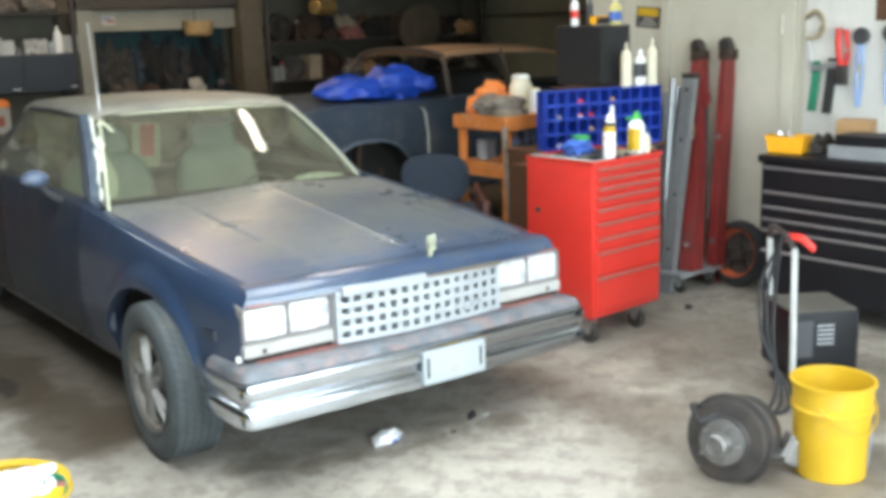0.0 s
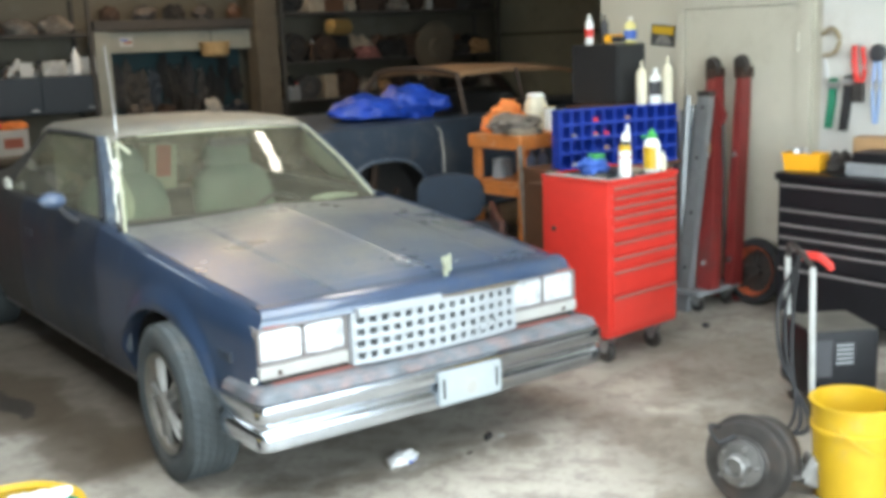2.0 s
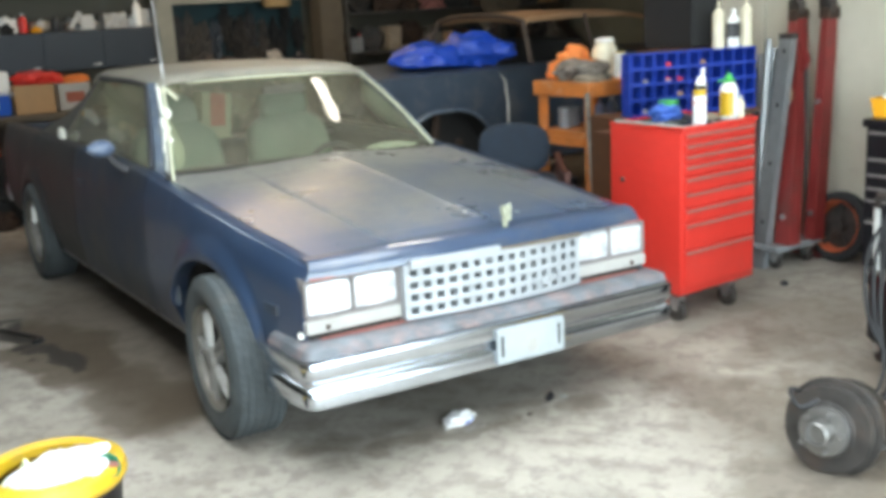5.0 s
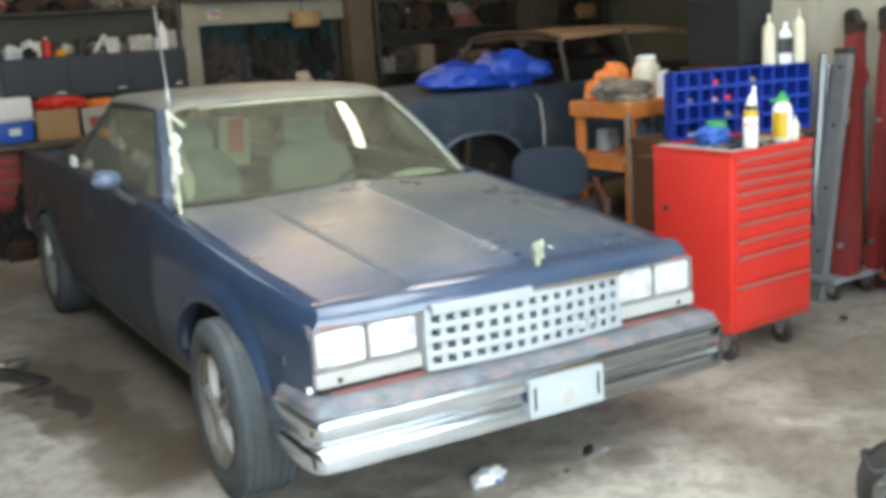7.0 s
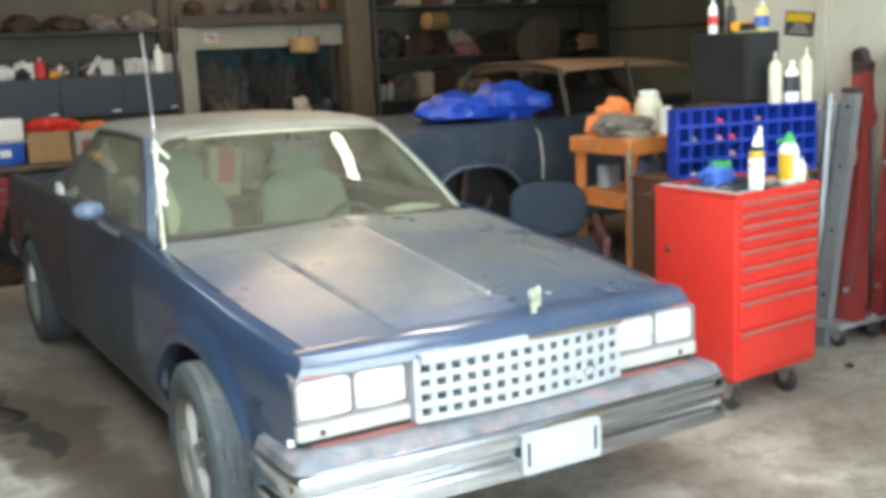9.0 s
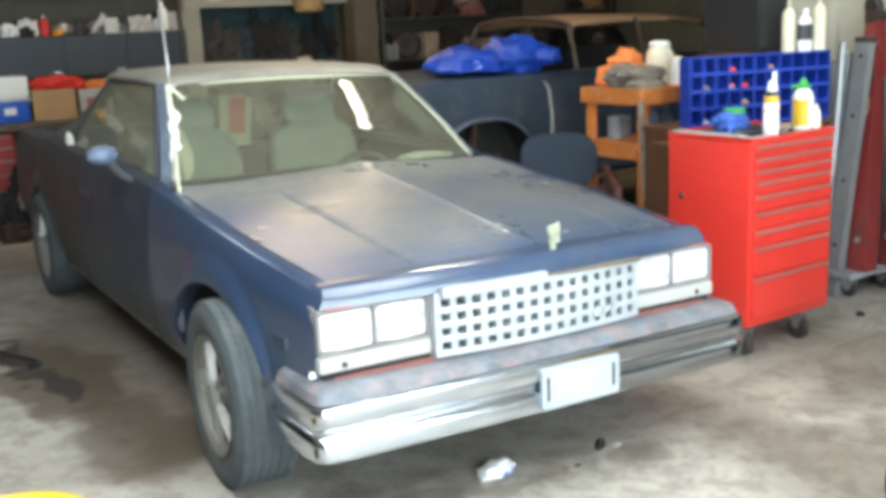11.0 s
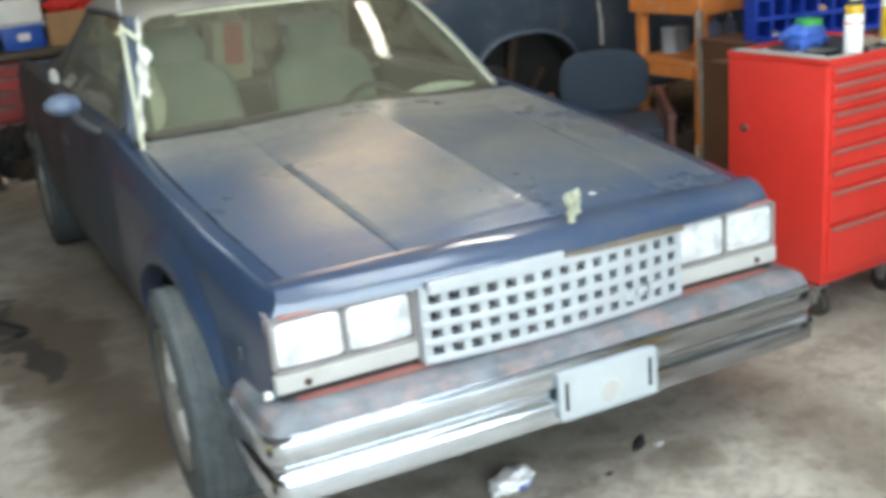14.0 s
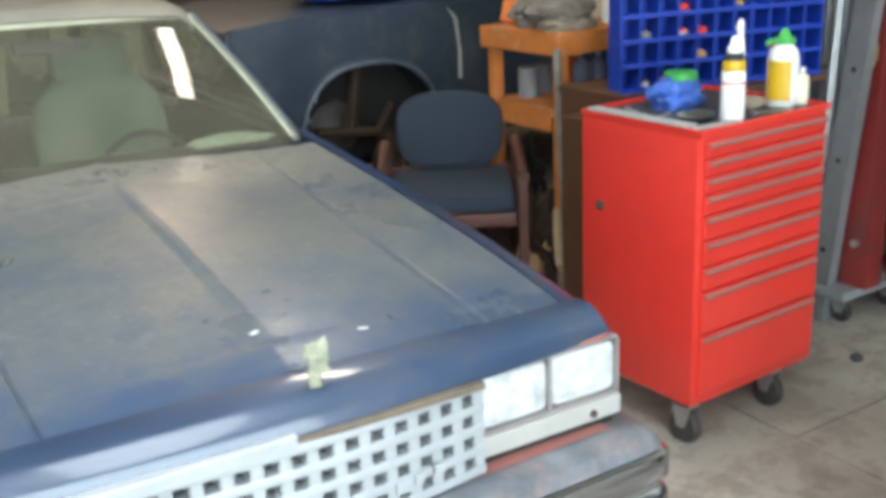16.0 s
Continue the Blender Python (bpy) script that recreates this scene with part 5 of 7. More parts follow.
for x, y, mat, h, cap in ((0.36, 0.27, "pale_blue", 0.175, "tin_blue"), (0.435, 0.235, "pale_blue", 0.185, "white"), (0.47, 0.37, "grey", 0.15, "black")):
    bottle("pale bottle of fluid on the stand's shelf", on_stand(x, y, 0.880), 0.034, h, mat, cap, None, group="bottles on the stand's shelf")
stick = thing("stick", "grey wooden batten leaning on the stand", "batten", (0, 0, 0))
part("batten", tube(B(), [(1.90, 1.49, 0.0), (1.928, 1.588, 1.14)], 0.017, 4), "rag_grey", stick)

# ---- chair ----
ch = thing("office_chair", "dark blue cloth armchair with reddish wooden arms", "chair", (1.590, 1.88, 0), -32)
bm = B()
rings = []
for y, k in ((0.0, 0.86), (-0.025, 1.0), (-0.055, 0.97), (-0.07, 0.8)):
    rings.append([(0.235 * k * math.copysign(abs(math.cos(a)) ** 0.72, math.cos(a)), 0.26 + y + 0.04 * math.sin(a), 0.775 + 0.165 * k * math.copysign(abs(math.sin(a)) ** 0.62, math.sin(a))) for a in np.linspace(0, 2 * math.pi, 28, endpoint=False)])
loft(bm, rings)
part("backrest", bm, "chair_cloth", ch, "", True)
part("seat", box(B(), -0.25, 0.25, -0.27, 0.20, 0.53, 0.615, 0.03), "chair_cloth", ch, "", True)
part("seat_frame", box(B(), -0.255, 0.255, -0.26, 0.20, 0.47, 0.528, 0.01), "chair_wood", ch)
for s in (-1, 1):
    part("arm", tube(B(), smooth_path([(s * 0.285, 0.24, 0.72), (s * 0.29, 0.05, 0.67), (s * 0.29, -0.2, 0.655)], 4), 0.024, 8), "chair_wood", ch, "", True)
    part("leg", box(B(), s * 0.285 - 0.02, s * 0.285 + 0.02, -0.22, -0.17, 0, 0.65, 0.005), "chair_wood", ch)
    part("leg", box(B(), s * 0.285 - 0.02, s * 0.285 + 0.02, 0.19, 0.24, 0, 0.72, 0.005), "chair_wood", ch)
part("back_rail", box(B(), -0.265, 0.265, 0.235, 0.262, 0.54, 0.61, 0.005), "chair_wood", ch)
for k, (x, y, s, mat) in enumerate(((1.78, 1.45, (0.13, 0.10, 0.09), "rust"), (1.60, 1.50, (0.10, 0.09, 0.06), "cardboard"), (1.42, 1.62, (0.09, 0.1, 0.08), "steel_dark"), (1.75, 1.35, (0.10, 0.07, 0.05), "tan"), (1.63, 1.18, (0.07, 0.08, 0.05), "rust"))):
    heap("scrap", "dirty scrap and rags lying by the chair", "scrap", (x, y, 0.0), s, mat, 30 + k, 0.5, 2.5, 3, "scrap on the floor")
for k, (x, y, s, mat) in enumerate(((1.97, 1.86, (0.17, 0.16, 0.30), "rust"), (2.25, 1.80, (0.16, 0.14, 0.26), "dark"), (2.15, 2.35, (0.22, 0.18, 0.38), "dark"), (1.80, 2.45, (0.18, 0.16, 0.30), "steel_dark"), (1.88, 1.72, (0.10, 0.09, 0.16), "cardboard"))):
    heap("scrap", "rusty greasy scrap heaped by the stand", "scrap", (x, y, 0.0), s, mat, 60 + k, 0.7, 2.4, 4, "scrap on the floor")
bm = B()
tube(bm, smooth_path([(1.98, 1.60, 0.02), (1.9, 1.55, 0.25), (1.98, 1.66, 0.45), (2.04, 1.72, 0.3), (1.98, 1.62, 0.06)], 5), 0.02, 7)
tagged(part("hose", bm, "rope", None, "tan loop of old hose behind the car", True), "tan loop of old hose behind the car", "hose")

# ---- raised dark blue car at the back ----
fc = thing("parked_car", "dark blue old car on stands, wheel removed, tan roof", "car", (0, 0, 0))
FZ = 0.22


def far_side(y, s):
    """One side of the raised car; s: towards which its outside looks."""
    stops = sorted({*np.linspace(1.15, 5.6, 46), *(1.88 + 0.42 * math.cos(a) for a in np.linspace(0, math.pi, 21)), *(4.75 + 0.33 * math.cos(a) for a in np.linspace(0, math.pi, 21))})
    rows = []
    for x in stops:
        z0 = 0.27 + FZ
        for xc, w in ((1.88, 0.42), (4.75, 0.33)):
            if abs(x - xc) < w:
                z0 = max(z0, 0.34 + FZ + 0.39 * (1 - (abs(x - xc) / w) ** 2.6) ** 0.5)
        top = lerp(((1.15, 1.18), (1.5, 1.215), (2.4, 1.215), (4.4, 1.215), (5.6, 1.17)), x)
        ring = [(x, y + 0.05 * s, z0 + 0.002), (x, y - 0.012 * s, z0)]
        for k in np.linspace(0.08, 1, 8):
            z = z0 + (top - z0) * k
            u = (z - 0.27 - FZ) / (top - 0.27 - FZ)
            ring.append((x, y + s * (0.05 * (1 - u) ** 2 + 0.045 * max(0, u - 0.55)), z))
        ring += [(x, y + 0.05 * s, top + 0.012), (x, y + 0.16 * s, top + 0.016)]
        rows.append(ring)
    bm = B()
    sheet(bm, rows)
    return bm


part("side", far_side(3.10, 1), "far_paint", fc, "dark blue side with empty wheel arch", True)
part("side", far_side(4.75, -1), "far_paint", fc, "", True)
bm = B()
sheet(bm, [[(x, y, z + 0.03 * (1 - ((y - 3.92) / 0.7) ** 2)) for y in np.linspace(3.24, 4.6, 9)] for x, z in ((1.15, 1.16), (1.5, 1.225), (2.3, 1.23))])
part("hood", thick(bm, 0.01), "far_paint", fc, "", True)
# the edge highlight is painted as a paler tube along the arch
part("arch_lip", tube(B(), [(1.88 + 0.415 * c, 3.088, 0.562 + 0.385 * (1 - abs(c) ** 2.6) ** 0.5) for c in np.linspace(-0.98, 0.98, 31)], 0.011, 6), "paint_film", fc, "wheel arch lip, painted pale as an edge highlight", True)
# black shell and back plate carry the shade inside the arch
bm = B()
sheet(bm, [[(1.88 + 0.44 * math.cos(a), y, 0.50 + 0.47 * math.sin(a)) for y in (3.14, 3.60)] for a in np.linspace(-0.3, math.pi + 0.3, 19)])
box(bm, 1.40, 2.36, 3.60, 3.63, 0.28, 1.02)
part("wheel_well", bm, "dark", fc)
part("liner", lump(B(), (1.56, 3.24, 0.80), (0.07, 0.05, 0.07), 91, 0.5, 3, 2.0), "pale_blue", fc, "pale blue liner behind the arch", True)
part("tail_deck", box(B(), 4.35, 5.6, 3.24, 4.6, 1.19, 1.22, 0.02), "far_paint", fc)
part("nose", box(B(), 1.13, 1.22, 3.16, 4.7, 0.62, 1.17, 0.03), "far_paint", fc, "", True)
part("underbody", box(B(), 1.3, 5.5, 3.32, 4.5, 0.42, 0.9), "dark", fc)
bm = B()
sheet(bm, [[(x, y, z + 0.035 * (1 - ((y - 3.92) / 0.6) ** 2)) for y in np.linspace(3.32, 4.52, 9)] for x, z in ((2.79, 1.548), (2.84, 1.578), (3.3, 1.592), (3.9, 1.575), (4.15, 1.535))])
part("roof", thick(bm, 0.035), "far_roof", fc, "rusty tan roof", True)
for y, k in ((3.20, 3.32), (4.64, 4.52)):
    for a, c, r in (((2.76, y, 1.215) if y < 4 else (2.57, y, 1.2), (2.78, k, 1.56), 0.02), ((3.42, y, 1.215), (3.42, k, 1.585), 0.016), ((4.55, y, 1.21), (4.13, k, 1.545), 0.05)):
        part("pillar", tube(B(), [a, c], r, 8), "far_pillar", fc)
part("header", tube(B(), smooth_path([(2.775, 3.31, 1.555), (2.765, 3.6, 1.60), (2.76, 4.2, 1.60), (2.775, 4.53, 1.555)], 5), 0.018, 8), "far_pillar", fc, "dull brown windshield frame", True)
part("cabin", box(B(), 2.5, 4.3, 3.3, 4.5, 0.9, 1.18), "dark", fc)
part("far_seat", box(B(), 3.3, 3.5, 3.4, 4.4, 1.1, 1.38, 0.05), "dark", fc)
part("brake_hub", lathe(B(), [(0.15, 0), (0.15, 0.05), (0.09, 0.06), (0.05, 0.09), (0.03, 0.10), (0.001, 0.10)], 24, Matrix.Translation((1.72, 3.30, 0.60)) @ Matrix.Rotation(radians(90), 4, "X")), "steel_dark", fc, "exposed brake hub", True)
part("axle", cyl(B(), (1.72, 3.30, 0.60), (1.72, 4.5, 0.62), 0.035, seg=10), "steel_dark", fc)
part("inner_panel", box(B(), 1.44, 1.56, 3.19, 3.22, 0.66, 0.86, 0.01), "tin_blue", fc)
part("strut", tube(B(), [(1.80, 3.22, 0.55), (1.86, 3.22, 0.92)], 0.03, 8), "rust", fc, "dusty strut in the wheel opening", True)
part("control_arm", tube(B(), [(1.60, 3.22, 0.60), (1.95, 3.19, 0.56), (2.05, 3.20, 0.70)], 0.028, 6), "rust", fc, "", True)
part("fluid_bottle", lathe(B(), [(0.05, 0), (0.055, 0.02), (0.055, 0.10), (0.03, 0.13)], 14, Matrix.Translation((1.50, 3.20, 0.82))), "cream", fc, "pale bottle behind the fender", True)
heap("bracket", "dusty suspension part in the open wheel arch", "car part", (2.02, 3.22, 0.0), (0.09, 0.08, 0.35), "rust", 21, 0.4, 2.5)
for x in (1.45, 5.2):
    for y in (3.6, 4.3):
        js = thing("jack_stand", "steel jack stand under the raised car", "jack stand", (x, y, 0), 0, "jack stands")
        bm = B()
        for a in range(4):
            q = math.pi / 4 + a * math.pi / 2
            tube(bm, [(0.13 * math.cos(q), 0.13 * math.sin(q), 0), (0.03 * math.cos(q), 0.03 * math.sin(q), 0.28)], 0.012, 5)
        part("base", bm, "red_old", js)
        part("post", cyl(B(), (0, 0, 0.2), (0, 0, 0.42), 0.02, seg=10), "steel_dark", js)
bm = B()
random.seed(9)
for k, (x, y, s) in enumerate(((1.95, 3.45, (0.29, 0.22, 0.12)), (2.30, 3.42, (0.25, 0.20, 0.165)), (2.52, 3.36, (0.14, 0.15, 0.10)))):
    lump(bm, (x, y, 1.30), s, 50 + k, 0.42, 5, 0.85)
for v in bm.verts:
    v.co.z += 0.016 * abs(noise.noise(v.co * 7.0)) + 0.007 * noise.noise(v.co * 17.0)
    v.co.y += 0.016 * noise.noise(v.co * 8.0 + Vector((3, 1, 2)))
lowest = min(v.co.z for v in bm.verts)
for v in bm.verts:
    v.co.z += 1.232 - lowest
tagged(part("tarp", bm, "tarp", None, "", True), "crumpled bright blue plastic tarp on the hood", "tarp")
tp = thing("tape_strip", "white tape stuck along the door gap", "tape", (0, 0, 0))
part("strip", tube(B(), [(2.36, 3.135, 1.215), (2.43, 3.115, 1.12), (2.435, 3.09, 0.95), (2.43, 3.085, 0.80)], 0.012, 4), "white_dull", tp)

# ---- hoist legs, steel lengths, dolly and wheel by the door ----
dolly = thing("dolly", "grey steel dolly plate on casters", "dolly", (0, 0, 0))
part("deck", box(B(), 2.72, 3.16, 0.76, 1.42, 0.115, 0.15, 0.006), "grey", dolly)
for x, y in ((2.79, 0.82), (3.09, 0.82), (2.79, 1.35), (3.09, 1.35)):
    caster(dolly, x, y, 0.045, 0.03)


def hoist_leg(y, top, wide, foot, label):
    t = thing("hoist_beam", label, "hoist beam", (0, 0, 0), 0, "hoist beams")
    a, c = Vector((foot[0], foot[1], 0.151)), Vector((3.30, y, top))
    bm = B()
    loft(bm, [[p + Vector((dx * 0.05, dy * wide / 2, 0)) for dx, dy in ((-1, -1), (1, -1), (1, 1), (-1, 1))] for p, wide in ((a, wide * 1.15), (a.lerp(c, 0.5), wide), (a.lerp(c, 0.86), wide * 0.9), (c, wide * 0.6))])
    part("beam", bm, "red_old", t)
    p = c + Vector((0, 0, 0.035))
    w = part("end_wheel", lathe(B(), [(0.025, -0.025), (0.058, -0.023), (0.062, 0), (0.058, 0.023), (0.025, 0.025)], 20, Matrix.Translation(p + Vector((-0.02, 0, 0.03))) @ Matrix.Rotation(radians(78), 4, "Y") @ Matrix.Rotation(radians(15), 4, "X")), "steel_dark", t, "worn caster wheel", True)
    part("bracket", box(B(), p.x - 0.06, p.x + 0.06, p.y - 0.035, p.y + 0.035, p.z - 0.06, p.z + 0.01, 0.005), "rust", t)
    for k in (0.12, 0.62):
        q = a.lerp(c, k)
        part("bolt", cyl(B(), q + Vector((-0.065, 0, 0)), q + Vector((-0.045, 0, 0)), 0.016, seg=8), "steel", t)
    return t


hoist_leg(1.10, 1.53, 0.105, (2.87, 0.80), "dark red steel hoist leg with a caster, leaning upright")
hoist_leg(0.865, 1.54, 0.065, (3.10, 0.775), "slim dark red steel hoist leg leaning upright")
bm = B()
loft(bm, [[(x + 3.0, y - 0.05, z + 0.05) for x, y, z in ((0.21 + d, 1.10, 1.40), (0.19 + d, 0.985, 1.22), (0.18 + d, 1.0, 1.14), (0.16 + d, 1.10, 1.16))] for d in (0, 0.035)])
part("gusset", bm, "red_old", bpy.data.objects["hoist_beam"], "rusty gusset plate")
part("brace", tube(B(), [(3.19, 0.94, 1.21), (3.10, 0.84, 0.16)], 0.012, 6), "steel_dark", bpy.data.objects["hoist_beam"], "thin dark brace")
part("clamp_tag", box(B(), 3.065, 3.085, 0.955, 0.995, 1.02, 1.09, 0.005), "far_roof", bpy.data.objects["hoist_beam"], "tan tag")
ft = thing("steel_plate", "dark red steel plate block on the floor", "steel plate", (0, 0, 0))
part("plate", box(B(), 3.18, 3.36, 0.80, 1.25, 0, 0.11, 0.006), "red_old", ft)
chn = thing("steel_channel", "grey galvanised steel channel leaning upright", "channel", (0, 0, 0))
bm = B()
a, c = Vector((2.735, 0.905, 0.0)), Vector((3.08, 1.0, 1.43))
loft(bm, [[p + Vector(o) for o in ((-0.02, -0.05, 0), (0.03, -0.05, 0), (0.03, -0.04, 0), (-0.01, -0.04, 0), (-0.01, 0.04, 0), (0.03, 0.04, 0), (0.03, 0.05, 0), (-0.02, 0.05, 0))] for p in (a, c)])
part("channel", bm, "galv", chn)
for k in (0.2, 0.45, 0.7, 0.93):
    p = a.lerp(c, k)
    part("bolt_hole", cyl(B(), p + Vector((-0.0225, 0, 0)), p + Vector((-0.0195, 0, 0)), 0.012, seg=10), "dark", chn)
part("end_clip", box(B(), c.x - 0.026, c.x + 0.034, c.y - 0.054, c.y + 0.054, c.z - 0.03, c.z + 0.006, 0.004), "steel_dark", chn)
for k, (y, z, w) in enumerate(((1.20, 1.40, 0.022), (1.15, 1.34, 0.026), (1.26, 1.30, 0.020), (1.31, 1.22, 0.024))):
    t = thing("trim_strip", "bright metal trim length leaning in a bundle", "trim strip", (0, 0, 0), 0, "leaning trim strips")
    part("strip", tube(B(), [(2.80 + 0.02 * k, y - 0.22, 0.0), (2.94 + 0.02 * k, y - 0.13, z * 0.55), (3.08, y - 0.05, z)], w, 5), "chrome" if k % 2 else "galv", t)
tw = thing("spare_wheel", "small wheel with orange rim leaning on the wall", "wheel", (3.22, 0.68, 0.225), 0)
turn = Matrix.Rotation(radians(-80), 4, "Y")
part("tyre", lathe(B(), [(0.155, 0.03), (0.18, 0.045), (0.215, 0.035), (0.225, 0), (0.215, -0.035), (0.18, -0.045), (0.155, -0.03)], 36, turn, cap=False), "black", tw, "", True)
rim = part("rim", lathe(B(), [(0.157, 0.040), (0.166, 0.043), (0.157, 0.034), (0.150, 0.01), (0.138, -0.03)], 36, turn, cap=False), "rim_orange", tw, "faded orange rim", True)
part("disc", lathe(B(), [(0.138, -0.02), (0.05, -0.01), (0.045, 0.03), (0.001, 0.035)], 30, turn), "steel_dark", tw)
for k in range(5):
    q = turn @ Matrix.Rotation(2 * math.pi * k / 5, 4, "Z")
    bm = B()
    box(bm, 0.03, 0.15, -0.012, 0.012, 0.0, 0.018, 0.003, q)
    part("spoke", bm, "steel_dark", rim)

# ---- goods on the black cabinet and on the tool board ----
CT = 0.986
yb = thing("parts_bin", "amber plastic parts bin on the black cabinet", "bin", (2.93, 0.13, CT), -80)
bm = B()
rings = [[(x * k, y * k, z) for x, y in ((-0.12, -0.07), (0.12, -0.07), (0.12, 0.07), (-0.12, 0.07))] for k, z in ((0.86, 0), (1.0, 0.095), (1.04, 0.097), (1.04, 0.105), (0.97, 0.105), (0.83, 0.012))]
loft(bm, rings)
part("tub", bm, "yellow_bin", yb)
part("divider", box(B(), -0.006, 0.006, -0.06, 0.06, 0.013, 0.08), "yellow_bin", yb)
heap("fitting", "chrome fittings heaped in the parts bin", "fitting", (2.93, 0.16, CT + 0.03), (0.05, 0.05, 0.07), "steel", 61, 0.6, 3)
heap("fitting", "dark grey air tool lying by the bin", "air tool", (3.02, -0.04, CT), (0.07, 0.06, 0.07), "steel_dark", 62, 0.5, 2)
carton_box("flat grey plastic case on the black cabinet", (2.98, -0.36, CT), 0.25, 0.36, 0.07, "grey", 0, None, "", "tool_case", "case")
carton_box("dark tool case with yellow latches", (2.98, -0.38, CT + 0.0745), 0.22, 0.34, 0.055, "toolblack", 4, None, "", "tool_case", "case")
for y in (-0.28, -0.46):
    part("latch", box(B(), 2.86, 2.872, y - 0.035, y + 0.035, CT + 0.11, CT + 0.128, 0.002), "yellow", bpy.data.objects["tool_case.001"])
carton_box("brown folded cardboard on the black cabinet", (3.18, -0.16, CT), 0.14, 0.20, 0.19, "cardboard", 14)


def hung(name, label, category, y, z, build):
    t = thing(name, label, category, (3.362, y, z), 0, "tools on the board")
    part("hook", tube(B(), [(0.008, 0, 0.01), (-0.02, 0, 0.008), (-0.03, 0, 0.018)], 0.004, 6), "steel", t)
    build(t)
    return t


def clamp(t):
    part("jaw", tube(B(), smooth_path([(-0.03, 0.07, -0.02), (-0.03, 0.0, 0.015), (-0.03, -0.05, -0.05), (-0.03, -0.02, -0.13), (-0.03, 0.06, -0.15)], 5), 0.015, 7), "clamp_tan", t, "", True)
    part("screw", tube(B(), [(-0.03, 0.05, -0.16), (-0.03, 0.02, -0.30)], 0.008, 7), "steel", t)
    part("tommy_bar", tube(B(), [(-0.03, 0.05, -0.28), (-0.03, -0.01, -0.31)], 0.005, 6), "steel", t)


def strap(mat, length, w):
    def build(t):
        bm = B()
        loft(bm, [[(-0.03 + dx, dy + off, z) for dx, dy in ((-0.012, -w), (0.012, -w), (0.012, w), (-0.012, w))] for z, off in ((0.01, 0), (-length * 0.5, 0.012), (-length, 0.03))])
        part("strap", bm, mat, t)
        part("buckle", box(B(), -0.048, -0.015, -w - 0.012, w + 0.012, -0.05, -0.01, 0.004), "steel", t)
    return build


def cutter(mat):
    def build(t):
        part("handle", tube(B(), smooth_path([(-0.03, 0.02, 0.01), (-0.03, 0.015, -0.12), (-0.03, -0.01, -0.22)], 4), 0.018, 7), mat, t, "", True)
        part("handle", tube(B(), smooth_path([(-0.03, -0.03, 0.0), (-0.03, -0.05, -0.14), (-0.03, -0.03, -0.24)], 4), 0.014, 7), mat, t, "", True)
        part("jaw", box(B(), -0.05, -0.012, -0.05, 0.02, -0.33, -0.21, 0.008), "steel_dark", t)
    return build


def ratchet(t):
    part("head", lathe(B(), [(0.05, 0), (0.055, 0.02), (0.04, 0.035), (0.001, 0.035)], 18, Matrix.Translation((-0.012, 0, -0.02)) @ Matrix.Rotation(radians(-90), 4, "Y")), "dash", t, "", True)
    for dy in (-0.022, 0.022):
        part("leg", tube(B(), smooth_path([(-0.03, dy * 0.6, -0.06), (-0.03, dy, -0.24), (-0.03, dy * 0.3, -0.44)], 4), 0.011, 7), "pale_blue", t, "", True)


hung("clamp", "tan steel screw clamp hung on the board", "clamp", 0.235, 1.80, clamp)
hung("strap", "dark green webbing strap hung on the board", "strap", 0.215, 1.50, strap("dk_green", 0.30, 0.022))
hung("strap", "black webbing strap hung on the board", "strap", 0.11, 1.52, strap("black", 0.33, 0.026))
hung("bolt_cutter", "red handled cutter hung on the board", "cutter", 0.06, 1.70, cutter("red"))
hung("pliers", "long pale blue pliers with black head", "pliers", -0.07, 1.68, ratchet)
hung("pliers", "long pale blue pliers with black head", "pliers", -0.26, 1.70, ratchet)
hung("strap", "dark green webbing strap hung on the board", "strap", -0.42, 1.66, strap("dk_green", 0.36, 0.022))
hung("bolt_cutter", "red handled cutter hung on the board", "cutter", -0.58, 1.72, cutter("red"))
fr = thing("picture_frame", "brown wooden board fixed high on the wall", "board", (3.36, -0.32, 1.75))
part("frame_board", box(B(), 0, 0.03, -0.25, 0.18, 0, 0.30, 0.005), "brown_wood", fr)

# ---- welder on its cart ----
wd = thing("welder", "black welder with white tube handle on its cart", "welder", (1.62, -0.795, 0), -32)
part("case", box(B(), 0, 0.34, 0, 0.34, 0.10, 0.42, 0.014), "toolblack", wd, "", True)
part("top_plate", box(B(), 0.008, 0.332, 0.008, 0.332, 0.42, 0.426, 0.002), "dusty_top", wd, "dusty top plate")
for k in range(5):
    part("vent", box(B(), 0.13, 0.215, -0.004, 0.002, 0.26 + 0.022 * k, 0.270 + 0.022 * k, 0.001), "grey", wd, "pale vent slot")
part("front_panel", box(B(), 0.02, 0.11, -0.003, 0.001, 0.2, 0.38, 0.001), "dash", wd)
for x in (0.05, 0.29):
    caster(wd, x, 0.28, 0.042, 0.03)
    part("foot", cyl(B(), (x, 0.05, 0), (x, 0.05, 0.10), 0.018, seg=10), "black", wd)
for x, y, top in ((0.050, 0.358, 0.72), (0.005, -0.022, 0.74)):
    part("handle_tube", tube(B(), [(x, y, 0.12), (x - 0.01, y + 0.01, top)], 0.015, 8), "tube_white", wd, "scuffed white tube", True)
part("handle_bar", tube(B(), smooth_path([(0.04, 0.36, 0.72), (0.02, 0.30, 0.79), (0.0, 0.12, 0.785), (-0.005, -0.01, 0.74)], 5), 0.014, 8), "steel_dark", wd, "", True)
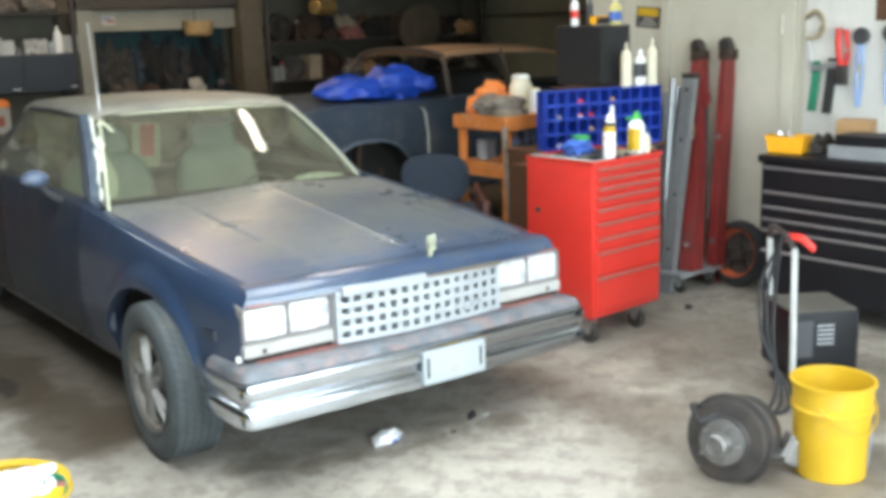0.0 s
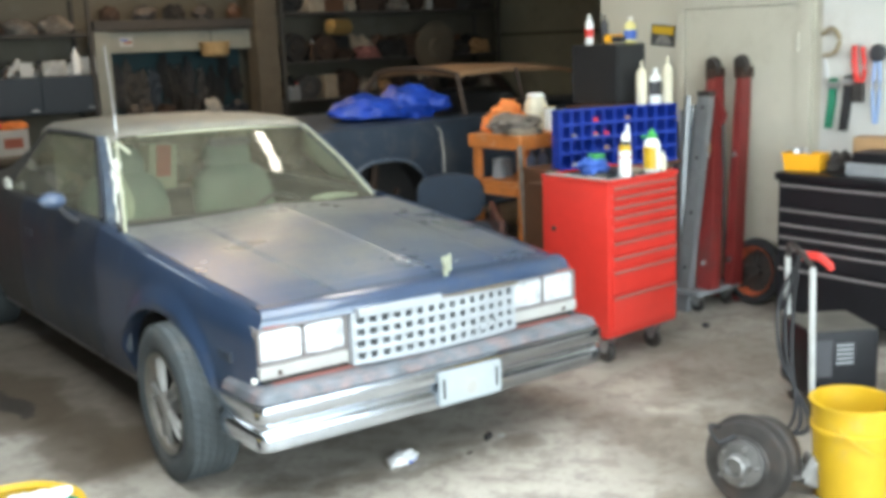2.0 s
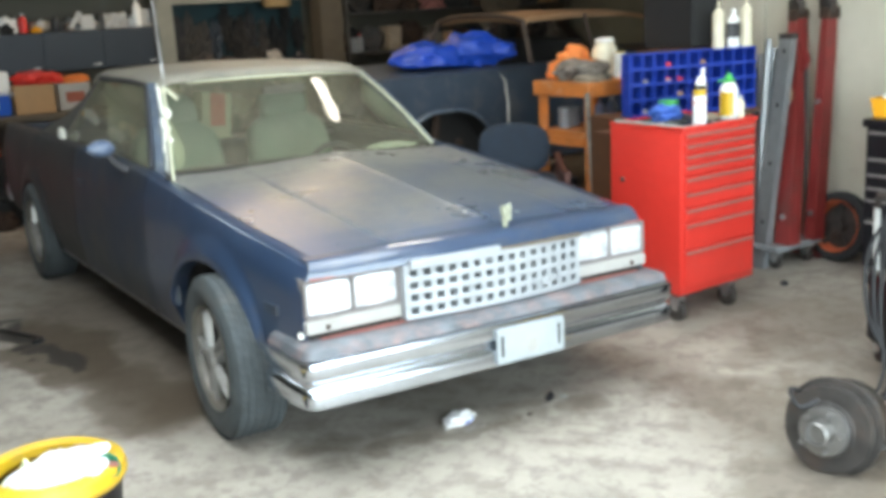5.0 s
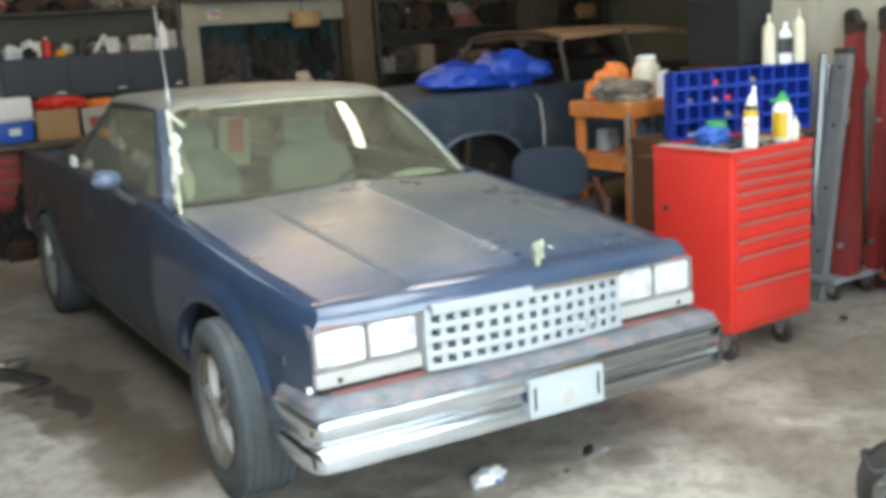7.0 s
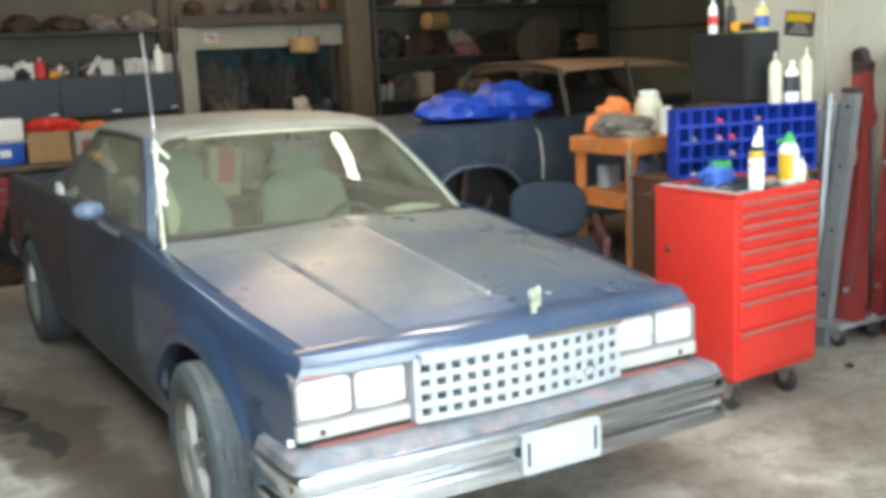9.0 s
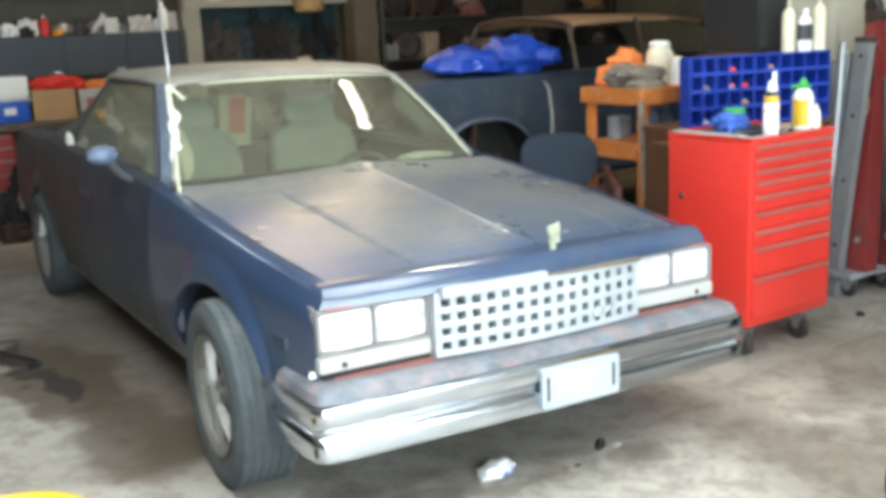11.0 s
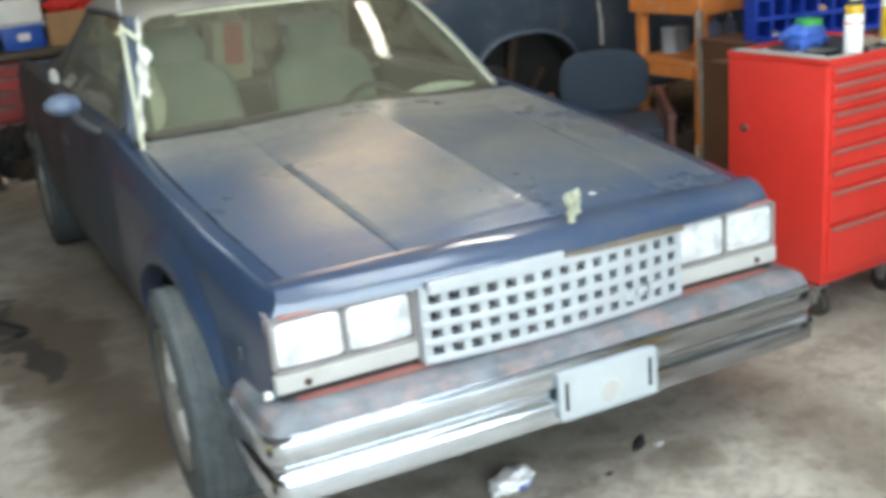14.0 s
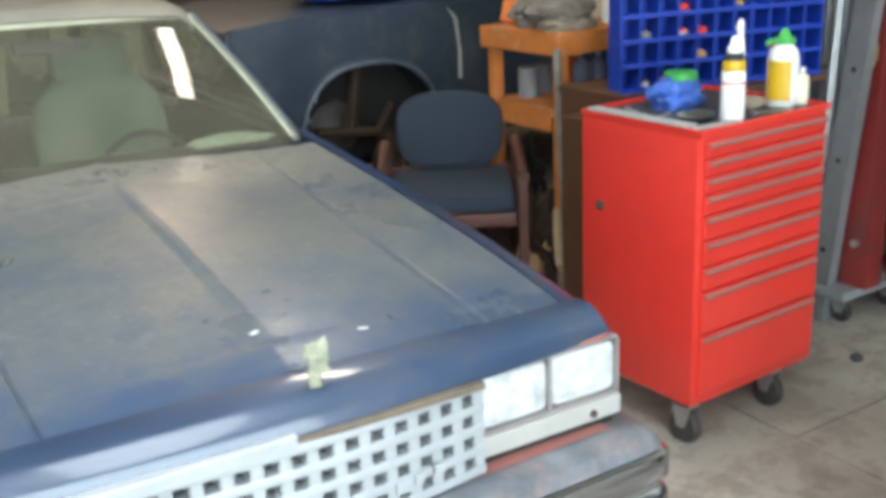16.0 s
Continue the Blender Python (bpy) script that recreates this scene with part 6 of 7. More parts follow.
for k, (dx, dy) in enumerate(((0.02, 0.02), (0.05, 0.08))):
    part("clip", tube(B(), smooth_path([(dx - 0.03, dy + 0.10, 0.76), (dx + 0.02, dy + 0.02, 0.775), (dx + 0.06, dy - 0.05, 0.73)], 4), 0.013, 7), "red", wd, "red insulated clip", True)
for k in range(3):
    o = 0.025 * k
    part("cable", tube(B(), smooth_path([(-0.02 + o * 0.3, 0.10, 0.78), (-0.05 - o, 0.08 + o, 0.55), (-0.08 - o, 0.02, 0.30), (-0.10 + o, -0.08, 0.08), (-0.22 + o * 2, -0.20, 0.012), (-0.36, -0.16 + o, 0.010)], 5), 0.009, 7), "black", wd, "", True)

# ---- yellow bucket ----
bk = thing("bucket", "yellow plastic five gallon bucket, empty", "bucket", (1.035, -1.375, 0))
bk.scale = (1.07, 1.07, 1.07)
part("shell", lathe(B(), [(0.125, 0), (0.131, 0.004), (0.141, 0.255), (0.150, 0.258), (0.150, 0.272), (0.143, 0.276), (0.146, 0.352), (0.155, 0.356), (0.156, 0.368), (0.143, 0.368), (0.138, 0.27), (0.122, 0.012), (0.001, 0.010)], 48), "yellow", bk, "", True)
part("bail", tube(B(), [(0.158 * math.cos(a), 0.158 * math.sin(a), 0.30 - 0.10 * math.sin(max(0, (a - 3.4) / 2.3 * math.pi))) for a in np.linspace(3.4, 5.7, 17)], 0.003, 6), "yellow", bk, "", True)
bm = B()
sheet(bm, [[((0.136 + 0.010 * z / 0.26) * math.cos(a), (0.136 + 0.010 * z / 0.26) * math.sin(a), z) for a in np.linspace(-1.35, -0.25, 9)] for z in (0.05, 0.20)])
label_part = part("label", thick(bm, 0.001), "white_dull", bk, "white label with blue print")
bm = B()
sheet(bm, [[((0.138 + 0.010 * z / 0.26) * math.cos(a), (0.138 + 0.010 * z / 0.26) * math.sin(a), z) for a in np.linspace(-1.2, -0.5, 7)] for z in (0.10, 0.16)])
part("print_bar", thick(bm, 0.001), "blue_label", label_part)

# ---- brake rotor assembly on the floor ----
br = thing("brake_assembly", "rusty brake rotor with hub and knuckle on the floor", "brake assembly", (0.668, -1.145, 0.164))
br.scale = (1.08, 1.08, 1.08)
ax = (Vector((-0.95, -0.22, 0.12))).to_track_quat("Z", "Y").to_matrix().to_4x4()
part("rotor", lathe(B(), [(0.06, -0.02), (0.148, -0.02), (0.150, -0.006), (0.146, -0.004), (0.146, 0.002), (0.150, 0.004), (0.148, 0.018), (0.098, 0.018), (0.092, 0.03), (0.06, 0.032)], 44, ax), "steel_dark", br, "dark scored brake rotor", True)
hub = part("hub", lathe(B(), [(0.085, 0.03), (0.082, 0.055), (0.045, 0.06), (0.042, 0.105), (0.034, 0.11), (0.030, 0.085), (0.001, 0.085)], 32, ax), "hub_steel", br, "worn steel hub", True)
for k in range(5):
    a = 2 * math.pi * k / 5
    p, q = ax @ Vector((0.066 * math.cos(a), 0.066 * math.sin(a), 0.05)), ax @ Vector((0.066 * math.cos(a), 0.066 * math.sin(a), 0.095))
    part("stud", cyl(B(), p, q, 0.008, seg=8), "hub_steel", hub)
bm = lathe(B(), [(0.05, -0.05), (0.165, -0.045), (0.17, -0.03), (0.16, -0.028), (0.05, -0.03)], 36, ax)
part("dust_shield", bm, "steel_dark", br, "", True)
part("rear_drum", lathe(B(), [(0.03, -0.19), (0.135, -0.185), (0.142, -0.17), (0.142, -0.11), (0.13, -0.10), (0.03, -0.10)], 36, ax), "steel_dark", br, "dark drum behind the rotor", True)
bm = B()
for p, s, sd in (((0.13, 0.0, -0.03), (0.06, 0.05, 0.08), 71), ((0.20, -0.05, -0.07), (0.06, 0.06, 0.05), 72), ((0.12, 0.06, -0.02), (0.07, 0.07, 0.10), 73)):
    lump(bm, p, s, sd, 0.5, 3, 2.0, False)
part("knuckle", bm, "steel_dark", br, "", True)
m = Matrix.Translation((0.245, -0.135, -0.075)) @ Matrix.Rotation(radians(-35), 4, "Z") @ Matrix.Rotation(radians(25), 4, "Y")
bm = B()
box(bm, -0.05, 0.05, -0.035, 0.035, -0.05, 0.05, 0.012, m)
box(bm, -0.065, -0.045, -0.03, 0.03, -0.03, 0.06, 0.004, m)
part("caliper", bm, "hub_steel", br, "grey caliper bracket")
part("brake_hose", tube(B(), smooth_path([(0.0, 0.12, 0.10), (-0.08, 0.10, 0.13), (-0.12, 0.03, 0.10), (-0.06, 0.0, 0.12)], 5), 0.008, 7), "black", br, "", True)

# ---- black and yellow tub ----
tb = thing("tub", "black plastic tub with thick yellow rim, filled with bags", "tub", (-1.785, -0.01, 0))
tb.scale = (1.13, 1.13, 1.02)
part("tub_body", lathe(B(), [(0.16, 0), (0.17, 0.01), (0.195, 0.29), (0.185, 0.30), (0.155, 0.02), (0.001, 0.018)], 40), "toolblack", tb, "", True)
part("tub_rim", lathe(B(), [(0.15, 0.31), (0.165, 0.285), (0.20, 0.28), (0.212, 0.30), (0.205, 0.335), (0.175, 0.352), (0.152, 0.34), (0.15, 0.31)], 40, cap=False), "yellow", tb, "glossy yellow rim", True)
bm = lump(B(), (0, 0, 0), (0.150, 0.125, 0.045), 81, 0.35, 4, 1.7)
low_z = min(v.co.z for v in bm.verts)
for v in bm.verts:
    v.co += Vector((-1.755, -0.055, 0.335 - low_z * 0.2 + 0.10 * v.co.x))
tagged(part("paper_sheet", bm, "paper", None, "", True), "crumpled white paper heaped in the tub", "paper")
heap("plastic_bag", "pale green and yellow plastic bag in the tub", "bag", (-1.845, 0.03, 0.022), (0.10, 0.10, 0.21), "bag", 83, 0.3, 1.8)
cup = thing("cup", "dark green plastic cup lying in the tub", "cup", (-1.660, -0.115, 0.325), 20, "", 60)
part("cup_body", lathe(B(), [(0.030, 0), (0.042, 0.07), (0.039, 0.07), (0.028, 0.006), (0.001, 0.006)], 24), "dk_green", cup, "", True)
part("sticker", box(B(), 0.10, 0.16, -0.135, -0.07, 0.338, 0.3515, 0.001), "primer_red", tb, "red printed sticker")

# ---- litter on the floor ----
pp = thing("paper_pack", "crumpled white paper pack with blue print", "paper", (-0.128, 0.095, 0), 22)
bm = lump(B(), (0, 0, 0.018), (0.085, 0.05, 0.026), 90, 0.5, 3, 2.0)
for v in bm.verts:
    v.co.z = max(v.co.z, 0.0)
part("pack", bm, "paper", pp)
part("print", box(B(), -0.01, 0.045, -0.052, -0.030, 0.008, 0.024, 0.003), "blue_label", pp)
bits = (((0.345, 0.062), (0.055, 0.018, 0.010), "black", "black plastic clip on the floor", 40), ((0.395, 0.030), (0.02, 0.018, 0.008), "white_dull", "broken pale plastic piece", 0), ((2.525, 0.54), (0.025, 0.022, 0.02), "black", "small black nut on the floor", 0),
        ((0.16, -0.03), (0.016, 0.01, 0.006), "steel_dark", "small bolt on the floor", 0), ((-1.45, 3.05), (0.03, 0.02, 0.012), "cream", "pale chip of wood on the floor", 0), ((-1.9, 2.3), (0.03, 0.02, 0.01), "steel_dark", "dark chip on the floor", 30), ((-1.3, 2.55), (0.03, 0.012, 0.012), "black", "short dark rod end on the floor", 10))
for k, ((x, y), s, mat, label, a) in enumerate(bits):
    bm = lump(B(), (0, 0, 0), s, 95 + k, 0.4, 2, 2, True)
    lowest = min(v.co.z for v in bm.verts)
    q = Matrix.Translation((x, y, -lowest)) @ Matrix.Rotation(radians(a), 4, "Z")
    for v in bm.verts:
        v.co = q @ v.co
    tagged(part("debris", bm, mat, None, label), label, "debris", "bits on the floor")
bm = B()
tube(bm, [(-1.62, 3.12, 0.012), (-1.42, 2.92, 0.012), (-1.27, 2.60, 0.012)], 0.011, 6)
tagged(part("rod", bm, "steel_dark", None, ""), "dark iron rod lying on the stained floor", "rod")


# ---- back of the place: bench, cabinets, shelves ----
bench = thing("workbench", "dark wooden workbench along the back wall", "workbench", (0, 0, 0))
part("worktop", box(B(), -2.6, 0.45, 6.65, 7.5, 0.86, 0.91, 0.008), "post_brown", bench)
for x in (-2.5, 0.33):
    for y in (6.72, 7.38):
        part("leg", box(B(), x, x + 0.09, y, y + 0.09, 0, 0.86, 0.006), "post_brown", bench)
part("rail", box(B(), -2.4, 0.32, 7.40, 7.46, 0.3, 0.42, 0.006), "post_brown", bench)
for x, w in ((-2.35, 0.85), (-1.42, 0.80)):
    tool_cabinet("tool_cabinet", "red steel drawer cabinet under the bench", (x, 6.70, 0), 0, w, 0.55, 0.12, 0.84, (0.83, 0.73, 0.62, 0.50, 0.36, 0.14), "toolred_dim", "grip", 0.045)
blk = thing("engine_block", "black greasy engine block on the floor", "engine part", (0, 0, 0))
bm = lump(B(), (-0.58, 6.42, 0.36), (0.22, 0.24, 0.36), 120, 0.45, 4, 2.2)
low_z = min(v.co.z for v in bm.verts)
for v in bm.verts:
    v.co.z -= low_z
part("block", bm, "dark", blk, "", True)
part("pipe", tube(B(), smooth_path([(-0.62, 6.19, 0.62), (-0.58, 6.15, 0.4), (-0.52, 6.15, 0.12), (-0.56, 6.13, 0.02)], 4), 0.022, 7), "cream", blk, "pale hose", True)
for x, y, sz, mat, seed in ((-0.92, 6.40, (0.16, 0.18, 0.24), "dark", 131), (-1.16, 6.36, (0.12, 0.14, 0.09), "steel_dark", 132), (-0.80, 6.12, (0.12, 0.10, 0.10), "rust", 133)):
    heap("engine_part", "black greasy engine part lying on the floor", "engine part", (x, y, 0), sz, mat, seed, 0.5, 2.4, 4, "engine parts")
jk = thing("floor_jack", "dark steel trolley jack on the floor", "jack", (-1.30, 6.02, 0), 25)
part("chassis", box(B(), -0.14, 0.14, -0.30, 0.30, 0.05, 0.13, 0.015), "steel_dark", jk)
for x in (-0.15, 0.15):
    for y in (-0.24, 0.24):
        part("roller", cyl(B(), (x - 0.02, y, 0.05), (x + 0.02, y, 0.05), 0.05, seg=14), "steel", jk)
part("saddle_arm", tube(B(), [(0, 0.1, 0.12), (0, -0.22, 0.2)], 0.04, 6), "steel_dark", jk)
part("handle", tube(B(), [(0, 0.25, 0.12), (0.02, 0.42, 1.20)], 0.02, 8), "galv", jk)

WT = 0.911
cool = thing("cooler", "blue picnic cooler with white lid on the bench", "cooler", (-0.62, 6.98, WT), 8)
part("tub", box(B(), -0.17, 0.17, -0.13, 0.13, 0, 0.21, 0.02), "cooler_blue", cool, "", True)
part("lid", box(B(), -0.18, 0.18, -0.14, 0.14, 0.21, 0.40, 0.025), "white", cool, "", True)
part("handle", tube(B(), [(-0.185, -0.05, 0.16), (-0.2, -0.148, 0.2), (0.2, -0.148, 0.2), (0.185, -0.05, 0.16)], 0.008, 6), "white", cool)
part("badge", box(B(), -0.05, 0.05, -0.134, -0.129, 0.07, 0.13, 0.001), "white", cool)
carton_box("brown cardboard box on the bench", (-0.22, 6.95, WT), 0.36, 0.26, 0.26, "cardboard", -6)
carton_box("white carton with red print on the bench", (0.14, 7.0, WT), 0.30, 0.22, 0.24, "white_dull", 5, "carton_red")
heap("cloth", "red cloth lying over the cardboard box", "cloth", (-0.16, 7.0, WT + 0.266), (0.22, 0.14, 0.075), "red", 131)
heap("cloth", "orange and tan cloth beside the red cloth", "cloth", (0.20, 7.05, WT + 0.246), (0.14, 0.10, 0.05), "orange", 132)
carton_box("small white and blue carton on the bench", (-1.05, 6.95, WT), 0.20, 0.16, 0.20, "white_dull", 0, "blue_label")
carton_box("dark blue plastic box on the bench", (-1.42, 6.98, WT), 0.30, 0.22, 0.16, "navy", 0)
heap("rag", "heap of dark rags on the bench", "rag", (-0.92, 6.85, WT), (0.13, 0.10, 0.11), "dark", 133)
heap("bag", "pale plastic bag with dark print on the bench", "bag", (-1.75, 6.95, WT), (0.16, 0.12, 0.14), "white_dull", 134)

nav = thing("wall_cabinet", "long slate blue steel cabinet fixed above the bench", "wall cabinet", (0, 0, 0))
part("carcass", box(B(), -2.3, 1.12, 7.18, 7.69, 1.26, 1.64, 0.008), "navy", nav)
for k in range(6):
    x = -2.29 + 0.567 * k
    d = part("cabinet_door", box(B(), x + 0.004, x + 0.561, 7.166, 7.18, 1.27, 1.63, 0.004), "navy", nav)
    part("door_pull", box(B(), x + 0.45, x + 0.53, 7.155, 7.166, 1.30, 1.315, 0.003), "steel", d)
NT = 1.641
random.seed(21)
goods = (("white", 0.035, 0.22), ("dash", 0.04, 0.18), ("tin_blue", 0.04, 0.2), ("cream", 0.045, 0.24), ("rust", 0.05, 0.12), ("red", 0.04, 0.16))
x = -2.2
k = 0
while x < 1.05:
    mat, r, h = goods[random.randrange(6)]
    w = 0
    pick = random.random()
    if pick < 0.35:
        bottle("bottle standing among parts on the wall cabinet", (x + r, 7.30, NT), r, h * random.uniform(0.8, 1.2), mat, random.choice(("white", "black", "red")), group="goods on the wall cabinet")
        w = 2 * r
    elif pick < 0.6:
        s = random.uniform(0.12, 0.24)
        carton_box("small worn box on the wall cabinet", (x + s / 2, 7.34, NT), s, 0.2, random.uniform(0.08, 0.2), random.choice(("cardboard", "white_dull", "brown_wood", "grey")), random.uniform(-6, 6), None, "goods on the wall cabinet")
        w = s + 0.01
    else:
        s = random.uniform(0.06, 0.12)
        heap("machine_part", "loose metal part on the wall cabinet", "car part", (x + s, 7.33, NT), (s, 0.09, random.uniform(0.05, 0.1)), random.choice(("chrome", "white_dull", "steel", "rust", "steel_dark", "white")), 140 + k, 0.5, 2.2, 3, "goods on the wall cabinet")
        w = 2 * s
    if k % 2:
        heap("machine_part", "loose metal part on the wall cabinet", "car part", (x + 0.05, 7.235, NT), (random.uniform(0.04, 0.08), 0.04, random.uniform(0.025, 0.06)), random.choice(("white_dull", "steel_dark", "yellow_bin", "dark", "chrome", "brown_wood")), 400 + k, 0.6, 2.4, 3, "goods on the wall cabinet")
    x += w + random.uniform(0.0, 0.02)
    k += 1


def shelf_unit(name, label, x0, x1, y0, y1, heights, top, mat, deck):
    t = thing(name, label, "shelf", (0, 0, 0))
    for x in (x0, x1 - 0.04):
        for y in (y0, y1 - 0.04):
            part("upright", box(B(), x, x + 0.04, y, y + 0.04, 0, top, 0.003), mat, t)
    for z in heights:
        part("shelf_board", box(B(), x0, x1, y0 + 0.002, y1, z - 0.03, z, 0.003), deck, t)
    return t


random.seed(61)
for k in range(9):
    x = -2.05 + 0.36 * k
    heap("sack", "dull brown sack stored on the high shelf", "sack", (x, 7.42, 2.05), (random.uniform(0.15, 0.2), 0.16, random.uniform(0.08, 0.15)), random.choice(("primer_red", "brown_wood", "rag_grey", "rust")), 620 + k, 0.4, 1.6, 3, "sacks on the high shelf")
for x, w, h, tilt in ((0.25, 0.045, 0.20, 38), (0.43, 0.13, 0.14, 0), (0.60, 0.05, 0.24, 62), (0.71, 0.05, 0.145, -8)):
    t = thing("plastic_tray", "bright white plastic tray leaning among the parts", "tray", (x, 7.20, NT + 0.5 * w * abs(math.sin(radians(tilt)))), 0, "white trays", 0, tilt)
    part("tray_base", box(B(), -w / 2, w / 2, -0.008, 0.008, 0, h, 0.006), "tube_white", t)
bottle("white jug standing on the wall cabinet", (0.93, 7.225, NT), 0.042, 0.27, "white", "white", None, "jug", group="goods on the wall cabinet")
shelf_unit("shelf_unit", "dark timber shelf above the wall cabinet", -2.3, 1.10, 7.15, 7.69, (2.05,), 2.4, "dark_timber", "dark_timber")
# open bay with white posts, white header and teal board
setting("post_1", box(B(), 1.14, 1.30, 7.22, 7.38, 0, 2.06, 0.006), "post_white", "white timber post, colour darkened for shade")
setting("post_2", box(B(), 2.93, 3.20, 7.12, 7.38, 0, 3.32, 0.006), "post_brown", "weathered brown timber post")
setting("trim", box(B(), 1.30, 2.93, 7.28, 7.36, 1.84, 2.05, 0.004), "post_white", "white header board between the posts")
setting("trim", box(B(), 1.14, 2.93, 7.20, 7.40, 2.07, 2.17, 0.004), "dark_timber", "dark beam over the white header")
setting("panel_teal", box(B(), 1.30, 2.93, 7.60, 7.68, 0.9, 1.84, 0.004), "teal", "teal board at the back of the bay")
random.seed(33)
for k in range(11):
    x = 1.42 + 0.14 * k
    z = random.uniform(1.55, 1.78)
    L = random.uniform(0.25, 0.5)
    mat = random.choice(("dark", "steel_dark", "dark", "navy", "dark_timber", "dark", "black"))
    t = thing("hanging_part", "dark car part hanging in the open bay", "car part", (x, 7.585, z), 0, "parts hanging in the bay")
    part("hook", tube(B(), [(0, 0.02, 0), (0, -0.04, 0.0), (0, -0.045, 0.015)], 0.006, 6), "steel", t)
    part("piece", lump(B(), (0, -0.07, -L / 2), (random.uniform(0.04, 0.10), 0.05, L / 2), 170 + k, 0.8, 4, 2.3, False), mat, t, "", True)
bn = thing("low_bench", "low dark bench in the open bay", "bench", (0, 0, 0))
part("bench_top", box(B(), 1.32, 2.92, 6.95, 7.58, 1.02, 1.07, 0.005), "dark_timber", bn)
for x in (1.34, 2.82):
    part("leg", box(B(), x, x + 0.07, 7.0, 7.5, 0, 1.02, 0.004), "dark_timber", bn)
for k, (x, s, mat) in enumerate(((1.55, (0.13, 0.12, 0.16), "steel_dark"), (1.85, (0.12, 0.12, 0.13), "rust"), (2.12, (0.10, 0.1, 0.20), "dark"), (2.38, (0.09, 0.1, 0.15), "white_dull"), (2.65, (0.14, 0.12, 0.12), "navy"))):
    heap("machine_part", "greasy engine part on the low bench", "car part", (x, 7.2, 1.07), s, mat, 190 + k, 0.55, 2.0, 3, "parts on the low bench")
bsk = thing("basket", "tan woven basket hung on the white header", "basket", (2.45, 7.20, 1.76))
part("weave", lathe(B(), [(0.12, 0), (0.15, 0.02), (0.165, 0.14), (0.17, 0.16), (0.15, 0.15), (0.11, 0.03), (0.001, 0.025)], 24), "basket_tan", bsk, "", True)
part("strap", tube(B(), [(0, 0.085, 0.15), (0, 0.085, 0.285), (0, 0.12, 0.295)], 0.008, 6), "dark", bsk)
nt = thing("notice", "small white notice with red and blue bars", "notice", (1.42, 7.274, 1.90))
part("sheet", box(B(), 0, 0.14, 0, 0.004, 0, 0.10), "white_dull", nt)
part("bar", box(B(), 0.05, 0.13, -0.003, -0.0003, 0.03, 0.055), "carton_red", nt)
part("bar", box(B(), 0.01, 0.09, -0.003, -0.0003, 0.062, 0.08), "blue_label", nt)
for k, (x, w, mat) in enumerate(((1.25, 0.10, "rust"), (1.62, 0.13, "steel_dark"), (1.95, 0.12, "dark"), (2.3, 0.11, "steel_dark"), (2.66, 0.08, "brown_wood"))):
    heap("machine_part", "dusty part stored on the beam", "car part", (x + 0.1, 7.3, 2.17), (w, 0.08, 0.1), mat, 205 + k, 0.4, 2.0, 3, "parts on the beam")

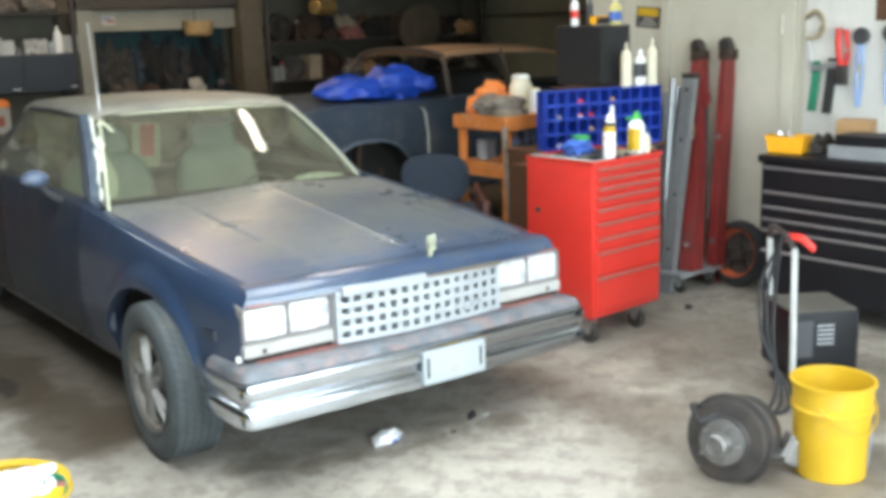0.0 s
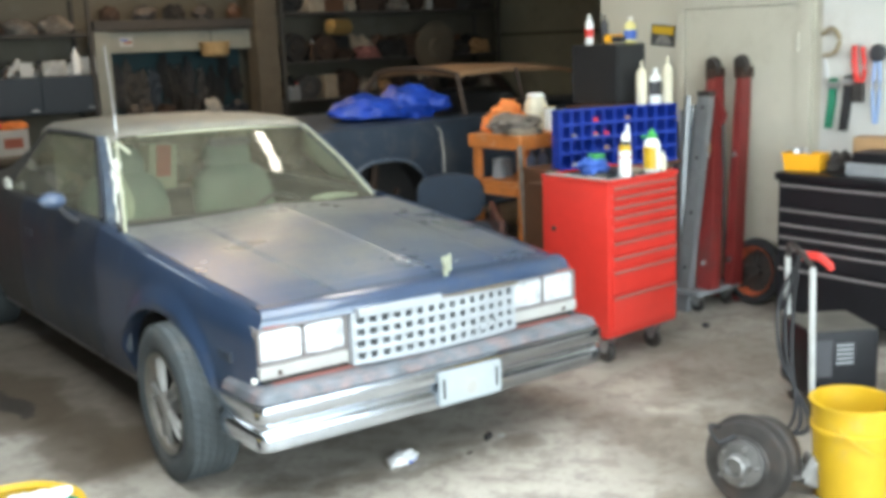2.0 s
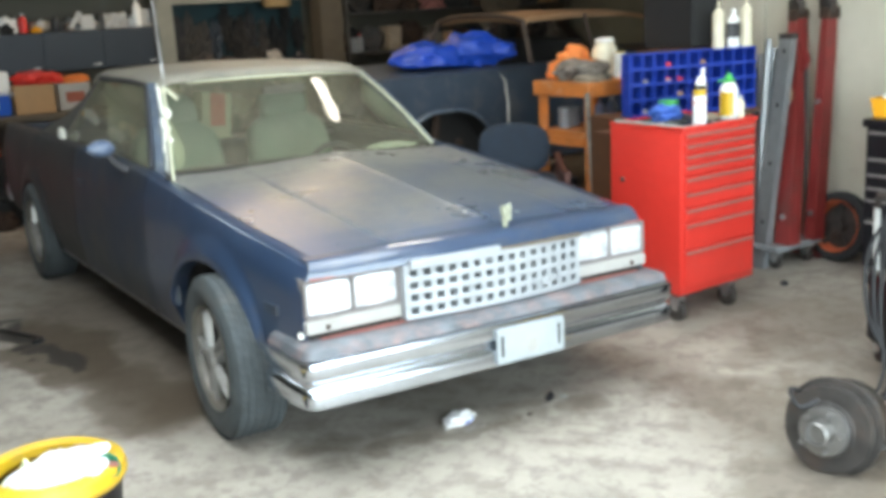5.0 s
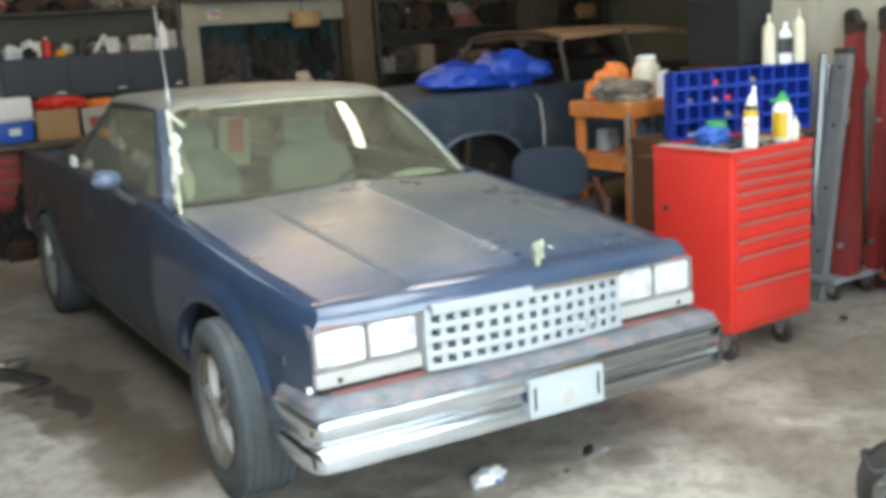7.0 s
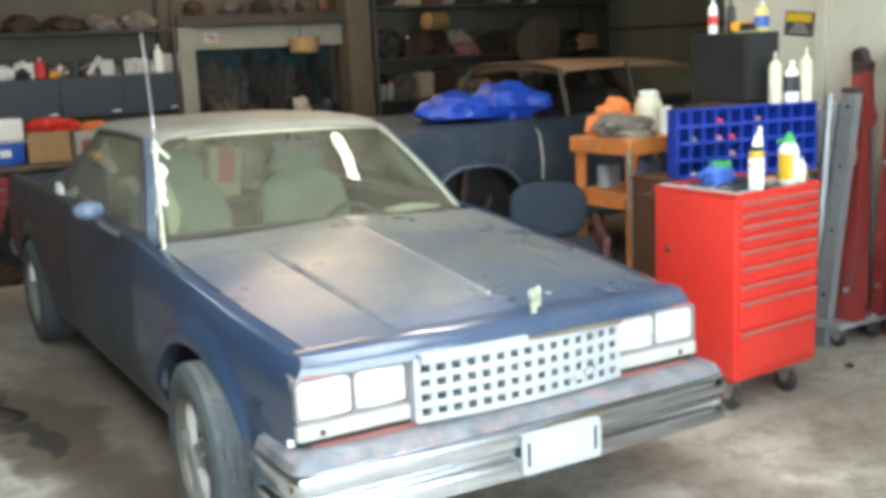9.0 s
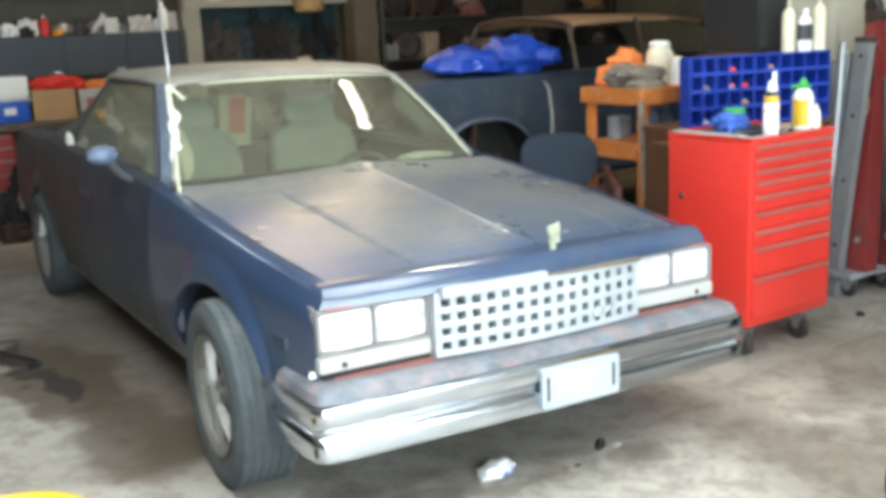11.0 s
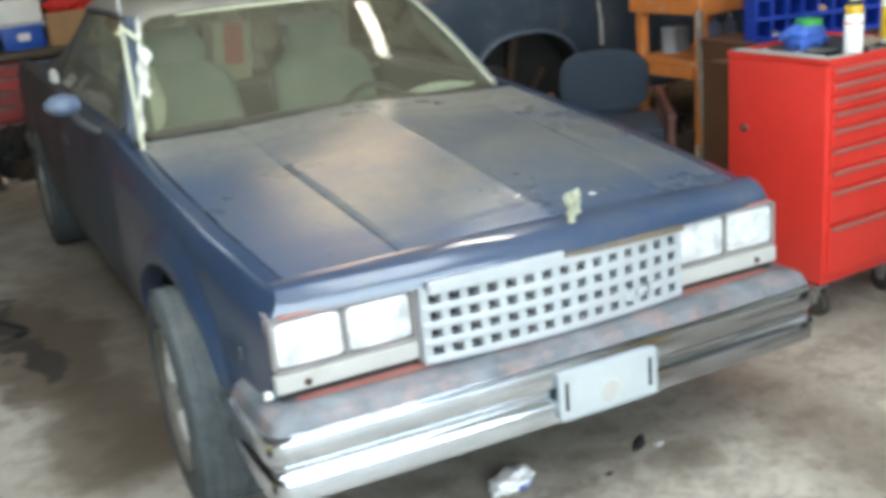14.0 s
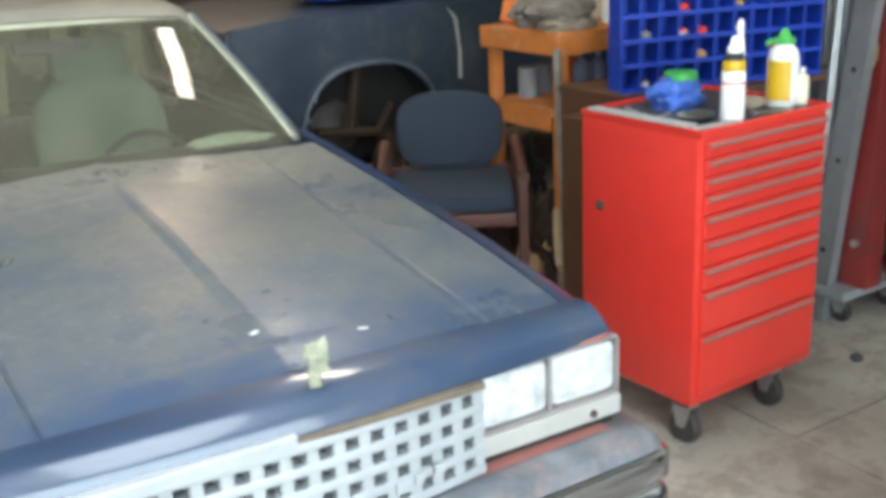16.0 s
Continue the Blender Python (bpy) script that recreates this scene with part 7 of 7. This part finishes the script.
metal = shelf_unit("shelf_unit", "grey metal shelving crowded with used car parts", 3.24, 6.5, 7.12, 7.66, (0.75, 1.22, 1.66, 2.22), 2.5, "shelf_grey", "shelf_grey")
random.seed(44)
k = 0
for z, top in ((0.75, 0.4), (1.22, 0.36), (1.66, 0.42), (2.22, 0.3)):
    x = 3.34
    while x < 6.35:
        pick = random.random()
        s = random.uniform(0.07, 0.17)
        if pick < 0.3:
            r = random.uniform(0.10, 0.17)
            t = thing("brake_drum", "dark iron drum or pulley on the shelf", "car part", (x + r, 7.32, z + r), random.uniform(-20, 20), "parts on the metal shelving")
            part("drum", lathe(B(), [(r, -0.05), (r, 0.05), (r * 0.85, 0.055), (r * 0.8, 0.02), (r * 0.4, 0.015), (r * 0.3, 0.05), (0.001, 0.05)], 22, Matrix.Rotation(radians(90), 4, "X")), random.choice(("dark", "steel_dark", "rust")), t, "", True)
            s = r
        elif pick < 0.45:
            bottle("bottle or can among the car parts", (x + 0.04, 7.25, z), 0.04, random.uniform(0.18, 0.28), random.choice(("white_dull", "grey", "tin_blue", "rust")), random.choice(("white", "red", "black")), group="parts on the metal shelving")
            s = 0.04
        elif pick < 0.6:
            carton_box("worn carton among the car parts", (x + s, 7.3, z), 2 * s, 0.22, random.uniform(0.12, 0.28), random.choice(("brown_wood", "cardboard", "tan", "rust")), random.uniform(-8, 8), None, "parts on the metal shelving")
        else:
            heap("machine_part", "rusty used car part on the shelf", "car part", (x + s, 7.32, z), (s, 0.14, random.uniform(0.08, top * 0.42)), random.choice(("steel_dark", "rust", "tan", "rag_grey", "cardboard", "dark", "primer_red")), 220 + k, 0.55, 2.1, 3, "parts on the metal shelving")
        heap("machine_part", "rusty used car part on the shelf", "car part", (x + s + 0.06, 7.52, z), (s * 1.1, 0.10, random.uniform(0.12, top * 0.5)), random.choice(("tan", "steel_dark", "brown_wood", "rust", "dark")), 500 + k, 0.6, 2.2, 3, "parts on the metal shelving")
        x += 2 * s + random.uniform(0.0, 0.02)
        k += 1
disc = thing("round_panel", "big brown round panel leaning on the shelving", "disc", (5.36, 7.06, 1.76), 0)
part("disc", lathe(B(), [(0.30, -0.02), (0.31, 0), (0.30, 0.02), (0.12, 0.03), (0.10, 0.06), (0.001, 0.06)], 36, Matrix.Rotation(radians(97), 4, "X")), "post_brown", disc, "", True)
part("stand", box(B(), -0.05, 0.05, -0.02, 0.05, -1.76, -0.25, 0.005), "dark_timber", disc)
lampish = thing("work_lamp", "brass coloured lamp shade hung from the shelving", "lamp", (3.92, 7.0, 2.04), 20)
part("shade", lathe(B(), [(0.06, -0.16), (0.085, -0.15), (0.095, 0.15), (0.07, 0.16)], 20, Matrix.Rotation(radians(90), 4, "Y")), "brass", lampish, "", True)
part("cord", tube(B(), [(0, 0, 0.08), (0.02, 0.1, 0.17), (0.02, 0.14, 0.18)], 0.006, 6), "black", lampish)
